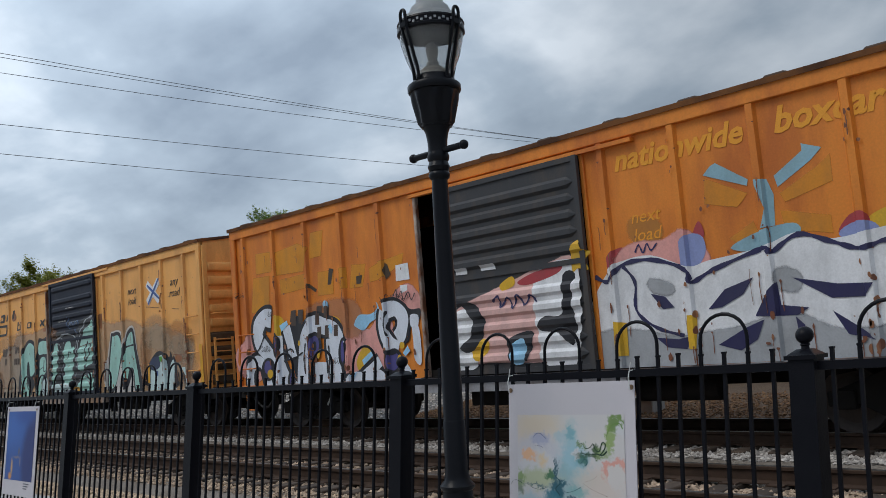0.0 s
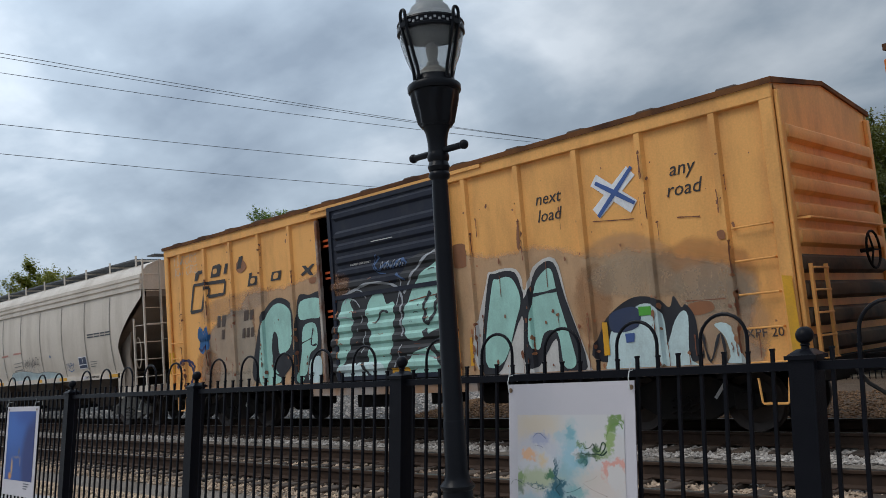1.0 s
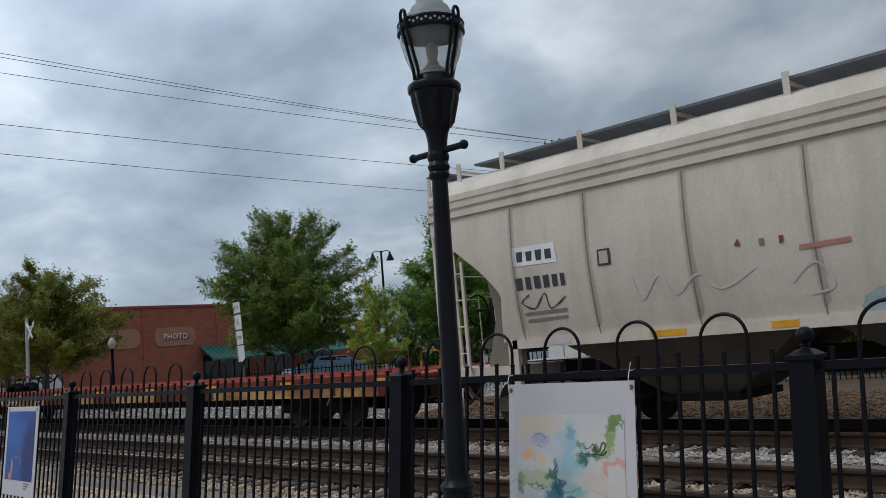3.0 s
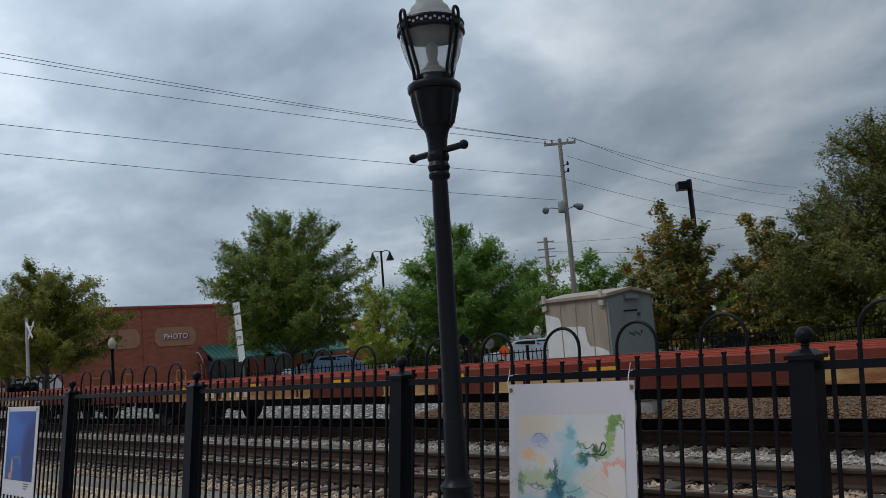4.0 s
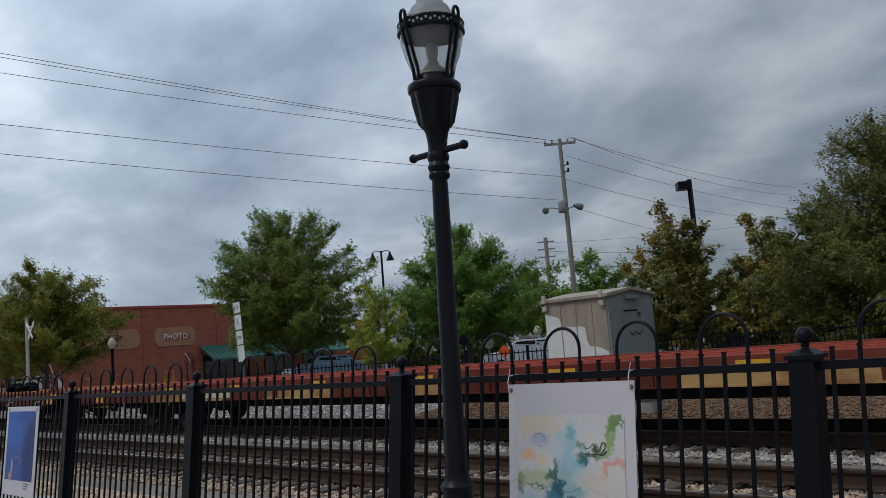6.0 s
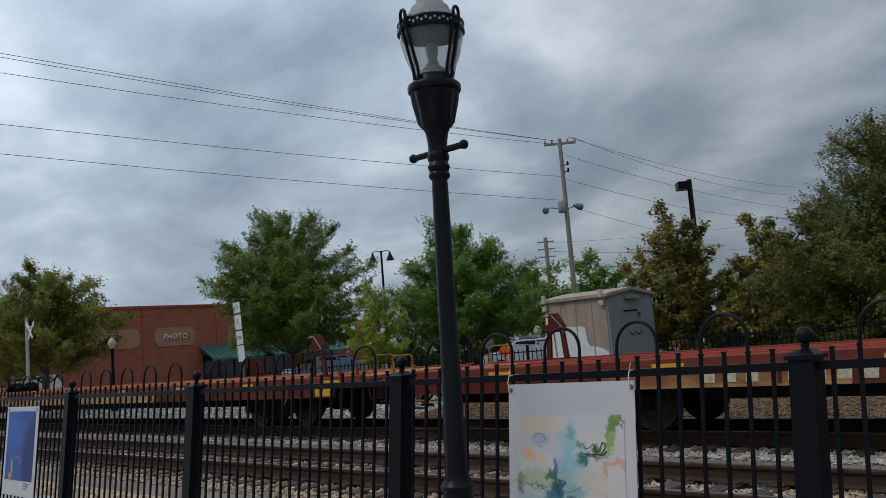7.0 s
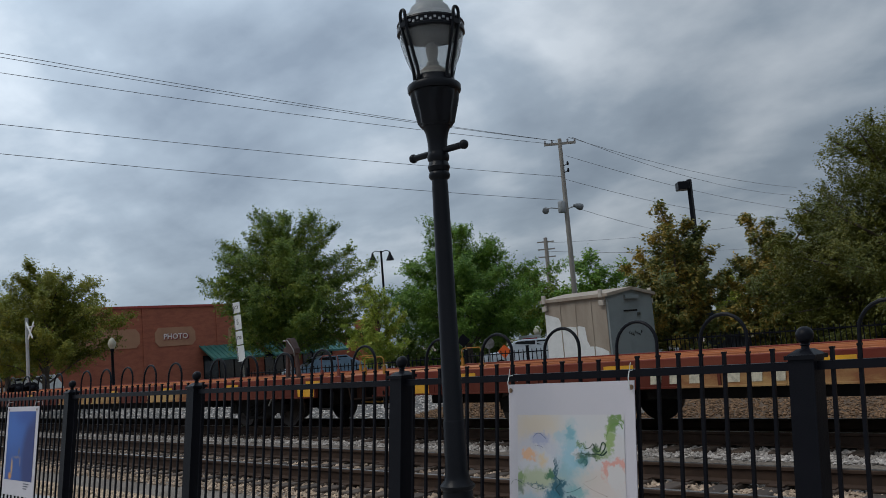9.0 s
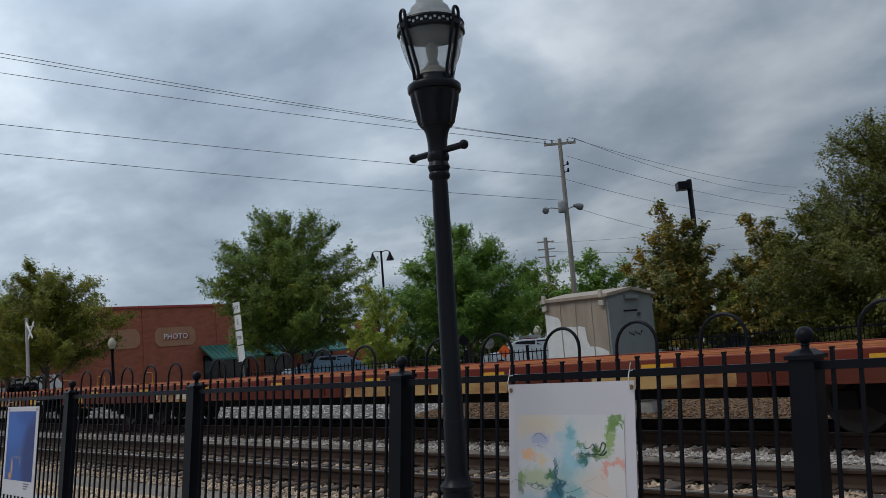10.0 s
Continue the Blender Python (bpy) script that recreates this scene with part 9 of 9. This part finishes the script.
    spray(car_b, "", "p", "mark", 3, ((-2.19, 3.37), (-2.06, 3.36), (-2, 3.3), (-1.83, 3.37), (-1.75, 3.36), (-1.93, 3.26), (-1.82, 3.14), (-1.96, 3.16), (-2.03, 3.22), (-2.18, 3.16), (-2.26, 3.19), (-2.09, 3.27)), 0)
    spray(car_b, "", "l", "mark", 3, ((-6.77, 2.8), (-6.58, 3.44)), 0.085)
    spray(car_b, "", "l", "mark", 3, ((-6.58, 3.44), (-5.16, 3.39)), 0.085)
    spray(car_b, "", "l", "mark", 3, ((-5.16, 3.39), (-5.23, 3.1)), 0.085)
    spray(car_b, "", "l", "mark", 3, ((-5.23, 3.1), (-5.93, 3.1)), 0.085)
    spray(car_b, "", "l", "mark", 3, ((-5.93, 3.1), (-5.87, 3.31)), 0.085)
    spray(car_b, "", "l", "mark", 3, ((-5.87, 3.31), (-6.08, 3.32)), 0.085)
    spray(car_b, "", "l", "mark", 3, ((-6.08, 3.32), (-6.26, 2.81)), 0.085)
    spray(car_b, "", "l", "mark", 3, ((-6.26, 2.81), (-6.77, 2.8)), 0.085)
    spray(car_b, "", "p", "mark2", 3, ((-5.57, 2.62), (-5.43, 2.61), (-5.47, 2.36), (-5.61, 2.35)), 0)
    spray(car_b, "", "p", "mark2", 3, ((-5.37, 2.61), (-5.2, 2.61), (-5.26, 2.36), (-5.41, 2.35)), 0)
    spray(car_b, "", "p", "mark2", 3, ((-4.44, 2.64), (-4.24, 2.65), (-4.3, 2.43), (-4.48, 2.41)), 0)
    spray(car_b, "", "p", "mark2", 3, ((-4.21, 2.63), (-4.05, 2.65), (-4.09, 2.43), (-4.23, 2.43)), 0)
    spray(car_b, "", "p", "mark2", 3, ((-5.41, 2.29), (-5.28, 2.29), (-5.32, 2.07), (-5.45, 2.07)), 0)
    spray(car_b, "", "p", "mark2", 3, ((-4.54, 2.25), (-4.42, 2.26), (-4.46, 2.04), (-4.58, 2.04)), 0)
    spray(car_b, "", "p", "mark2", 3, ((-4.37, 2.25), (-4.25, 2.26), (-4.29, 2.05), (-4.41, 2.05)), 0)
    spray(car_b, "", "p", "mark2", 3, ((-4.2, 2.25), (-4.08, 2.26), (-4.11, 2.05), (-4.23, 2.05)), 0)

    for x, z in ((-4.02, 3.27), (-3.13, 3.275), (-5.58, 3.66)):
        spray(car_b, "", "f", "yellowfill", 5, ((x - 0.09, z - 0.05), (x + 0.06, z - 0.05), (x + 0.09, z + 0.05), (x - 0.06, z + 0.05)), 0)


scrawl_b_left()


def scrawl_b_door():
    spray(car_b, "door", "f", "black", 1, ((-0.87, 2.76), (-0.57, 2.87), (0.09, 2.84), (0.68, 2.67), (1.16, 3.08), (1.85, 3.22), (2.13, 3.23), (1.81, 0.81), (-1.12, 0.99)), 0)
    spray(car_b, "door", "f", "aqua", 2, ((-0.88, 2.37), (-0.57, 2.56), (-0.49, 2.32), (-0.64, 1.65), (-0.85, 1.36), (-1.03, 1.3)), 0)
    spray(car_b, "door", "f", "aqua", 2, ((-0.1, 2.35), (0.13, 2.57), (0.36, 2.54), (0.45, 2.35), (0.67, 2.32), (0.54, 1.56), (0.33, 1.15), (-0.16, 1.17), (-0.03, 1.82), (-0.09, 2.05)), 0)
    spray(car_b, "door", "f", "aqua", 2, ((0.88, 2.01), (1.03, 2.34), (1.32, 2.71), (1.81, 2.96), (2.07, 2.98), (1.93, 1.96), (1.66, 1.79), (1.18, 1.64), (0.95, 1.73)), 0)
    spray(car_b, "door", "f", "aqua", 2, ((1.01, 1.38), (1.36, 1.49), (1.88, 1.54), (1.82, 1.06), (0.9, 1.05)), 0)
    spray(car_b, "door", "f", "aquapale", 2, ((-0.95, 1.29), (0.2, 1.3), (0.17, 1.01), (-0.97, 1.06)), 0)
    spray(car_b, "door", "s", "whitespray", 3, ((-0.83, 2.6), (-0.43, 2.69), (0.08, 2.77), (0.68, 2.67), (0.88, 2.43), (0.84, 2.09), (0.85, 1.74)), 0.06)
    spray(car_b, "door", "s", "whitespray", 3, ((0.94, 2.49), (1.27, 2.86), (1.7, 3.12), (2.06, 3.18)), 0.06)
    spray(car_b, "door", "s", "black", 4, ((1.62, 2.46), (1.48, 2.28), (1.46, 1.95), (1.62, 1.99), (1.79, 2.3), (1.74, 2.38)), 0.09)
    spray(car_b, "door", "s", "black", 4, ((0.14, 2.02), (0.36, 2.22), (0.54, 2.19)), 0.05)
    spray(car_b, "door", "s", "black", 4, ((1.41, 1.82), (1.62, 1.47), (1.83, 1.19)), 0.12)
    spray(car_b, "door", "s", "tagblue2", 2, ((0.37, 3.23), (0.24, 3.11), (0.34, 2.98), (0.58, 3.09), (0.72, 2.99), (0.95, 3.12), (1.12, 3.02)), 0.05)
    spray(car_b, "door", "s", "tagblue2", 2, ((0.78, 2.87), (1.01, 2.73)), 0.05)
    for k in range(8):
        spray(car_b, "door", "s", "tagblue2" if k % 2 else "whitespray", 2, ((0.40 + 0.08 * k, 3.0), (0.45 + 0.08 * k, 3.12 - 0.03 * (k % 2)), (0.50 + 0.08 * k, 2.98), (0.55 + 0.08 * k, 3.06)), 0.016)
    spray(car_b, "door", "s", "tagblue2", 2, ((0.3, 3.28), (0.2, 3.12), (0.28, 2.95), (0.5, 2.9)), 0.022)
    spray(car_b, "door", "p", "whitehop", 2, ((0.19, 3.535), (0.79, 3.535), (0.79, 3.52), (0.19, 3.52)), 0)
    words("lettering", "SECURITY DEVICE ONLY", 0.055, mat("spray_whitehop", SPRAY["whitehop"]), car_b, pose(-0.21, -1.716, 3.17), "small white door stencil")
    spray(car_b, "door", "p", "safety", 5, ((0.5, 1.19), (0.97, 1.19), (0.96, 1.08), (0.49, 1.09)), 0)
    spray(car_b, "door", "f", "rustcloud", 4, ((-0.92, 2.92), (-0.66, 2.84), (-0.73, 2.7), (-0.95, 2.69)), 0)
    spray(car_b, "door", "s", "rustline", 4, ((1.07, 2.34), (1.48, 2.38), (1.93, 2.41)), 0.025)

    for z0, z1, x0, x1 in ((2.45, 2.75, -0.75, -0.55), (2.55, 2.35, -0.62, -0.3), (2.7, 2.5, -0.4, -0.1), (1.9, 2.2, -0.4, -0.2), (1.5, 1.9, -0.3, -0.18), (2.3, 2.75, 0.72, 0.9), (1.2, 1.6, 0.6, 0.78), (2.2, 2.1, -0.95, -0.5), (1.4, 1.3, 0.9, 1.7)):
        spray(car_b, "door", "s", "whitespray", 3, ((x0, z0), ((x0 + x1) / 2 + 0.03, (z0 + z1) / 2 + 0.04), (x1, z1)), 0.03)
    spray(car_b, "door", "s", "black", 4, ((-0.55, 2.5), (-0.3, 1.9), (-0.5, 1.3)), 0.10)
    spray(car_b, "door", "s", "black", 4, ((-0.5, 1.6), (-0.25, 1.2), (-0.1, 1.02)), 0.09)
    r = random.Random(8)
    for k in range(70):
        x, z = r.uniform(-1.0, 1.95), r.choice(DOOR_RIBS) + r.uniform(-0.11, 0.11)
        if 1.1 < z < 2.9:
            w = r.uniform(0.02, 0.16)
            spray(car_b, "door", "s", r.choice(("rust", "rustline", "rustline", "black")), 5, ((x, z), (x + w * 0.5, z + r.uniform(-0.02, 0.02)), (x + w, z + r.uniform(-0.015, 0.015))), r.uniform(0.008, 0.026))
    for k in range(26):
        z = r.uniform(1.1, 2.8)
        spray(car_b, "door", "f", "rust", 5, blob_outline(r.choice((-1.02, 1.98)) + r.uniform(-0.04, 0.04), z, 0.025, 0.06, k, 0.5, 9))


scrawl_b_door()


def scrawl_h():
    spray(hopper, "hopper", "p", "white", 1, ((-6.6, 2.96), (-5.76, 2.95), (-5.73, 2.64), (-6.61, 2.66)), 0)
    spray(hopper, "hopper", "p", "mark3", 2, ((-6.52, 2.88), (-6.39, 2.88), (-6.41, 2.72), (-6.52, 2.72)), 0)
    spray(hopper, "hopper", "p", "mark3", 2, ((-6.33, 2.87), (-6.2, 2.87), (-6.22, 2.72), (-6.32, 2.72)), 0)
    spray(hopper, "hopper", "p", "mark3", 2, ((-6.14, 2.87), (-6.01, 2.87), (-6.03, 2.71), (-6.13, 2.71)), 0)
    spray(hopper, "hopper", "p", "mark3", 2, ((-5.95, 2.86), (-5.83, 2.86), (-5.83, 2.71), (-5.95, 2.71)), 0)
    spray(hopper, "hopper", "p", "mark3", 2, ((-6.59, 2.47), (-6.46, 2.47), (-6.46, 2.28), (-6.58, 2.28)), 0)
    spray(hopper, "hopper", "p", "mark3", 2, ((-6.39, 2.47), (-6.29, 2.47), (-6.29, 2.28), (-6.39, 2.28)), 0)
    spray(hopper, "hopper", "p", "mark3", 2, ((-6.22, 2.47), (-6.1, 2.47), (-6.1, 2.28), (-6.22, 2.28)), 0)
    spray(hopper, "hopper", "p", "mark3", 2, ((-6.04, 2.46), (-5.93, 2.47), (-5.93, 2.28), (-6.04, 2.27)), 0)
    spray(hopper, "hopper", "p", "mark3", 2, ((-5.87, 2.46), (-5.77, 2.46), (-5.77, 2.28), (-5.87, 2.27)), 0)
    spray(hopper, "hopper", "p", "mark3", 2, ((-5.71, 2.46), (-5.63, 2.46), (-5.63, 2.28), (-5.71, 2.27)), 0)
    spray(hopper, "hopper", "s", "mark3", 2, ((-6.36, 2.19), (-6.52, 2.08), (-6.28, 1.97), (-6.05, 2.19), (-5.97, 1.95), (-5.65, 2.11)), 0.03)
    spray(hopper, "hopper", "p", "mark4", 2, ((-6.49, 1.92), (-5.67, 1.93), (-5.67, 1.88), (-6.5, 1.87)), 0)
    spray(hopper, "hopper", "p", "mark4", 2, ((-6.46, 1.81), (-5.68, 1.82), (-5.68, 1.78), (-6.47, 1.76)), 0)
    spray(hopper, "hopper", "p", "mark3", 2, ((-4.99, 2.72), (-4.77, 2.72), (-4.77, 2.48), (-5, 2.48)), 0)
    spray(hopper, "hopper", "p", "hop", 3, ((-4.96, 2.69), (-4.81, 2.69), (-4.81, 2.51), (-4.96, 2.51)), 0)
    spray(hopper, "hopper", "p", "rustline", 2, ((-2.88, 2.48), (-2.82, 2.58), (-2.79, 2.47)), 0)
    spray(hopper, "hopper", "p", "mark4", 2, ((-2.54, 2.53), (-2.47, 2.53), (-2.48, 2.44), (-2.54, 2.44)), 0)
    spray(hopper, "hopper", "p", "rustline", 2, ((-2.28, 2.53), (-2.22, 2.53), (-2.23, 2.44), (-2.28, 2.43)), 0)
    spray(hopper, "hopper", "p", "redtext", 2, ((-2.04, 2.38), (-1.42, 2.4), (-1.43, 2.34), (-2.05, 2.32)), 0)
    spray(hopper, "hopper", "p", "redtext", 2, ((-0.92, 2.43), (-0.25, 2.43), (-0.25, 2.38), (-0.93, 2.37)), 0)
    spray(hopper, "hopper", "p", "mark4", 2, ((-0.96, 2.08), (-0.23, 2.11), (-0.24, 2.09), (-0.97, 2.06)), 0)
    spray(hopper, "hopper", "p", "mark4", 2, ((-0.98, 1.97), (-0.25, 2), (-0.25, 1.98), (-0.98, 1.94)), 0)
    spray(hopper, "hopper", "p", "mark4", 2, ((-0.99, 1.85), (-0.26, 1.88), (-0.27, 1.84), (-0.99, 1.82)), 0)
    spray(hopper, "hopper", "s", "mark3", 3, ((-0.1, 2.19), (-0.03, 1.91), (0.09, 2.18), (0.21, 1.96), (0.3, 2.17), (0.43, 1.96), (0.48, 2.23), (0.63, 1.99), (0.77, 2.22), (0.86, 2.01), (1.02, 2.22), (1.2, 2.11), (1.32, 2.21)), 0.018)
    spray(hopper, "hopper", "s", "mark3", 3, ((0.04, 2.02), (0.13, 1.79), (0.28, 2), (0.4, 1.74), (0.57, 2), (0.68, 1.77), (0.86, 2.01), (1.15, 1.71)), 0.018)
    spray(hopper, "hopper", "s", "mark3", 3, ((3.35, 1.9), (3.39, 1.75), (3.5, 1.93), (3.56, 1.73), (3.66, 1.92), (3.74, 1.72), (3.89, 1.91)), 0.018)
    r = random.Random(5)
    for k in range(11):
        x, z = 0.0 + 0.115 * k, 2.0 + 0.03 * math.sin(k)
        spray(hopper, "hopper", "s", "mark3", 3, ((x, z - 0.08), (x + 0.03, z + 0.1), (x + r.uniform(0.05, 0.1), z + r.uniform(-0.05, 0.06)), (x + 0.02, z - 0.02), (x + 0.1, z - r.uniform(0.04, 0.12))), 0.012)
    for k in range(5):
        x = 3.4 + 0.1 * k
        spray(hopper, "hopper", "s", "tagblue", 3, ((x, 1.76), (x + 0.03, 1.9), (x + 0.07, 1.82), (x + 0.1, 1.88)), 0.014)
    spray(hopper, "hopper", "s", "tagblue", 3, ((3.43, 1.72), (3.63, 1.65), (3.84, 1.71)), 0.03)
    spray(hopper, "hopper", "f", "tagblue", 3, ((2.13, 2.2), (2.2, 2.21), (2.23, 2.15), (2.16, 2.13)), 0)
    spray(hopper, "hopper", "s", "whitehop", 2, ((-4.48, 2.28), (-4.34, 1.93), (-4.04, 2.24), (-3.81, 1.95), (-3.44, 2.19), (-3.14, 1.96), (-2.63, 2.18)), 0.04)
    spray(hopper, "hopper", "s", "whitehop", 2, ((-2.2, 1.94), (-1.88, 2.16), (-1.7, 1.85), (-2, 1.77)), 0.04)
    spray(hopper, "hopper", "p", "white", 2, ((4.24, 2.05), (4.81, 2.06), (4.82, 1.71), (4.26, 1.69)), 0)
    spray(hopper, "hopper", "p", "navy", 3, ((4.27, 2.02), (4.51, 2.03), (4.52, 1.84), (4.27, 1.83)), 0)
    spray(hopper, "hopper", "p", "navy", 3, ((4.54, 2.03), (4.78, 2.04), (4.79, 1.84), (4.55, 1.83)), 0)
    spray(hopper, "hopper", "p", "navy", 3, ((4.28, 1.8), (4.8, 1.82), (4.8, 1.73), (4.28, 1.72)), 0)
    for x, w in ((0.0, 0.42), (0.47, 0.36), (0.88, 0.28), (1.2, 0.34)):
        spray(hopper, "hopper", "p", "mark3", 2, ((5.04 + x, 2.6375), (5.04 + x + w, 2.6375), (5.04 + x + w, 2.6775), (5.04 + x, 2.6775)))
    for x, w in ((0.0, 0.42), (0.47, 0.36), (0.88, 0.28), (1.2, 0.34)):
        spray(hopper, "hopper", "p", "mark3", 2, ((5.04 + x, 2.565), (5.04 + x + w, 2.565), (5.04 + x + w, 2.602), (5.04 + x, 2.602)))
    spray(hopper, "hopper", "p", "mark4", 2, ((5.04, 1.89), (5.51, 1.9), (5.51, 1.87), (5.04, 1.87)), 0)
    spray(hopper, "hopper", "p", "mark4", 2, ((5.05, 1.82), (5.47, 1.83), (5.47, 1.81), (5.05, 1.8)), 0)
    spray(hopper, "hopper", "p", "mark4", 2, ((5.05, 1.76), (5.39, 1.76), (5.39, 1.74), (5.05, 1.73)), 0)
    spray(hopper, "hopper", "f", "aquahop", 2, ((-1.22, 1.72), (-0.05, 1.75), (0.87, 1.66), (1.72, 1.67), (2.76, 1.57), (2.74, 1.39), (1.27, 1.41), (-1.12, 1.42)), 0)


    # grime streaks at the seams, the soft seam shadows painted in with them
    for u in (1.84, 3.28, 4.92, 6.59, 8.25, 9.91, 11.64, 13.32, 15.0):
        x = u - 8.45
        spray(hopper, "hopper", "p", "grimeshadehop", 1, ((x - 0.01, 3.6), (x + 0.03, 3.6), (x + 0.03, 2.6), (x + 0.05, 1.7), (x + 0.01, 1.6), (x - 0.01, 2.4)))


scrawl_h()


def weather(car, ribs, seed, count):
    """Rust chips, scabs along the posts and short runs below them."""
    r = random.Random(seed)
    for i in range(count):
        low = r.random() < 0.55
        x = r.choice(ribs) + r.uniform(-0.09, 0.09) if r.random() < 0.5 else r.uniform(-7.6, 7.6)
        if -1.7 < x < 2.0:
            continue
        z = r.uniform(1.02, 1.9) if low else r.uniform(1.9, 4.1)
        s = r.uniform(0.006, 0.022) * (1.5 if low else 1.0)
        spray(car, "", "f", "rust" if r.random() < 0.4 else "rustline", 9, blob_outline(x, z, s, s * r.uniform(0.6, 2.2), i + seed, 0.5, 9))
        if r.random() < 0.35:
            spray(car, "", "s", "rustline", 8, ((x, z), (x + r.uniform(-0.01, 0.01), z - r.uniform(0.06, 0.18)), (x, z - r.uniform(0.2, 0.45))), r.uniform(0.008, 0.02))


def small_tags(car, spots, seed):
    """Quick thin scrawls, each a row of loops."""
    r = random.Random(seed)
    for x, z, w, n, colour in spots:
        for k in range(n):
            u = x + w * k / n
            hgt = r.uniform(0.06, 0.11)
            spray(car, "", "s", colour, 7, ((u, z), (u + 0.02, z + hgt), (u + 0.6 * w / n, z + r.uniform(0, hgt)), (u + 0.2 * w / n, z - r.uniform(0, 0.03)), (u + w / n, z + r.uniform(-0.02, 0.05))), 0.012)


small_tags(car_a, ((-7.75, 2.95, 0.3, 3, "black"), (-6.9, 1.72, 0.35, 4, "black"), (-2.9, 2.42, 0.8, 6, "black"), (-5.4, 1.5, 0.5, 5, "purple"), (-4.6, 1.35, 0.5, 5, "black"), (-6.6, 2.45, 0.25, 3, "black")), 6)
weather(car_a, RIBS_A, 100, 260)
weather(car_b, RIBS_B, 300, 280)
MARK = mat("spray_mark", SPRAY["mark"])
FADED = mat("faded_letters", SPRAY["fade"], 0.55, other=SPRAY["fade2"], scale=6)
words("lettering", "next\nload", 0.27, MARK, car_b, pose(4.22, -1.606, 3.50), "black slogan", 0.25)
words("lettering", "any\nroad", 0.28, MARK, car_b, pose(6.52, -1.606, 3.50), "black slogan", 0.25)
words("lettering", "XPF 20", 0.17, mat("spray_mark2", SPRAY["mark2"]), car_b, pose(7.42, -1.606, 1.34), "brown stencil")
words("lettering", "nationwide", 0.44, FADED, car_a, pose(3.36, -1.606, 3.93), "faded yellow slogan", 0.25, 0.012)
words("lettering", "boxcar", 0.46, FADED, car_a, pose(5.40, -1.606, 3.95), "faded yellow slogan", 0.25, 0.014)
words("lettering", "next\nload", 0.26, FADED, car_a, pose(2.80, -1.606, 2.95), "faded yellow slogan", 0.25)
words("lettering", "2 INCH HF COMP SHOES", 0.085, MARK, hopper, pose(5.09, -1.508, 1.44), "small black stencil")



# ---- what moves ----
# how far the train runs ahead of a steady 14 m/s: it is let out and held back a little as the slack runs through it
AHEAD_BY = ((0.0, 0.03), (0.5, 0.05), (1.0, 0.12), (1.5, 0.20), (2.0, -0.19), (2.5, 0.0), (3.0, 0.0), (10.0, 0.0))


def run(t):
    """The way that the train has gone at t."""
    return SPEED * t + float(np.interp(t, [a for a, _ in AHEAD_BY], [b for _, b in AHEAD_BY]))


def motions():
    for car, x in START:
        walk(car, [(t * 0.5, pose(x + run(t * 0.5), TRACK, 0.0)) for t in range(21)])
    for w in WHEELS:
        at = w.matrix_basis.translation.copy()
        walk(w, [(k / 30.0, pose(at.x, at.y, at.z, 0, math.degrees(run(k / 30.0) / 0.42), 0)) for k in range(301)])


motions()
